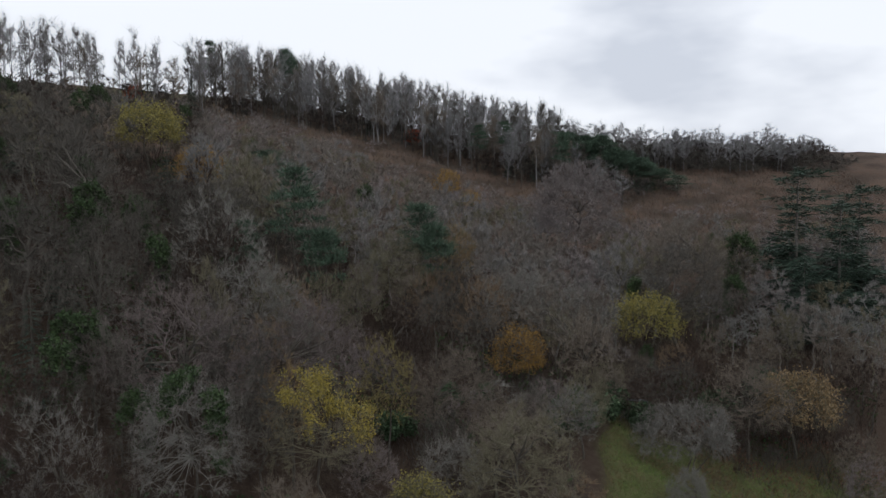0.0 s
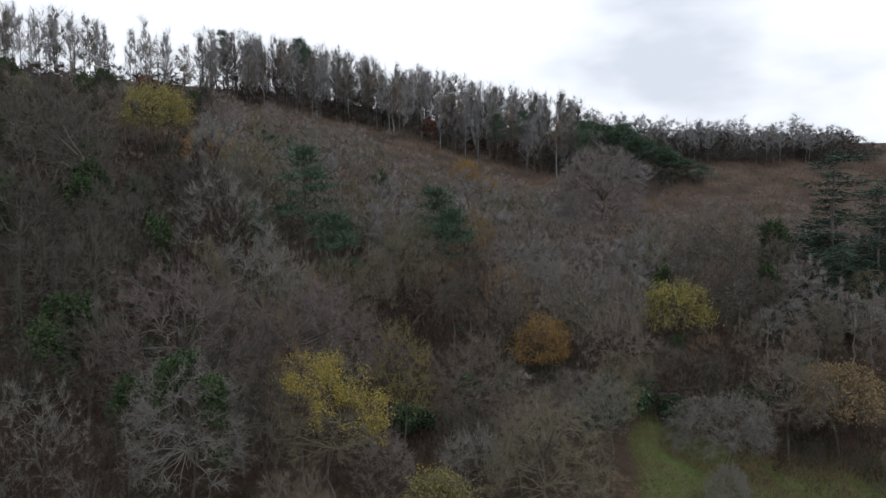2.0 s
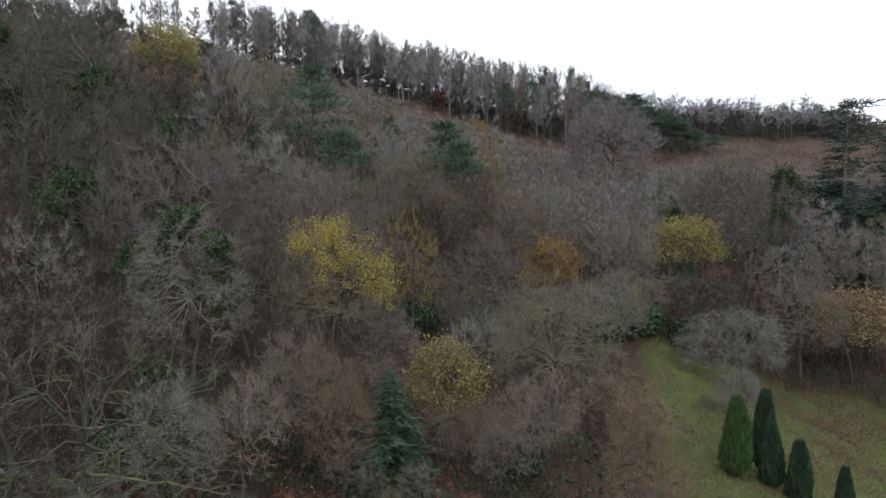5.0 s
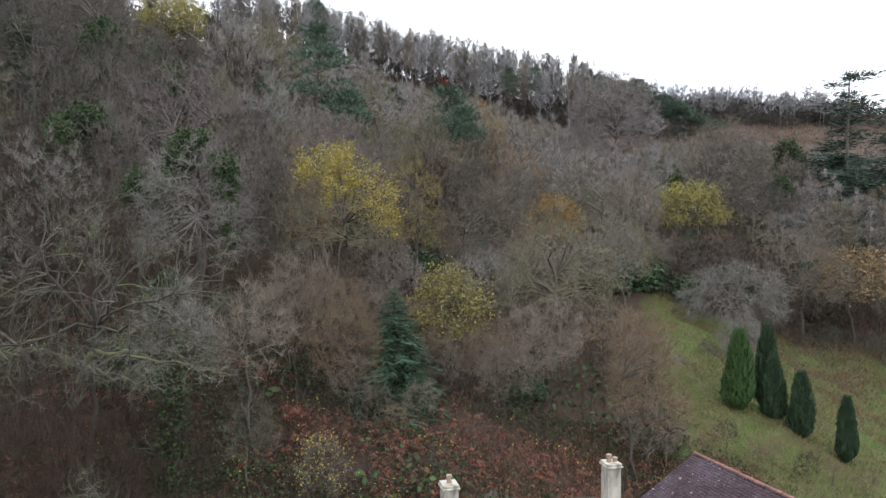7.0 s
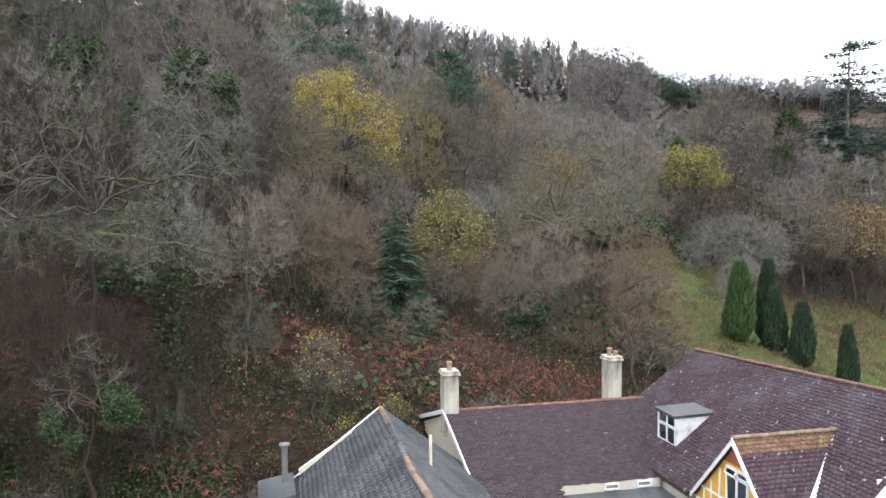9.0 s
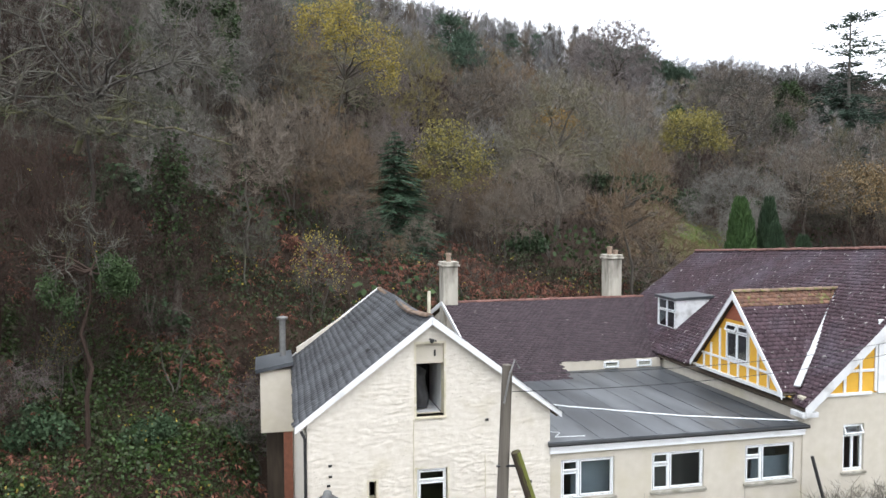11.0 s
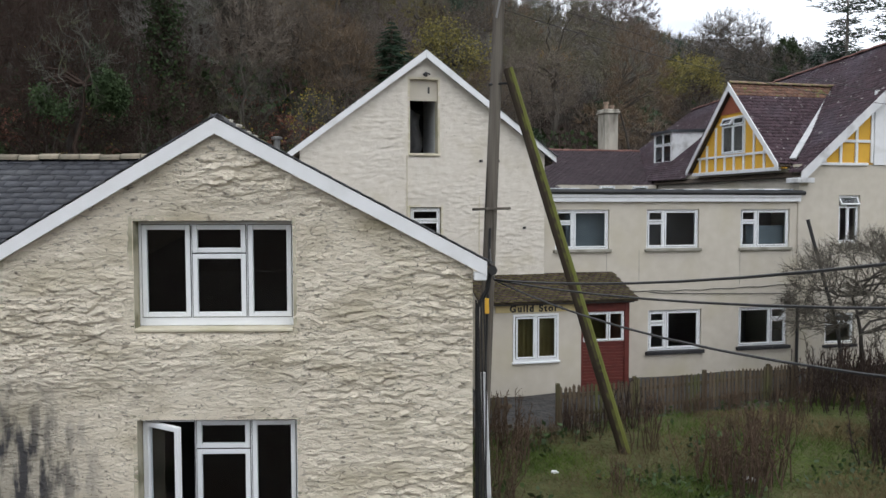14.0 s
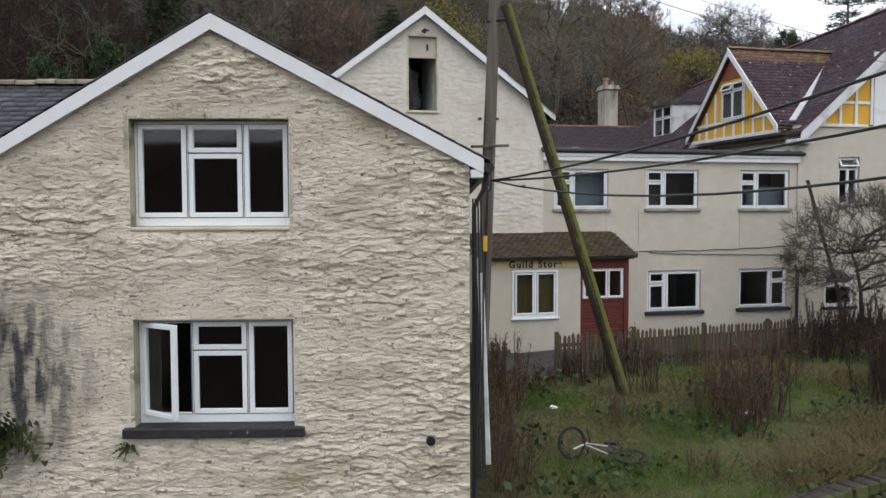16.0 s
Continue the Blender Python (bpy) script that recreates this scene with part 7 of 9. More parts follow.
M_LEAF_OLIVE = surface("olive_yellow_leaves", (0.29, 0.25, 0.07), (0.20, 0.18, 0.058), 1.0, 0.7, 0.0, vary=0.25, island=True, through_light=0.3)
M_LEAF_RED = surface("red_leaves", (0.27, 0.055, 0.022), (0.20, 0.05, 0.025), 1.0, 0.7, 0.0, vary=0.25, island=True, through_light=0.2)
M_IVY = surface("ivy_leaves", (0.026, 0.048, 0.017), (0.042, 0.068, 0.023), 1.0, 0.8, 0.0, vary=0.3, island=True)
M_IVY_BRIGHT = surface("bright_ivy_leaves", (0.034, 0.075, 0.026), (0.055, 0.10, 0.036), 1.0, 0.6, 0.0, vary=0.3, island=True)
M_LAUREL = surface("laurel_leaves", (0.032, 0.062, 0.028), (0.048, 0.078, 0.036), 1.0, 0.75, 0.0, vary=0.3, island=True)
M_PINE = surface("pine_needles", (0.040, 0.070, 0.046), (0.062, 0.098, 0.062), 1.0, 0.7, 0.0, vary=0.25, island=True)
M_FIR = surface("fir_needles", (0.0232, 0.0431, 0.0298), (0.0348, 0.0563, 0.0381), 1.0, 0.7, 0.0, vary=0.25, island=True)
M_SPRUCE = surface("spruce_needles", (0.026, 0.056, 0.031), (0.040, 0.075, 0.042), 1.0, 0.7, 0.0, vary=0.25, island=True)
M_CYPRESS = surface("cypress_sprays", (0.040, 0.082, 0.026), (0.058, 0.105, 0.034), 1.0, 0.7, 0.0, vary=0.25, island=True)
M_CYPRESS_DARK = surface("dark_cypress_sprays", (0.026, 0.050, 0.026), (0.036, 0.062, 0.030), 1.0, 0.7, 0.0, vary=0.25, island=True)


def broadleaf(name, label, seed, h, r, twigs, leaves=None, **more):
    trunk, crown, tips, rng = tree_meshes(name, seed, h, r, **more)
    parts = [("trunk", trunk, M_BARK), ("crown", crown, twigs)]
    for pname, mat, n, size, keep in leaves or ():
        parts.append((pname, leaf_mesh(name + "_" + pname, tips, n, size, rng, 0.18, keep), mat))
    return Plant(name, label, "tree", parts)


BARE = [broadleaf("bare_tree", "leafless brown broadleaved tree with fine twigs on the slope", 10 + i, 13.0, 3.7 + 0.4 * (i % 3), M_TW_BROWN, clear=0.06 + 0.05 * (i % 3), counts=(8, 34, 130, 1700), twig=(1.1, 0.05), trunk_r=0.15, bends=2, thick=1.4, rise=0.85) for i in range(6)]
FINE = [broadleaf("bare_tree", "leafless thicket tree with many fine upright twigs", 20 + i, 8.5, 3.4, M_TW_BROWN, clear=0.03, counts=(10, 50, 260, 2700), twig=(0.85, 0.022), trunk_r=0.10, stems=3, rise=0.7) for i in range(4)]
TALL = [broadleaf("bare_tree", "tall leafless tree with a dense head of fine grey twigs", 40 + i, 15.0, 3.9 + 0.4 * (i % 2), M_TW_GREY, clear=0.12, counts=(9, 50, 230, 3300), twig=(0.95, 0.031), trunk_r=0.17, bends=2, thick=1.1, rise=0.8) for i in range(4)]
THIN = [broadleaf("bare_tree", "slender leafless tree with a narrow upright crown", 30 + i, 9.5, 2.4, M_TW_GREY, clear=0.12, counts=(6, 26, 110, 1400), twig=(0.9, 0.036), trunk_r=0.09, bends=2, rise=0.9) for i in range(4)]
SCRUB = [broadleaf("bare_shrub", "low leafless thicket shrub of the slope", 50 + i, 4.0, 2.8, M_TW_BROWN, clear=0.0, counts=(5, 8, 16, 420), twig=(1.0, 0.06), trunk_r=0.05, stems=2, bends=2, thick=1.5) for i in range(4)]
RIDGE = [Plant("ridge_tree", "tall straight bare tree standing in the skyline belt", "tree", list(zip(("trunk", "crown"), pole_tree_meshes(70 + i, 15.0, 1.9 + 0.3 * (i % 3), 0.2 + 0.06 * (i % 3)), (M_TW_RIDGE, M_TW_RIDGE)))) for i in range(6)]
LARGE = [broadleaf("bare_tree", "large leafless spreading tree with pale lichened twigs", 90 + i, 13.0, 5.6, M_TW_GREY, clear=0.05, counts=(10, 80, 560, 7800), twig=(0.8, 0.026), trunk_r=0.22) for i in range(3)]
AFAR = [broadleaf("bare_tree", "leafless tree with an even crown of twigs high on the slope", 60 + i, 12.0, 3.9, M_TW_GREY, clear=0.06, counts=(7, 18, 40, 1100), twig=(1.25, 0.085), trunk_r=0.15, bends=2, thick=2.0, rise=0.75) for i in range(4)]
DOME = broadleaf("dome_tree", "broad dome-shaped bare tree with a close mass of purplish twigs", 95, 22.0, 9.2, M_TW_MAUVE, clear=0.08, counts=(16, 130, 900, 15000), twig=(1.25, 0.06), trunk_r=0.34, bends=2)
IVIED = broadleaf("ivy_clad_tree", "bare tree with its trunk wrapped in dark green ivy", 120, 11.0, 2.6, M_TW_DIM, [("ivy", M_IVY, 2600, 0.17, lambda p: (np.hypot(p[:, 0] - 0.7 * np.sin(p[:, 2]), p[:, 1]) < 0.9) | (np.hypot(p[:, 0] + 1.1, p[:, 1] - 0.6) < 0.6))], clear=0.15, counts=(6, 40, 150, 1500), twig=(0.9, 0.03), trunk_r=0.16, bends=2)
PINES = [Plant("pine_tree", "Scots pine with a bare stem and tufted blue-green crown", "pine tree", list(zip(("trunk", "needle_crown"), pine_meshes(140 + i, 12.0, 3.0 + 0.4 * i, 30, 110, 0.5, 0.22), (M_BARK, M_PINE)))) for i in range(3)]
FIRS = [Plant("fir_tree", "tall dark conifer with drooping layered boughs", "conifer", list(zip(("trunk", "foliage"), fir_meshes(150 + i, 12.0, 2.6, 17, 6, sprays=11, width=0.13), (M_BARK, M_FIR)))) for i in range(2)]

placed = []


# trees that stand out: place, half width, foot of what shows, and the height from which it shows
LANDMARKS = [(-3.0, 49.5, 4.2, 19.5, 20), (5.2, 49.4, 2.8, 13.0, 17), (1.3, 44.7, 1.8, 11.5, 17), (-12.8, 46.4, 3.0, 19.0, 20), (18.7, 85.2, 2.8, 18.5, 28), (39.7, 100.0, 4.4, 19.0, 17), (46.0, 103.6, 3.4, 22.0, 17), (-9.3, 87.2, 2.6, 33.0, 30), (6.8, 104.0, 2.2, 33.0, 30), (13.9, 54.0, 4.0, 11.5, 20), (37.0, 75.0, 6.0, 11.0, 20), (16.5, 39.6, 2.0, 5.0, 17), (-35.0, 116.0, 4.0, 45.0, 35), (36.0, 133.6, 7.0, 34.0, 17), (52.3, 119.0, 3.0, 24.0, 17), (60.0, 113.0, 3.0, 22.0, 17), (12.0, 80.0, 4.0, 18.0, 28)]


def roof_over(x, y):
    """How high a tree may grow at x, y and still leave the sight lines to the standing-out trees open."""
    k, most = (x - 3.3) / (y + 9), 99.0
    for a, b, w, foot, eye in LANDMARKS:
        if y < b and abs(k - (a - 3.3) / (b + 9)) < (w + 1.8) / (b + 9):
            most = min(most, eye + (foot - eye) * (y + 9) / (b + 9))
    return most - ground_height(x, y)


def canopy(x, y):
    """The usual height of the wood."""
    if x < -14:
        return 14.5 - 0.15 * max(0, y - 96)
    if y < 76:
        return 13.8 if x < -1 else 9.5
    return 12.4 - 0.2 * max(0, y - 128)


def free(x, y, gap):
    return all((x - a) ** 2 + (y - b) ** 2 > (gap * g) ** 2 for a, b, g in placed)


def stand(kind, x, y, height=None, own=None, width=None, **more):
    """Sets one tree of a kind of own height at x, y, scaled to a height."""
    k = height / own if height else 1.0
    placed.append((x, y, 1.0))
    return kind.set(x, y, width or k, random.uniform(0, math.tau), k, **more)


random.seed(11)
# trees that stand out
yellow_big = broadleaf("yellow_tree", "half-bare tree with bright yellow autumn leaves in clumps", 200, 16.0, 4.6, M_TW_OLIVE, [("leaves", M_LEAF_YELLOW, 6500, 0.105, lambda p: (np.abs(p[:, 2] - 13.6 + 0.62 * p[:, 0]) < 2.0 + 0.7 * np.sin(p[:, 0] * 2.1 + p[:, 1])) & (np.sin(p[:, 0] * 1.9 + 1.0) + np.sin(p[:, 2] * 1.7 + p[:, 1]) > -0.9))], clear=0.24, counts=(9, 70, 420, 3600), twig=(0.8, 0.024), trunk_r=0.17)
yellow_big.set(-3.0, 49.5, 1.0, 0.0)
placed.append((-3.0, 49.5, 1.3))
willow = broadleaf("willow_tree", "yellow-green weeping willow with fine hanging shoots", 201, 8.6, 2.8, M_TW_OLIVE, [("leaves", M_LEAF_OLIVE, 5200, 0.11, None)], clear=0.1, counts=(8, 60, 320, 3600), twig=(0.9, 0.024), weep=0.5, trunk_r=0.14)
willow.set(5.0, 49.6, 1.2, 0.3, 1.08)
placed.append((5.2, 49.4, 1.0))
for x, y, hh in ((-5.5, 44.0, 8.5), (-3.0, 45.6, 8.2), (-0.6, 46.4, 7.6), (-1.6, 43.0, 7.6), (-4.6, 46.5, 9.0), (4.0, 46.4, 5.0), (6.4, 46.4, 5.2), (7.8, 47.2, 6.2), (2.9, 47.4, 6.4), (8.6, 44.6, 6.0), (10.2, 46.6, 7.6), (12.4, 48.0, 8.0), (0.2, 42.0, 3.0), (2.8, 42.4, 3.4), (-1.4, 42.0, 4.6), (1.4, 41.0, 2.4)):
    stand(FINE[int(x + y) % 4], x, y, hh, 8.5, mats={"crown": M_TW_RED if int(y) % 2 else M_TW_BROWN})
sallow = broadleaf("sallow_tree", "rounded tree with olive-yellow leaves and dense twigs", 202, 9.0, 4.0, M_TW_OLIVE, [("leaves", M_LEAF_OLIVE, 6000, 0.13, lambda p: p[:, 2] > 4.2)], clear=0.08, counts=(8, 60, 320, 2600), trunk_r=0.15)
ochre = broadleaf("ochre_tree", "rounded tree holding dense ochre-orange leaves", 203, 8.0, 3.6, M_TW_BROWN, [("leaves", M_LEAF_OCHRE, 6000, 0.13, lambda p: p[:, 2] > 2.6)], clear=0.08, counts=(8, 50, 300, 2200), trunk_r=0.14)
for kind, x, y, hh, own in ((sallow, 39.7, 100.0, 12.0, 9.0), (ochre, 18.7, 85.2, 8.0, 8.0), (sallow, -35.0, 116.0, 12.5, 9.0), (ochre, -26.5, 112.0, 8.5, 8.0), (ochre, 15.0, 163.0, 7.0, 8.0), (ochre, 20.0, 160.0, 5.0, 8.0)):
    stand(kind, x, y, hh, own)
stand(sallow, 54.2, 84.0, 12.0, 9.0, mats={"leaves": M_TW_OCHRE}, label="rounded tree holding dull olive-brown leaves")
red_tree = broadleaf("red_tree", "small tree with bright orange-red leaves below the belt", 204, 5.0, 2.6, M_TW_BROWN, [("leaves", M_LEAF_RED, 1500, 0.3, None)], clear=0.1, counts=(6, 30, 100, 500), trunk_r=0.1)
stand(red_tree, 8.9, 214.0)
stand(red_tree, -62.0, 196.0)
stand(red_tree, -1.7, 29.0, 2.6, 5.0, label="small red-leaved shrub on the bank behind the roofs")
for x, y, top, k in ((-9.3, 87.2, 43.2, 0), (-14.5, 84.0, 37.0, 1), (-5.0, 86.0, 35.5, 2), (6.8, 104.0, 38.0, 1), (9.5, 101.0, 35.0, 2), (-45.0, 88.0, 40.0, 0), (-52.0, 95.0, 45.0, 1), (-18.0, 126.0, 47.0, 2)):
    stand(PINES[k], x, y, top - ground_height(x, y), 12.0, width=1.05 if top > 37.5 else 0.7)
spruce = Plant("spruce_tree", "young green spruce standing among bare trees", "spruce tree", list(zip(("trunk", "foliage"), fir_meshes(160, 8.2, 2.5, 26, 10, 0.06, 0.3, 30, width=0.10), (M_BARK, M_SPRUCE))))
stand(spruce, 1.3, 44.7, 8.2, 8.2, 1.35)
cedar = Plant("cedar_tree", "very tall dark conifer with ragged layered pads of needles", "conifer", list(zip(("trunk", "foliage"), layered_meshes(161, 27.2, 5.6, 60, 0.06, 3, 54, 0.50), (M_MAST, M_FIR))))
cedar.set(72.7, 121.0, 1.0, 3.6)
cedar.set(78.8, 118.0, 0.84, 2.1)
cedar.set(85.0, 123.0, 0.9, 4.0)
cedar.set(69.5, 112.0, 0.55, 5.0)
placed += [(72.7, 121.0, 1.6), (78.8, 118.0, 1.4), (69.5, 112.0, 1.0)]
ivy_giant = broadleaf("ivy_clad_tree", "large spreading grey tree with ivy hanging thickly on its stems", 121, 16.0, 5.2, M_TW_GREY, [("ivy", M_IVY, 8000, 0.16, lambda p: (p[:, 2] < 14.6) & ((np.hypot(p[:, 0] + 0.2 - 0.5 * np.sin(p[:, 2] * 0.9), p[:, 1] * 0.6) < 0.95) | ((np.hypot(p[:, 0] - 2.2, p[:, 1] * 0.6) < 0.8) & (p[:, 2] < 13.0) & (p[:, 2] > 7.0))))], clear=0.12, counts=(10, 90, 560, 6500), twig=(0.9, 0.026), trunk_r=0.2, weep=0.12)
ivy_giant.set(-12.6, 46.6, 1.0, 0.0)
placed.append((-12.6, 46.6, 1.2))
for x, y, top in ((-26.0, 59.0, 31.0), (58.0, 111.4, 26.5), (63.5, 121.0, 33.0), (-21.0, 71.0, 37.0), (-17.5, 50.0, 26.0), (-40.0, 62.0, 33.0), (-36.0, 50.0, 29.0)):
    stand(IVIED, x, y, top - ground_height(x, y), 11.0)
birch = broadleaf("birch_tree", "slender upright bare tree with fine russet twigs", 96, 12.0, 2.7, M_TW_RED, clear=0.16, counts=(14, 70, 420, 4200), twig=(0.75, 0.020), trunk_r=0.11, bends=3, rise=0.9)
stand(TALL[0], 12.0, 105.0, 15.0, 15.0, mats={"crown": M_TW_OCHRE})
stand(TALL[2], -6.0, 57.0, 12.0, 15.0, mats={"crown": M_TW_OCHRE})
stand(TALL[1], 2.3, 62.5, 13.5, 15.0, width=0.7, mats={"crown": M_TW_GOLD})
birch.set(16.5, 39.8, 1.0, 0.4)
placed.append((16.5, 39.8, 0.8))
thorn = broadleaf("thorn_tree", "low wide dome of grey arching twigs at the meadow edge", 97, 6.4, 5.2, M_TW_GREY, clear=0.0, counts=(14, 70, 380, 6000), twig=(1.0, 0.032), trunk_r=0.12, stems=3, weep=0.2, bends=2)
thorn.set(37.0, 75.0, 1.15, 0.7, 1.35)
thorn.set(33.2, 64.5, 0.5, 2.0, 0.85)
placed += [(37.0, 75.0, 1.3), (33.2, 64.5, 0.8)]
for i, (x, y, hh) in enumerate(((44.5, 81.0, 6.5), (48.0, 84.0, 7.0), (51.5, 86.5, 7.5), (55.0, 85.5, 6.5), (58.5, 88.0, 7.0), (62.0, 88.0, 6.5), (46.5, 87.5, 8.0), (53.0, 91.0, 8.5), (41.5, 80.0, 5.0), (60.0, 83.0, 5.0), (49.5, 80.5, 3.6), (55.5, 81.0, 3.2), (44.0, 77.0, 3.0), (21.0, 46.0, 2.8), (22.6, 44.0, 2.6), (24.2, 45.4, 2.4), (25.6, 43.6, 2.6), (27.2, 44.8, 2.2), (29.0, 43.4, 2.4), (31.0, 44.0, 2.0), (33.2, 43.4, 2.4), (20.0, 49.0, 3.0), (28.8, 62.0, 2.4), (30.6, 60.5, 2.0))):
    stand(FINE[i % 4], x, y, hh, 8.5, mats={"crown": M_TW_SHADE if i % 3 == 0 else M_TW_RED if y < 50 else M_TW_DIM})
DOME.set(36.0, 133.6, 1.02, 0.6)
placed.append((36.0, 133.6, 2.0))
for x, y, hh, k, tint in ((13.9, 54.0, 13.4, 0, M_TW_OLIVE), (52.3, 119.0, 19.0, 2, M_TW_BROWN), (46.0, 103.6, 18.7, 0, M_TW_DIM), (9.2, 66.0, 12.5, 2, M_TW_BROWN), (-11.0, 68.5, 15.0, 0, M_TW_GREY), (47.0, 82.0, 13.0, 1, M_TW_BROWN), (30.0, 98.0, 13.0, 2, M_TW_GREY), (-33.0, 66.0, 15.0, 1, M_TW_DIM), (19.5, 96.0, 13.5, 0, M_TW_GREY), (-5.0, 63.5, 15.5, 2, M_TW_PURPLE), (-14.8, 56.0, 16.5, 1, M_TW_PURPLE), (3.0, 98.0, 12.5, 1, M_TW_OLIVE)):
    stand(LARGE[k], x, y, hh, 13.0, width=max(hh / 13.0, 0.85) , mats={"crown": tint})

# dark evergreens that close the left side of the slope
for x, y, top, k in ((-24.0, 52.0, 30.0, 0), (-28.0, 57.0, 33.0, 1), (-33.0, 60.0, 34.0, 0), (-31.0, 70.0, 37.0, 1), (-38.0, 74.0, 41.0, 0), (-42.0, 80.0, 43.0, 1), (-27.0, 82.0, 41.0, 0), (-47.0, 70.0, 42.0, 1), (-36.0, 92.0, 46.0, 0), (-50.0, 104.0, 55.0, 1), (-20.0, 62.0, 32.0, 1), (-45.0, 115.0, 57.0, 0), (-29.0, 104.0, 48.0, 1), (-55.0, 84.0, 47.0, 0)):
    if k:
        stand(FIRS[len(placed) % 2], x, y, top - ground_height(x, y), 12.0, width=1.0)
    else:
        stand(IVIED, x, y, top - ground_height(x, y), 11.0)

for i in range(16):
    stand(SCRUB[i % 4], random.uniform(17.5, 21.5), random.uniform(41, 60), random.uniform(2.2, 4.2), 4.0, mats={"crown": M_TW_RED if i % 3 else M_TW_BROWN})

FAR = {}


def far(kind, x, y, height, own, width, material):
    """A far tree or shrub that joins one large mesh of its material."""
    k = height / own
    placed.append((x, y, 1.0))
    a = random.uniform(0, math.tau)
    c, s = math.cos(a) * width, math.sin(a) * width
    turn = np.array([(c, -s, 0), (s, c, 0), (0, 0, k)])
    soup = FAR.setdefault(material.name, (Soup(), material))[0]
    for v, f in kind.arrays():
        soup.add(v @ turn.T + (x, y, ground_height(x, y) - 0.1), f)


# the rest of the wood, thinning upward into bracken
TINTS = (M_TW_DIM, M_TW_SHADE, M_TW_DIM, M_TW_GREY, M_TW_BROWN, M_TW_BROWN, M_TW_OLIVE, M_TW_PURPLE, M_TW_RED, M_TW_OLIVE, M_TW_BROWN)
for i in range(5200):
    y = 36 + 175 * random.random() ** 1.25
    x = random.uniform(-0.54 * y - 9, 0.62 * y + 12)
    if y > 150 and random.random() < 0.6:
        continue
    if x > 18 + 0.26 * (y - 45) and x < 54 and 30 < y < 76 + 0.15 * (x - 30) + 6 * (x < 34):
        continue
    if 2 < x < 26 and y < 47 or -6 < x < 4 and y < 40:
        continue
    if not free(x, y, 4.1 if y < 130 else 4.8):
        continue
    most = roof_over(x, y)
    want = canopy(x, y) * random.uniform(0.78, 1.15)
    hh = min(want, most)
    tint = random.choice(TINTS)
    # Most trees on the left take darkened twigs: the wood's shade as colour.
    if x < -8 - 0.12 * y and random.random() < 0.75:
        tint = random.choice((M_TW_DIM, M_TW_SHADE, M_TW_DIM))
    if hh < 4.5:
        hh = max(2.0, hh)
        far(random.choice(SCRUB), x, y, hh, 4.0, hh / 4.0 * random.uniform(0.9, 1.4), random.choice((M_TW_RED, M_TW_BROWN, M_TW_PURPLE, M_TW_GREY) if y < 98 else (M_TW_FAWN, M_TW_MAUVE, M_TW_RED)))
        continue
    k = random.random()
    if k < (0.12 if x < -14 - 0.12 * y else 0.04):
        stand(IVIED, x, y, min(hh, 12), 11.0)
    elif k < 0.22 and y < 98:
        stand(random.choice(THIN), x, y, hh, 9.5, width=random.uniform(1.0, 1.3), mats={"crown": tint})
    elif hh < 8 and y < 98:
        stand(random.choice(FINE), x, y, hh, 8.5, mats={"crown": tint})
    else:
        if y > 98:
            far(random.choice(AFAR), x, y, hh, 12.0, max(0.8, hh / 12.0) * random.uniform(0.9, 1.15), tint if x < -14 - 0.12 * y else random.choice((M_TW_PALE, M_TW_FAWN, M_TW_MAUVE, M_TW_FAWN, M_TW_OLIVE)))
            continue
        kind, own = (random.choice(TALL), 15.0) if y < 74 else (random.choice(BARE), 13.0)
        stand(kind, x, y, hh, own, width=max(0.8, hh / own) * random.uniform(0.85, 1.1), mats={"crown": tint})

# the belt of trees along the skyline, several rows deep, with a thicket at its foot
def belt_y(x):
    return 196 + 42 * min(1, max(0, (x + 60) / 60)) - 22 * max(0, (x - 5) / 60)


for i in range(600):
    x = -112 + 172 * (i / 599) + random.uniform(-1.2, 1.2)
    deep = random.random()
    if x < -42 and random.random() < 0.74:
        continue
    y = belt_y(x) - 36 + (48 if x > -50 else 34) * deep
    hh = random.uniform(13.0, 16.5) - (2.5 if deep < 0.4 else 0) + (0.6 if x > -24 else 1.6 if x < -45 else 0.5)
    hh *= 1 - 0.42 * min(1, max(0, (x - 48) / 14))
    k = random.random()
    if k < (0.16 if x < -40 else 0.02):
        stand(PINES[i % 3], x, y, hh * 1.1, 12.0, width=0.75)
    elif k < (0.22 if x < -40 else 0.09 if x > -12 else 0.05):
        stand(FIRS[i % 2], x, y, hh, 12.0, width=0.6)
    elif deep > 0.42 and i % 8:
        far(RIDGE[i % 6], x, y, hh, 15.0, random.uniform(0.85, 1.25), random.choice((M_TW_RIDGE, M_TW_RIDGE, M_TW_DIM)))
    else:
        stand(RIDGE[i % 6], x, y, hh, 15.0, width=random.uniform(0.85, 1.25), mats={"crown": random.choice((M_TW_RIDGE, M_TW_RIDGE, M_TW_DIM, M_TW_BROWN)), "trunk": random.choice((M_TW_RIDGE, M_TW_DIM, M_TW_DARK))})
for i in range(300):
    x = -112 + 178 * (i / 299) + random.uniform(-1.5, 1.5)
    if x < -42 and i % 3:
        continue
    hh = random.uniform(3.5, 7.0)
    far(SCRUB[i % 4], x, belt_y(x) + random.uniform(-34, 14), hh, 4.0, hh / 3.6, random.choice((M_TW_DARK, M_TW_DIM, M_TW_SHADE)))
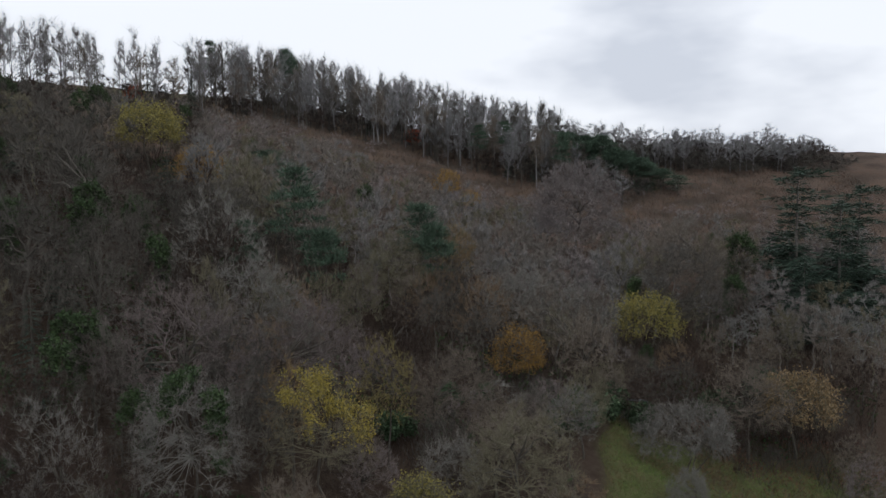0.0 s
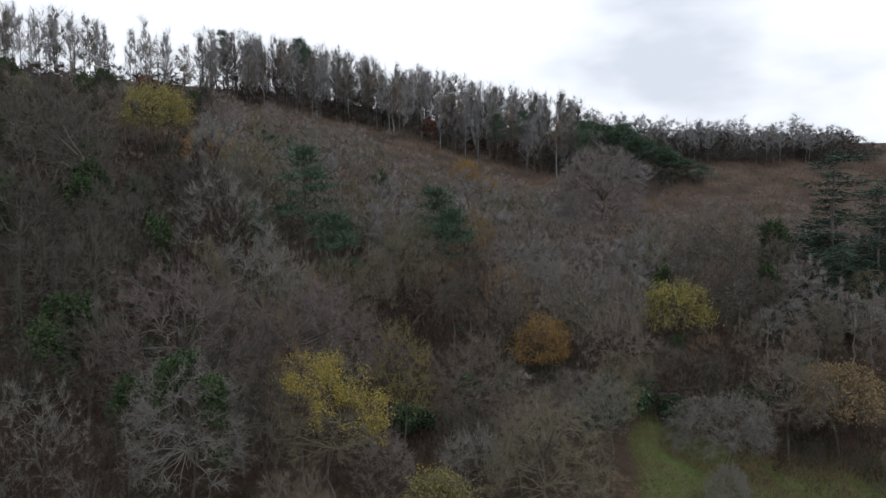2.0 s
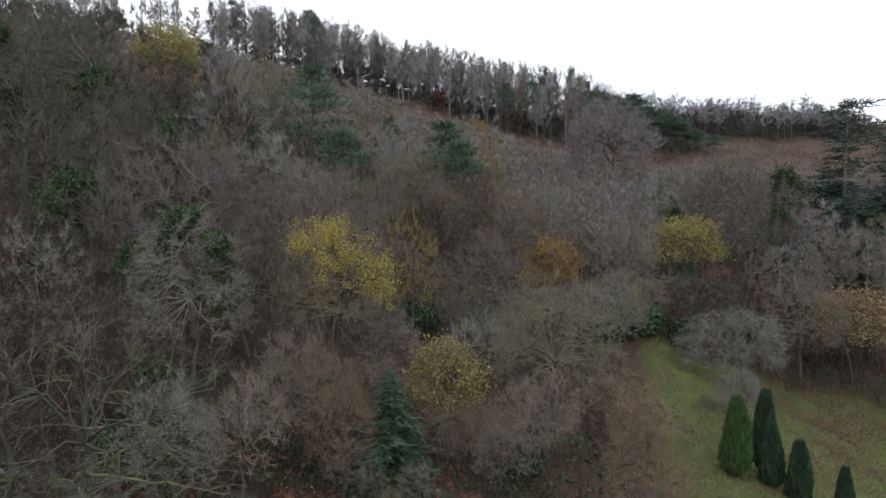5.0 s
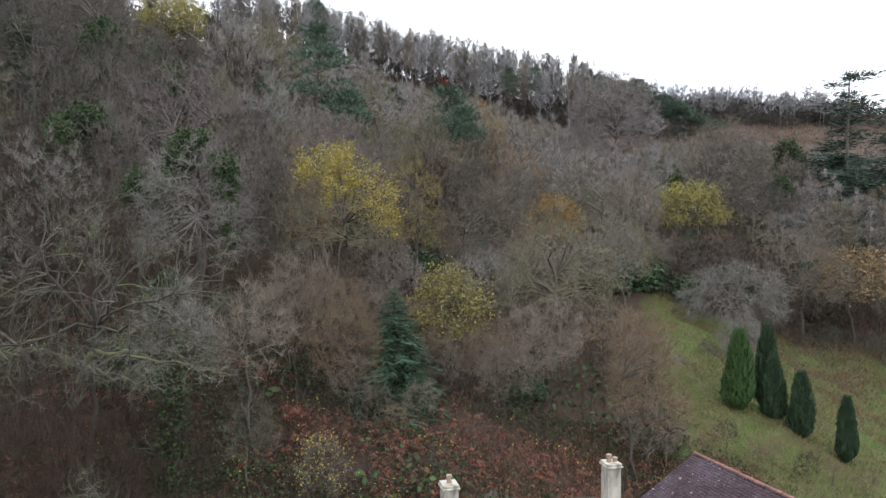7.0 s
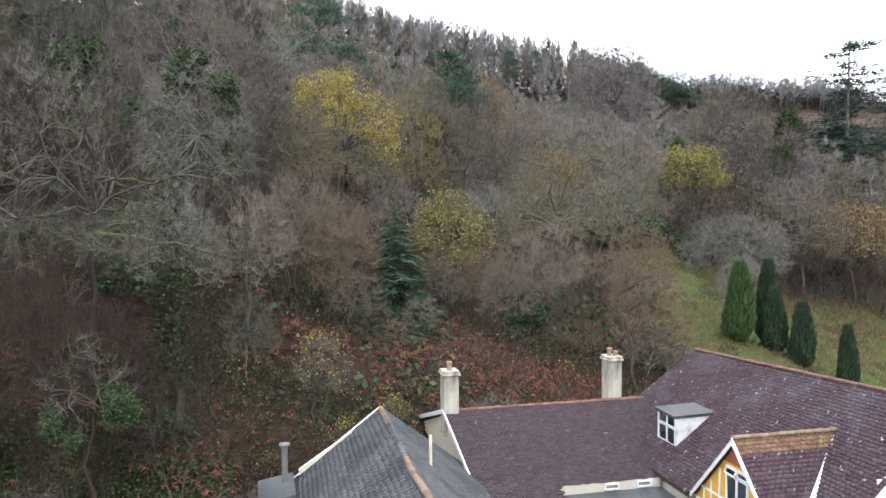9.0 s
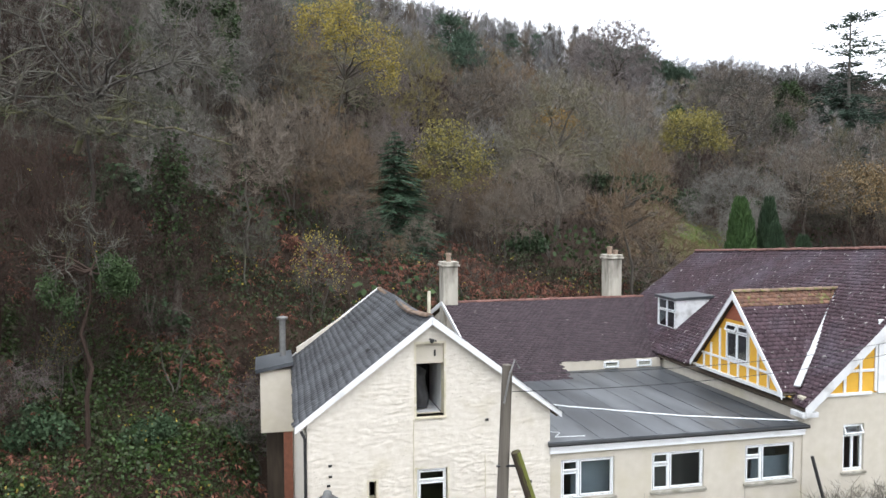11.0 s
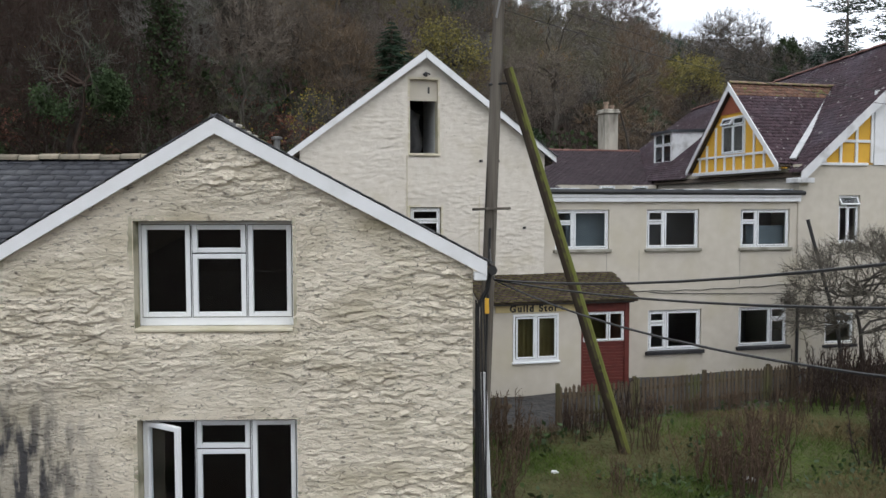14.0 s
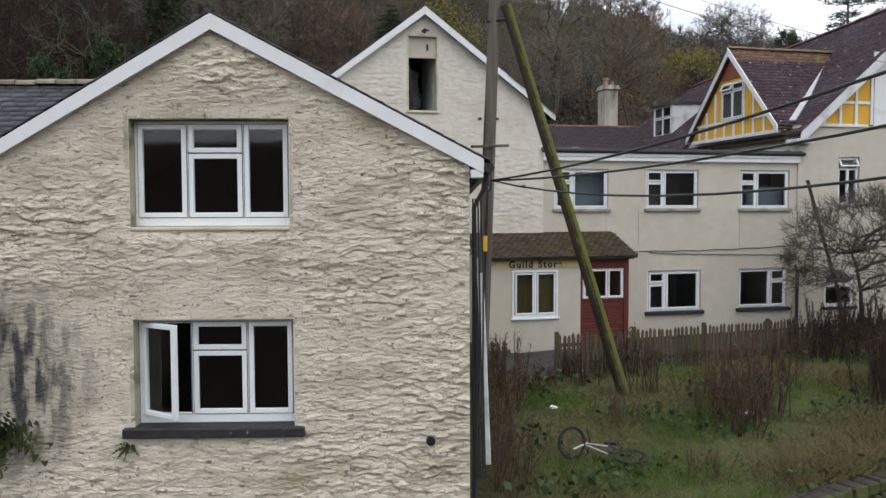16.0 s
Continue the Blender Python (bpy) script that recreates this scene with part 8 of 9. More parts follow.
for i in range(40):
    u = random.random()
    x, y = 49 + 30 * u, 206 - 8 * u + random.uniform(-6, 6)
    hh = min(14, max(6, 57 - 14 * u - ground_height(x, y))) * random.uniform(0.75, 1.0)
    stand((FIRS + PINES)[i % 5], x, y, hh, 12.0, width=0.95, mats={"foliage": M_SPRUCE} if i % 3 else None)
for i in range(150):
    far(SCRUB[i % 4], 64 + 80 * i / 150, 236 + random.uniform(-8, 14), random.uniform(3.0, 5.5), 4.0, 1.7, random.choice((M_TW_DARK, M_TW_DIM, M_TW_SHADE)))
for i in range(96):
    x = 66 + 66 * i / 92 if i < 92 else 134 + 2.6 * (i - 92)
    stand(RIDGE[i % 6] if i % 9 else FIRS[i % 2], x + random.uniform(-1, 1), 234 + random.uniform(-12, 14), random.uniform(6.5, 10.0), 15.0 if i % 9 else 12.0, width=random.uniform(0.85, 1.2) if i % 9 else 0.6)
    far(SCRUB[i % 4], x, 230 + random.uniform(-10, 8), random.uniform(3.5, 6.5), 4.0, 1.6, random.choice((M_TW_DARK, M_TW_DIM)))

for soup, material in FAR.values():
    me = soup.mesh("far_thicket")
    tagged(wrap("far_thicket", me, material), "bare scrub and trees massed on the upper slope", "thicket", kind="stuff")

# four clipped columns on the grass, one greener than the rest
cypress = Plant("cypress_tree", "dense dark green columnar cypress on the sloping lawn", "cypress tree", list(zip(("trunk", "foliage"), column_meshes(170, 6.2, 1.15), (M_BARK, M_CYPRESS_DARK))))
for x, y, w, hh, mats in ((27.9, 52.7, 1.12, 6.3, {"foliage": M_CYPRESS}), (31.0, 54.6, 0.95, 6.9, None), (31.9, 50.6, 0.92, 5.2, None), (34.6, 49.0, 0.72, 5.0, None), (30.5, 52.2, 0.88, 5.2, None)):
    cypress.set(x, y, w, random.uniform(0, 6), hh / 6.2, mats=mats, group="columnar cypresses on the lawn")

# the big lichened oak whose limbs reach in from the bank
oak = broadleaf("oak_tree", "large old oak with grey lichened twigs and mossy boughs", 300, 17.5, 9.0, M_LICHEN, clear=0.18, counts=(12, 130, 700, 5200), twig=(0.5, 0.02), trunk_r=0.15, bends=4)
# Trees in shade-dark twigs, added to screen the oak's trunk.
for x, y, hh in ((-11.4, 25.6, 10.0), (-13.4, 25.2, 11.5), (-15.8, 26.6, 11.0)):
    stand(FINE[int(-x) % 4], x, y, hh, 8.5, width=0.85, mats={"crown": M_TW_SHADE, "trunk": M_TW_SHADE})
for x, y, hh in ((-14.6, 21.4, 5.0), (-6.1, 33.4, 6.4), (-16.0, 22.4, 6.0), (-4.0, 26.2, 4.2)):
    stand(THIN[int(-x) % 4], x, y, hh, 9.5, width=0.75, mats={"crown": M_LICHEN, "trunk": M_LICHEN})
old_oak = oak.set(-13.0, 28.8, 1.0, 1.0, 1.08, mats={"trunk": M_TW_DARK})


def mossy_bough(tree):
    """The long level limb of the oak, mossy above, with lichened side shoots."""
    rng = np.random.default_rng(303)
    limb, shoots = Soup(), Soup()
    for way, r in (([(-13.0, 28.8, 14.6), (-12.2, 28.2, 16.0), (-10.6, 27.8, 16.0), (-8.4, 27.8, 15.6), (-5.6, 28.2, 15.0)], 0.15), ([(-12.0, 28.1, 16.0), (-10.2, 28.6, 16.9), (-8.6, 29.0, 16.7)], 0.09), ([(-12.8, 28.5, 15.4), (-11.0, 26.6, 15.3), (-8.8, 25.8, 14.9)], 0.08), ([(-12.6, 28.4, 15.6), (-14.2, 27.2, 16.4), (-15.6, 26.8, 16.2)], 0.10)):
        way = np.array(way)
        t = np.linspace(0, len(way) - 1, 14)
        path = np.stack([np.interp(t, np.arange(len(way)), way[:, k]) for k in range(3)], 1) + rng.normal(size=(14, 3)) * 0.07
        limb.tube(path, np.linspace(r, 0.025, 14), 6)
        for p in path[2:]:
            for _ in range(3):
                end = p + rng.normal(size=3) * (0.8, 0.8, 0.55) + (0.35, 0, 0.1)
                q = bent(p, end, 0.12, rng, 5, 0.09)
                shoots.tube(q, np.linspace(0.035, 0.010, 5), 4)
                at = q[rng.integers(1, 5, 30)]
                shoots.twigs(at, rng.normal(size=(30, 3)) * (0.28, 0.28, 0.22), 0.022, rng)
    for name, soup, mat in (("mossy_bough", limb, M_MOSS_BARK), ("side_shoot", shoots, M_LICHEN)):
        me = soup.mesh(name)
        me.transform(tree.matrix_world.inverted())
        wrap(name, me, mat, tree)


mossy_bough(old_oak)
ivy_stem = broadleaf("ivied_trunk_tree", "old trunk cloaked in hanging brown and green ivy", 304, 10.5, 1.1, M_TW_SHADE, [("ivy", M_IVY, 2600, 0.12, lambda p: np.hypot(p[:, 0], p[:, 1]) < 0.8)], clear=0.0, counts=(6, 50, 220, 2200), twig=(0.8, 0.022), weep=0.6, trunk_r=0.3)
ivy_stem.set(-9.0, 29.6, 1.0, 0.0)
hazel = broadleaf("hazel_shrub", "thin hazel shrub with scattered yellow leaves on the bank", 305, 5.4, 1.7, M_TW_DIM, [("leaves", M_LEAF_YELLOW, 520, 0.085, None)], clear=0.0, counts=(8, 30, 110, 900), twig=(0.6, 0.018), trunk_r=0.06, stems=4, rise=0.7)
for x, y, k in ((-2.4, 33.0, 1.0), (-1.0, 31.6, 0.75), (-4.6, 30.4, 0.7), (1.6, 32.6, 0.7), (4.6, 33.0, 0.6), (14.2, 33.4, 0.75), (-12.6, 25.4, 0.6)):
    hazel.set(x, y, k, x)
arching = broadleaf("arching_shrub", "low bare shrub with long arching purplish shoots", 306, 3.4, 3.0, M_TW_PURPLE, clear=0.0, counts=(10, 40, 160, 1500), twig=(0.9, 0.018), trunk_r=0.06, stems=4, weep=0.3)
for x, y, k in ((-5.0, 26.6, 1.0), (-3.0, 28.4, 0.7), (-14.0, 23.0, 0.9), (7.0, 34.5, 0.6)):
    arching.set(x, y, k, y)
# Dark-coloured trees that paint in the shadowed hollow below the oak.
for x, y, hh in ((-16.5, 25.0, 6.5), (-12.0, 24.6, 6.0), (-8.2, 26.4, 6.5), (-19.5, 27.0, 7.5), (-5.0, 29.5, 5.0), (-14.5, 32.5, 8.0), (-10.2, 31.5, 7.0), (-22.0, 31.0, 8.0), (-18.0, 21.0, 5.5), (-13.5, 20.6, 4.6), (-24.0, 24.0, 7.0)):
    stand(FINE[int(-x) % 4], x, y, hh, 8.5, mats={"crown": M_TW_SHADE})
small = broadleaf("ivied_ash_tree", "small dead-topped tree with a thick collar of ivy", 301, 9.0, 2.3, M_LICHEN, [("ivy", M_IVY, 14000, 0.075, lambda p: (p[:, 2] > 2.6 + 0.4 * np.sin(p[:, 0] * 5)) & (p[:, 2] < 6.3) & (np.hypot(p[:, 0] - 0.25, p[:, 1]) < 1.15 + 0.5 * np.sin(p[:, 2] * 3.0 + p[:, 0] * 2.0)))], clear=0.38, counts=(10, 40, 110, 500), twig=(0.6, 0.02), trunk_r=0.11, bends=4)
small.set(-10.4, 22.6, 1.0, 0.4, 1.2, mats={"trunk": M_TW_SHADE})
apple = broadleaf("apple_tree", "small bare lichened apple tree with tangled twigs by the wall", 302, 4.9, 2.7, M_APPLE, clear=0.06, counts=(14, 110, 620, 8200), twig=(0.42, 0.016), trunk_r=0.085)
apple.set(15.9, 12.2, 1.0, 0.2, mats={"trunk": M_TW_DARK})

# ---- undergrowth: brambles, bracken, brushwood and grass ----
def scatter(n, x0, x1, y0, y1, keep, seed):
    rng = np.random.default_rng(seed)
    x, y = rng.uniform(x0, x1, n), rng.uniform(y0, y1, n)
    k = keep(x, y, rng)
    return x[k], y[k], heights(x[k], y[k]) + 0.45 * soft(y[k], 24, 36) * wave(x[k], y[k], 0.5), rng


def stuff(name, soup, material, label, category):
    return tagged(wrap(name, soup.mesh(name), material), label, category, kind="stuff")


def clear_of_houses(x, y, margin=0.0):
    s, d = (x - 3.4) * 0.98 + (y - 12.95) * 0.199, -(x - 3.4) * 0.199 + (y - 12.95) * 0.98
    court = (s > -4.9 - margin) & (s < 27) & (d > -2.5) & (d < 16.4 + margin)
    near = (x > -15) & (x < 4.3) & (y < 9.6)
    return ~court & ~near


def bank(x, y):
    """The overgrown bank behind and beside the houses."""
    left = (x > -30) & (x < 3.5) & (y > 10) & (y < 46)
    rear = (x >= 3.5) & (x < 25) & (y > 27) & (y < 48 - 0.2 * (x - 3.5))
    return (left | rear) & clear_of_houses(x, y)


def mound(x, y):
    return np.clip(0.55 + 0.8 * wave(x, y, 0.9) + 0.35 * wave(x + 9, y, 2.1), 0.1, 1.6)


def bramble_bank():
    x, y, z, rng = scatter(150000, -30, 25, 10, 48, lambda x, y, r: bank(x, y) & (wave(x, y, 0.45) + r.normal(size=len(x)) * 0.3 > np.where(x < -3, -0.45, -0.45)), 1)
    soup = Soup()
    soup.leaves(np.stack([x, y, z + mound(x, y) * rng.uniform(0.2, 1, len(x)) ** 0.5], 1), 0.135, rng, 0.6, 1.3)
    stuff("bramble_thicket", soup, M_BRAMBLE, "dark green bramble and ivy covering the bank", "brambles")
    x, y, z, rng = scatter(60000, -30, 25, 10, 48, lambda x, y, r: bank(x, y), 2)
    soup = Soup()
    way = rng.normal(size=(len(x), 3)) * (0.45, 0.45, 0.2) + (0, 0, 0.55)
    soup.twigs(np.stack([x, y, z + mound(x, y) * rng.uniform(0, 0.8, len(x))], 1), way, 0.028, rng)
    # Drawn in the shade-brown twigs, so the bank's shadow is in the colour.
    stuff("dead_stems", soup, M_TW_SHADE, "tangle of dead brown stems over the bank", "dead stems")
    x, y, z, rng = scatter(20000, -30, 25, 16, 48, lambda x, y, r: bank(x, y) & (((x > 0) & (y < 43) & (wave(x + 3, y, 0.6) + 0.4 * r.normal(size=len(x)) > -0.35)) | (wave(x + 20, y + 7, 0.55) + 0.3 * r.normal(size=len(x)) > 0.25)), 3)
    soup = Soup()
    foot = np.stack([x, y, z + mound(x, y) * rng.uniform(0.1, 0.9, len(x))], 1)
    turn, long = rng.uniform(0, math.tau, len(x)), rng.uniform(0.45, 1.0, len(x))
    out = np.stack([np.cos(turn), np.sin(turn), 0 * turn], 1)
    side = np.stack([-np.sin(turn), np.cos(turn), 0 * turn], 1)
    for u in (0.25, 0.42, 0.58, 0.74, 0.9):
        at = foot + out * (u * long)[:, None] + np.stack([0 * u * long, 0 * long, long * (1.15 * u - 1.55 * u * u)], 1)
        for sgn in (-1, 1):
            soup.twigs(at, (side * sgn * (0.36 - 0.26 * u) + out * 0.10 + np.array([0, 0, -0.16])) * long[:, None] + rng.normal(size=(len(x), 3)) * (0.05, 0.05, 0.08), 0.10 * long, rng)
    stuff("dead_bracken", soup, M_BRACKEN, "rust-brown collapsed bracken fronds behind the roofs", "bracken")
    x, y, z, rng = scatter(5500, -22, 22, 16, 44, lambda x, y, r: bank(x, y) & (wave(x + 31, y + 3, 0.8) > 0.35 - 0.5 * ((x > -2) & (y < 34))), 4)
    soup = Soup()
    soup.leaves(np.stack([x, y, z + mound(x, y) + rng.uniform(0.0, 0.9, len(x))], 1), 0.10, rng, 0.3, 1.3)
    stuff("yellow_leaves", soup, M_LEAF_YELLOW, "scattered yellow autumn leaves on bank shrubs", "leaves")
    x, y, z, rng = scatter(60000, -22, -3, 9.7, 30, lambda x, y, r: clear_of_houses(x, y), 5)
    soup = Soup()
    soup.leaves(np.stack([x, y, z + mound(x, y) * rng.uniform(0.2, 1, len(x))], 1), 0.12, rng, 0.5, 1.3)
    stuff("ivy_bank", soup, M_IVY_BANK, "dark ivy and fern mass on the near bank", "ivy")


def brushwood():
    def wooded(x, y, r):
        inside = (x > -0.54 * y - 10) & (x < 0.63 * y + 12)
        open_field = (x > 21) & (x < 54) & (y > 40) & (y < 80)
        return inside & ~open_field & (y > 33)

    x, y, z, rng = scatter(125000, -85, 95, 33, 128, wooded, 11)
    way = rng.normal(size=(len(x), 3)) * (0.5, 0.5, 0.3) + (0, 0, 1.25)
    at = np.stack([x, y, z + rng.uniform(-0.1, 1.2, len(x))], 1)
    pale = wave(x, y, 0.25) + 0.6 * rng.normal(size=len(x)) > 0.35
    # Both brushwood colours are darkened to paint shade between the trees.
    for pick, mat, label in ((~pale, M_TW_SHADE, "dense brushwood under the hillside trees, coloured dark as their shade"), (pale, M_TW_DIM, "dense leafless brown brushwood under the hillside trees")):
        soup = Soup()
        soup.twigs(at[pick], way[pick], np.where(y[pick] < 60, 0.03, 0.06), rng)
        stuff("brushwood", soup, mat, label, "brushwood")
    x, y, z, rng = scatter(60000, -85, 95, 33, 125, lambda x, y, r: wooded(x, y, r) & (wave(x + 11, y, 0.22) > 0.25), 12)
    soup = Soup()
    soup.leaves(np.stack([x, y, z + rng.uniform(0, 1.6, len(x))], 1), 0.32, rng, 0.5, 1.4)
    stuff("evergreen_understorey", soup, M_IVY, "patches of dark holly and ivy under the trees", "understorey")
    x, y, z, rng = scatter(60000, -110, 140, 108, 235, lambda x, y, r: (x > -0.54 * y - 10) & (x < 0.63 * y + 12) & (wave(x, y, 0.2) + r.normal(size=len(x)) * 0.4 > -0.35), 13)
    soup = Soup()
    way = rng.normal(size=(len(x), 3)) * (0.5, 0.5, 0.15) + (0, 0, 0.75)
    soup.twigs(np.stack([x, y, z - 0.1], 1), way, 0.13, rng)
    stuff("far_bracken", soup, M_FAR_FERN, "reddish dead bracken on the upper slope", "bracken")
    x, y, z, rng = scatter(45000, -110, 140, 105, 235, lambda x, y, r: (x > -0.54 * y - 10) & (x < 0.63 * y + 12), 14)
    soup = Soup()
    way = rng.normal(size=(len(x), 3)) * (0.6, 0.6, 0.3) + (0, 0, 1.3)
    soup.twigs(np.stack([x, y, z - 0.1], 1), way, 0.10, rng)
    stuff("far_scrub", soup, M_FAR_SCRUB, "grey-brown scrub across the upper slope", "scrub")


def grass():
    def lawn(x, y, r):
        return (cover(x, y)[0] > 0.35) & (x > 4.2) & ((x < 7.5) | ((x - 8.2) * 2.75 - (y - 0.55) * 5 < -0.4))

    x, y, z, rng = scatter(120000, 4, 22, -6, 13, lawn, 21)
    soup = Soup()
    tall = np.clip(0.5 + 0.6 * wave(x, y, 0.9) + 0.3 * wave(x, y + 5, 2.3), 0.12, 1.3)
    way = rng.normal(size=(len(x), 3)) * (0.11, 0.11, 0.03) + (0, 0, 0.16)
    way = way * (0.45 + 1.0 * tall)[:, None]
    green = (wave(x + 4, y, 1.1) + rng.normal(size=len(x)) * 0.28 - 1.6 * soft(x - 0.6 * y, 6.5, 9) * soft(5.6 - y, 0, 1.5)) > -0.05
    at = np.stack([x, y, z - 0.02], 1)
    soup.twigs(at[green], way[green], 0.012, rng)
    stuff("lawn_grass", soup, M_BLADE, "rough green lawn grass below the fence", "grass")
    soup = Soup()
    soup.twigs(at[~green], way[~green] * (1.1 + 1.3 * soft(x[~green] - 0.6 * y[~green], 6, 9))[:, None], 0.010, rng)
    stuff("dead_grass", soup, M_STRAW, "pale dead grass tufts in the lawn", "grass")
    x, y, z, rng = scatter(16000, 4, 22, -4, 12, lambda x, y, r: lawn(x, y, r) & (wave(x + 7, y + 2, 1.7) + 0.25 * r.normal(size=len(x)) > 0.45), 25)
    soup = Soup()
    soup.leaves(np.stack([x, y, z + rng.uniform(0.02, 0.26, len(x))], 1), 0.085, rng, 0.7, 1.6)
    stuff("dock_leaves", soup, M_DOCK, "dark green dock and nettle leaves in the lawn", "weeds")
    x, y, z, rng = scatter(165000, 14, 66, 30, 90, lambda x, y, r: cover(x, y)[0] > 0.3, 22)
    way = rng.normal(size=(len(x), 3)) * (0.16, 0.16, 0.05) + (0, 0, 0.22)
    pale = (wave(x, y, 0.6) + rng.normal(size=len(x)) * 0.5) > 0.0
    at = np.stack([x, y, z - 0.02], 1)
    for name, pick, mat, label in (("meadow_grass", ~pale, M_MEADOW, "tussocky green grass on the sloping meadow"), ("meadow_straw", pale, M_STRAW, "straw-coloured dead grass on the meadow")):
        soup = Soup()
        soup.twigs(at[pick], way[pick] * (1.0 if pick is not pale else 1.5), 0.04, rng)
        stuff(name, soup, mat, label, "grass")
    x, y, z, rng = scatter(26000, 38, 66, 58, 88, lambda x, y, r: (wave(x + 2, y, 0.55) + 0.5 * r.normal(size=len(x)) > 0.55 - 0.9 * soft(y - 0.2 * (x - 40), 60, 80)) & (x > 36 + 0.1 * (y - 50)), 24)
    rust = rng.random(len(x)) < 0.5
    way = rng.normal(size=(len(x), 3)) * (0.3, 0.3, 0.1) + (0, 0, 0.45)
    at = np.stack([x, y, z - 0.05], 1)
    for name, pick, mat, label in (("meadow_bracken", rust, M_BRACKEN, "rusty dead bracken patches on the rough meadow"), ("meadow_stems", ~rust, M_TW_DIM, "dead brown stems standing on the rough meadow")):
        soup = Soup()
        soup.twigs(at[pick], way[pick], 0.07, rng)
        stuff(name, soup, mat, label, "dead stems")
    x, y, z, rng = scatter(16000, -9, -1, 9.8, 21, lambda x, y, r: (cover(x, y)[0] > 0.3) & clear_of_houses(x, y), 23)
    soup = Soup()
    way = rng.normal(size=(len(x), 3)) * (0.2, 0.2, 0.05) + (0, 0, 0.4)
    soup.twigs(np.stack([x, y, z], 1), way, 0.03, rng)
    stuff("bank_grass", soup, M_BLADE, "long green grass on the side bank", "grass")


M_WEED = surface("dry_weed", (0.0638, 0.0416, 0.0285), (0.102, 0.0688, 0.045), 3.0, 0.95, 0.0, vary=0.3)
M_IVY_BANK = surface("bank_ivy", (0.0312, 0.0637, 0.0156), (0.0553, 0.0878, 0.0247), 0.6, 0.5, 0.0, vary=0.35, island=True)
M_FAR_FERN = surface("far_bracken", (0.1148, 0.0731, 0.0544), (0.085, 0.0612, 0.0476), 0.1, 0.95, 0.0, vary=0.25, island=True)
M_FAR_SCRUB = surface("far_scrub", (0.0892, 0.0765, 0.0629), (0.119, 0.1037, 0.0867), 0.1, 0.95, 0.0, vary=0.2, island=True)
M_DOCK = surface("dock_leaves", (0.022, 0.040, 0.013), (0.045, 0.075, 0.022), 1.0, 0.6, 0.0, vary=0.4, island=True)
M_BRAMBLE = surface("bramble_leaves", (0.0255, 0.0405, 0.015), (0.0465, 0.0585, 0.024), 1.0, 0.55, 0.0, vary=0.35, island=True)
M_BRACKEN = surface("dead_bracken", (0.1898, 0.0774, 0.051), (0.1207, 0.0546, 0.0382), 1.0, 0.9, 0.0, vary=0.3, island=True)
M_BLADE = surface("grass_blades", (0.0423, 0.0862, 0.0112), (0.1058, 0.1519, 0.0252), 0.9, 0.7, 0.0, vary=0.3, island=True, through_light=0.25)
M_MEADOW = surface("meadow_blades", (0.0945, 0.1485, 0.036), (0.162, 0.2025, 0.0648), 0.5, 0.8, 0.0, vary=0.3, island=True, through_light=0.25)
M_STRAW = surface("dead_grass", (0.1647, 0.1264, 0.0626), (0.0882, 0.0662, 0.0326), 1.0, 0.9, 0.0, vary=0.25, island=True)
bramble_bank()
brushwood()
grass()

LAUREL = [Plant("laurel_bush", "dense dark evergreen shrub among the bare trees", "shrub", list(zip(("stems", "leaf_mass"), bush_meshes(400 + i, 3.2, 4.0, 2200, 0.30), (M_BARK, M_LAUREL)))) for i in range(2)]
for x, y, k in ((9.5, 78.0, 0.6), (13.5, 80.0, 0.55), (26.0, 80.0, 1.1), (30.0, 84.0, 1.0), (33.5, 82.5, 0.8), (-15.0, 40.0, 0.8), (-12.2, 22.6, 0.42), (-8.0, 23.4, 0.36), (-17.0, 23.6, 0.45), (-5.2, 25.0, 0.30), (-10.0, 29.6, 0.5), (2.5, 68.0, 0.8), (23.0, 76.5, 0.9), (-30.0, 48.0, 1.0), (46.0, 90.0, 1.0), (10.5, 47.5, 0.5), (56.0, 96.0, 1.1)):
    LAUREL[int(x) % 2].set(x, y, k, x)

# tumbledown shed at the head of the meadow
def ruined_shed():
    m = Matrix.Translation((33.9, 86.0, ground_height(33.9, 86.0) - 0.3)) @ Matrix.Rotation(radians(-14), 4, "Z")
    h = thing("ruined_shed", m, "small tumbledown boarded shed, grey-brown and overgrown, above the meadow", "shed")
    rng = random.Random(4)
    for i in range(9):
        bm = bmesh.new()
        box(bm, -1.4 + 0.31 * i, -1.12 + 0.31 * i, -0.03, 0.03, 0, 2.1 + rng.uniform(-0.35, 0.1), 0.01)
        part("board", bm, M_FENCE, h)
    for x in (-1.4, 1.3):
        bm = bmesh.new()
        box(bm, x, x + 0.12, 0.04, 1.9, 0, 1.9, 0.01)
        part("side_wall", bm, M_WOOD, h)
    bm = bmesh.new()
    slab(bm, [(-1.55, -0.25, 2.3), (1.55, -0.2, 2.15), (1.5, 2.1, 1.85), (-1.5, 2.1, 1.95)], 0.06)
    part("roof", bm, M_FELT, h)


ruined_shed()

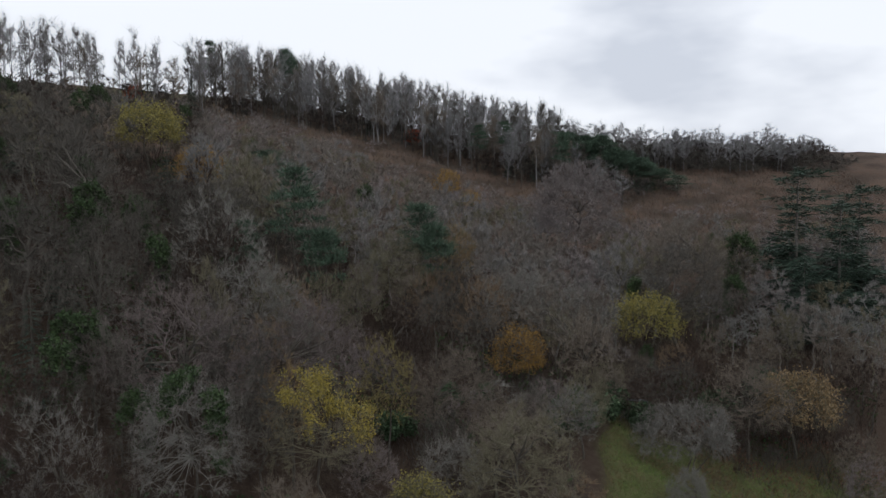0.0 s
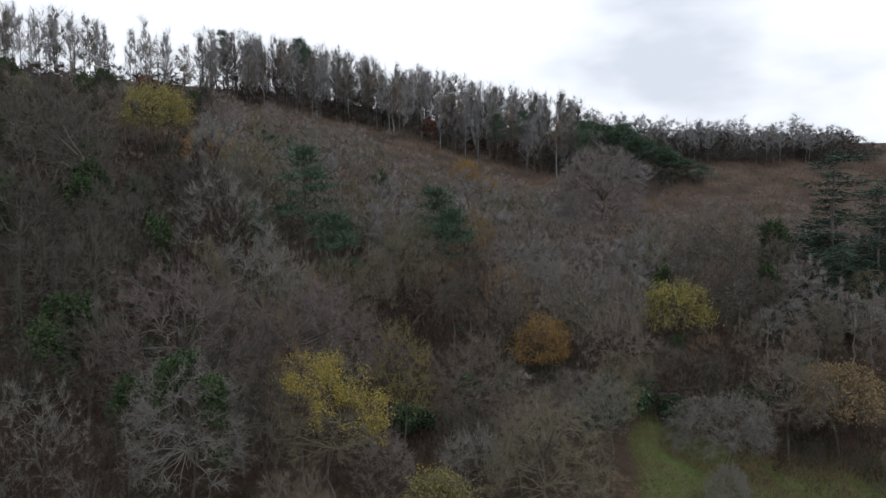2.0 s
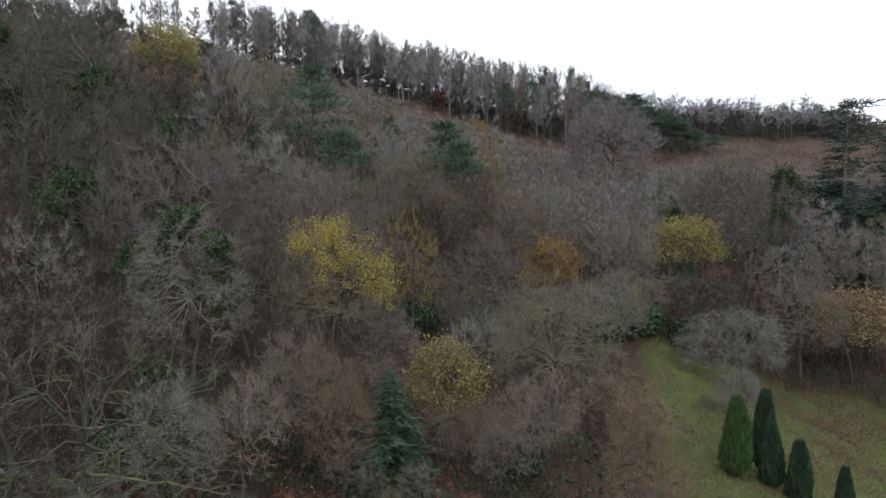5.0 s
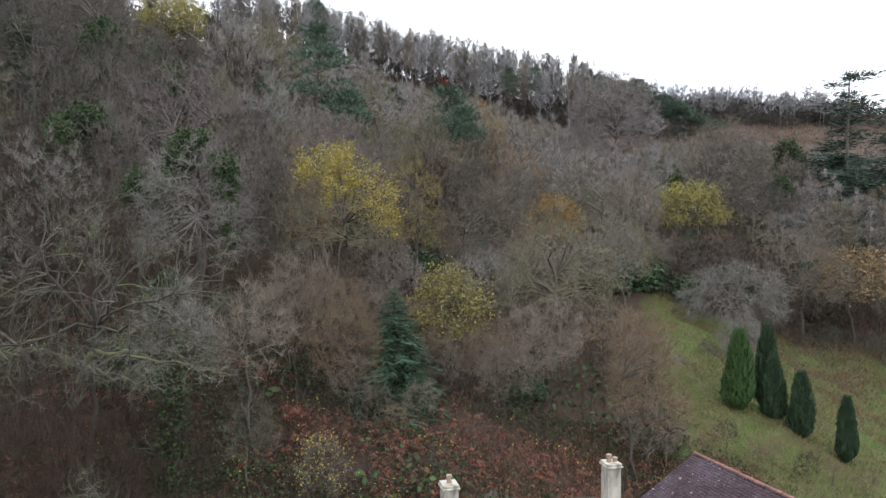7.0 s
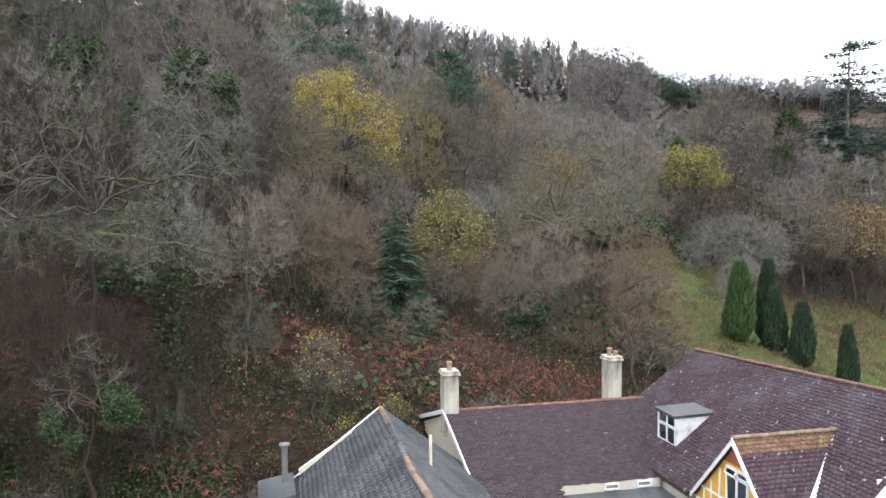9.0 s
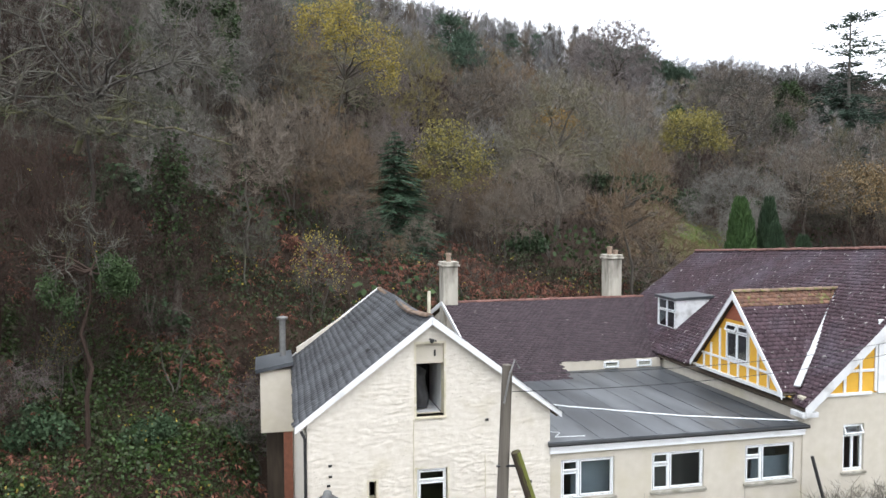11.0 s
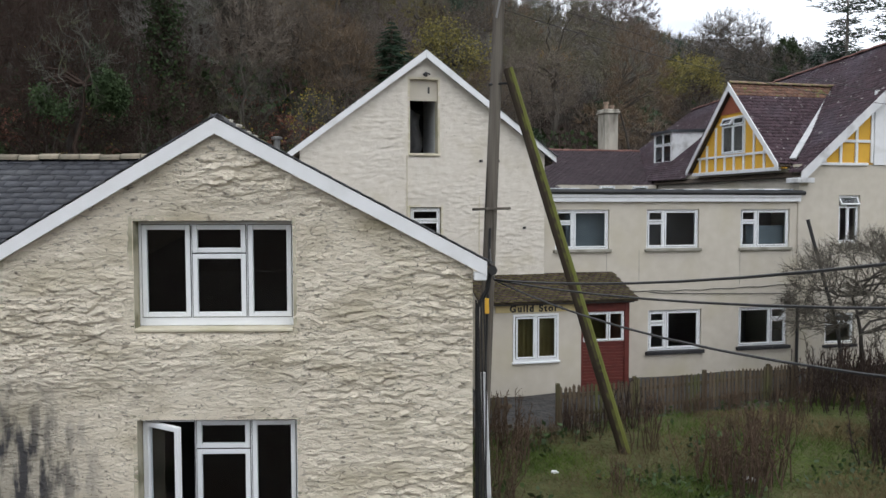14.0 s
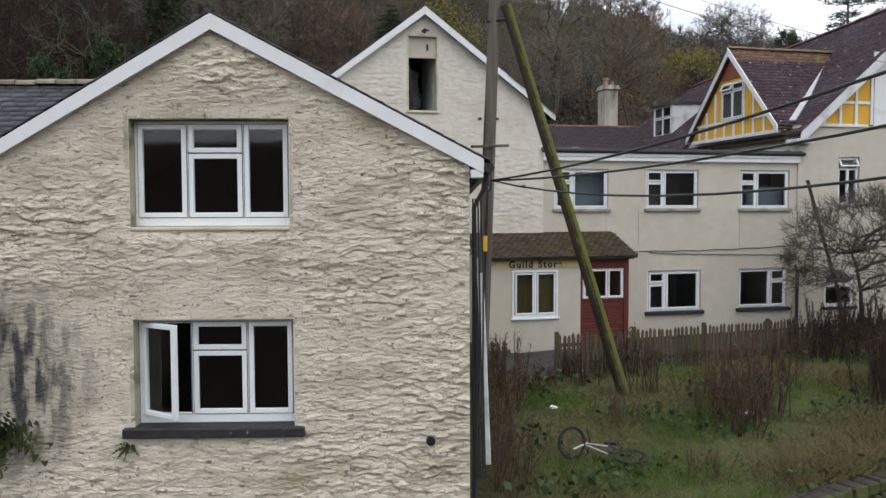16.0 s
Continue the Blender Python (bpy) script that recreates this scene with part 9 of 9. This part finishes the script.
# dead weeds standing in the lawn
def weed_meshes(seed, h):
    rng = np.random.default_rng(seed)
    wood = Soup()
    for i in range(15):
        a = rng.normal(size=3) * (0.20, 0.20, 0)
        b = a + rng.normal(size=3) * (0.14, 0.14, 0) + (0, 0, h * rng.uniform(0.6, 1.05))
        p = bent(a, b, 0, rng, 4, 0.03)
        wood.tube(p, (0.014, 0.012, 0.009, 0.005), 3)
        k = 20
        t = rng.uniform(0.3, 1, k)
        at = np.stack([np.interp(t, np.linspace(0, 1, 4), p[:, c]) for c in range(3)], 1)
        wood.twigs(at, rng.normal(size=(k, 3)) * (0.07, 0.07, 0.05) + (0, 0, 0.09), 0.015, rng)
    return wood.mesh("weed_stalks")


WEEDS = [Plant("dead_weed", "clump of dry brown weed stalks in the lawn", "weed", [("stalk_clump", weed_meshes(420 + i, 1.15), M_WEED)]) for i in range(3)]
random.seed(5)
for x, y, k in ((5.0, 6.6, 1.1), (6.9, 7.4, 0.9), (7.9, 6.7, 1.0), (9.4, 4.6, 1.3), (9.0, 5.0, 1.1), (9.8, 5.2, 1.2), (8.8, 3.7, 0.9), (12.6, 6.2, 1.3), (13.1, 6.6, 1.4), (12.2, 5.6, 1.2), (13.8, 7.4, 1.4), (14.4, 8.2, 1.5), (11.2, 7.4, 0.9), (10.2, 7.2, 0.8), (4.7, 4.4, 0.9), (4.6, 2.6, 0.6), (15.2, 9.0, 1.5), (16.0, 9.6, 1.5), (4.5, 1.2, 0.9), (7.9, 8.2, 1.0), (12.0, 8.9, 0.9)) + tuple((13.2 + 0.28 * i, 9.4 + 0.12 * i + 0.9 * (i % 3), 1.3) for i in range(14)) + tuple((6.0 + 0.62 * i, 7.3 + 0.33 * i + 0.5 * (i % 2), 0.5) for i in range(13)) + ((8.9, 4.3, 1.2), (9.5, 5.1, 1.0), (8.6, 4.8, 1.0), (12.4, 5.1, 1.2), (12.9, 5.6, 1.3), (13.5, 6.1, 1.3), (5.3, 6.2, 0.8), (4.9, 7.2, 1.0), (5.6, 6.9, 0.7), (4.6, 3.4, 0.8), (4.7, 1.9, 0.8), (5.0, 5.4, 0.7), (7.4, 1.6, 0.6), (6.9, 4.4, 0.7), (14.6, 6.6, 1.3), (15.6, 7.4, 1.4)) + tuple((6.6 + 1.1 * i, 8.3 + 0.45 * i, 0.6) for i in range(5)):
    WEEDS[int(x * 7) % 3].set(x, y, k, x * 3, group="dead weeds in the lawn", sink=0.03, mats={"stalk_clump": M_TW_SHADE} if x > 12 or (y > 7.5 and x < 9) else None)
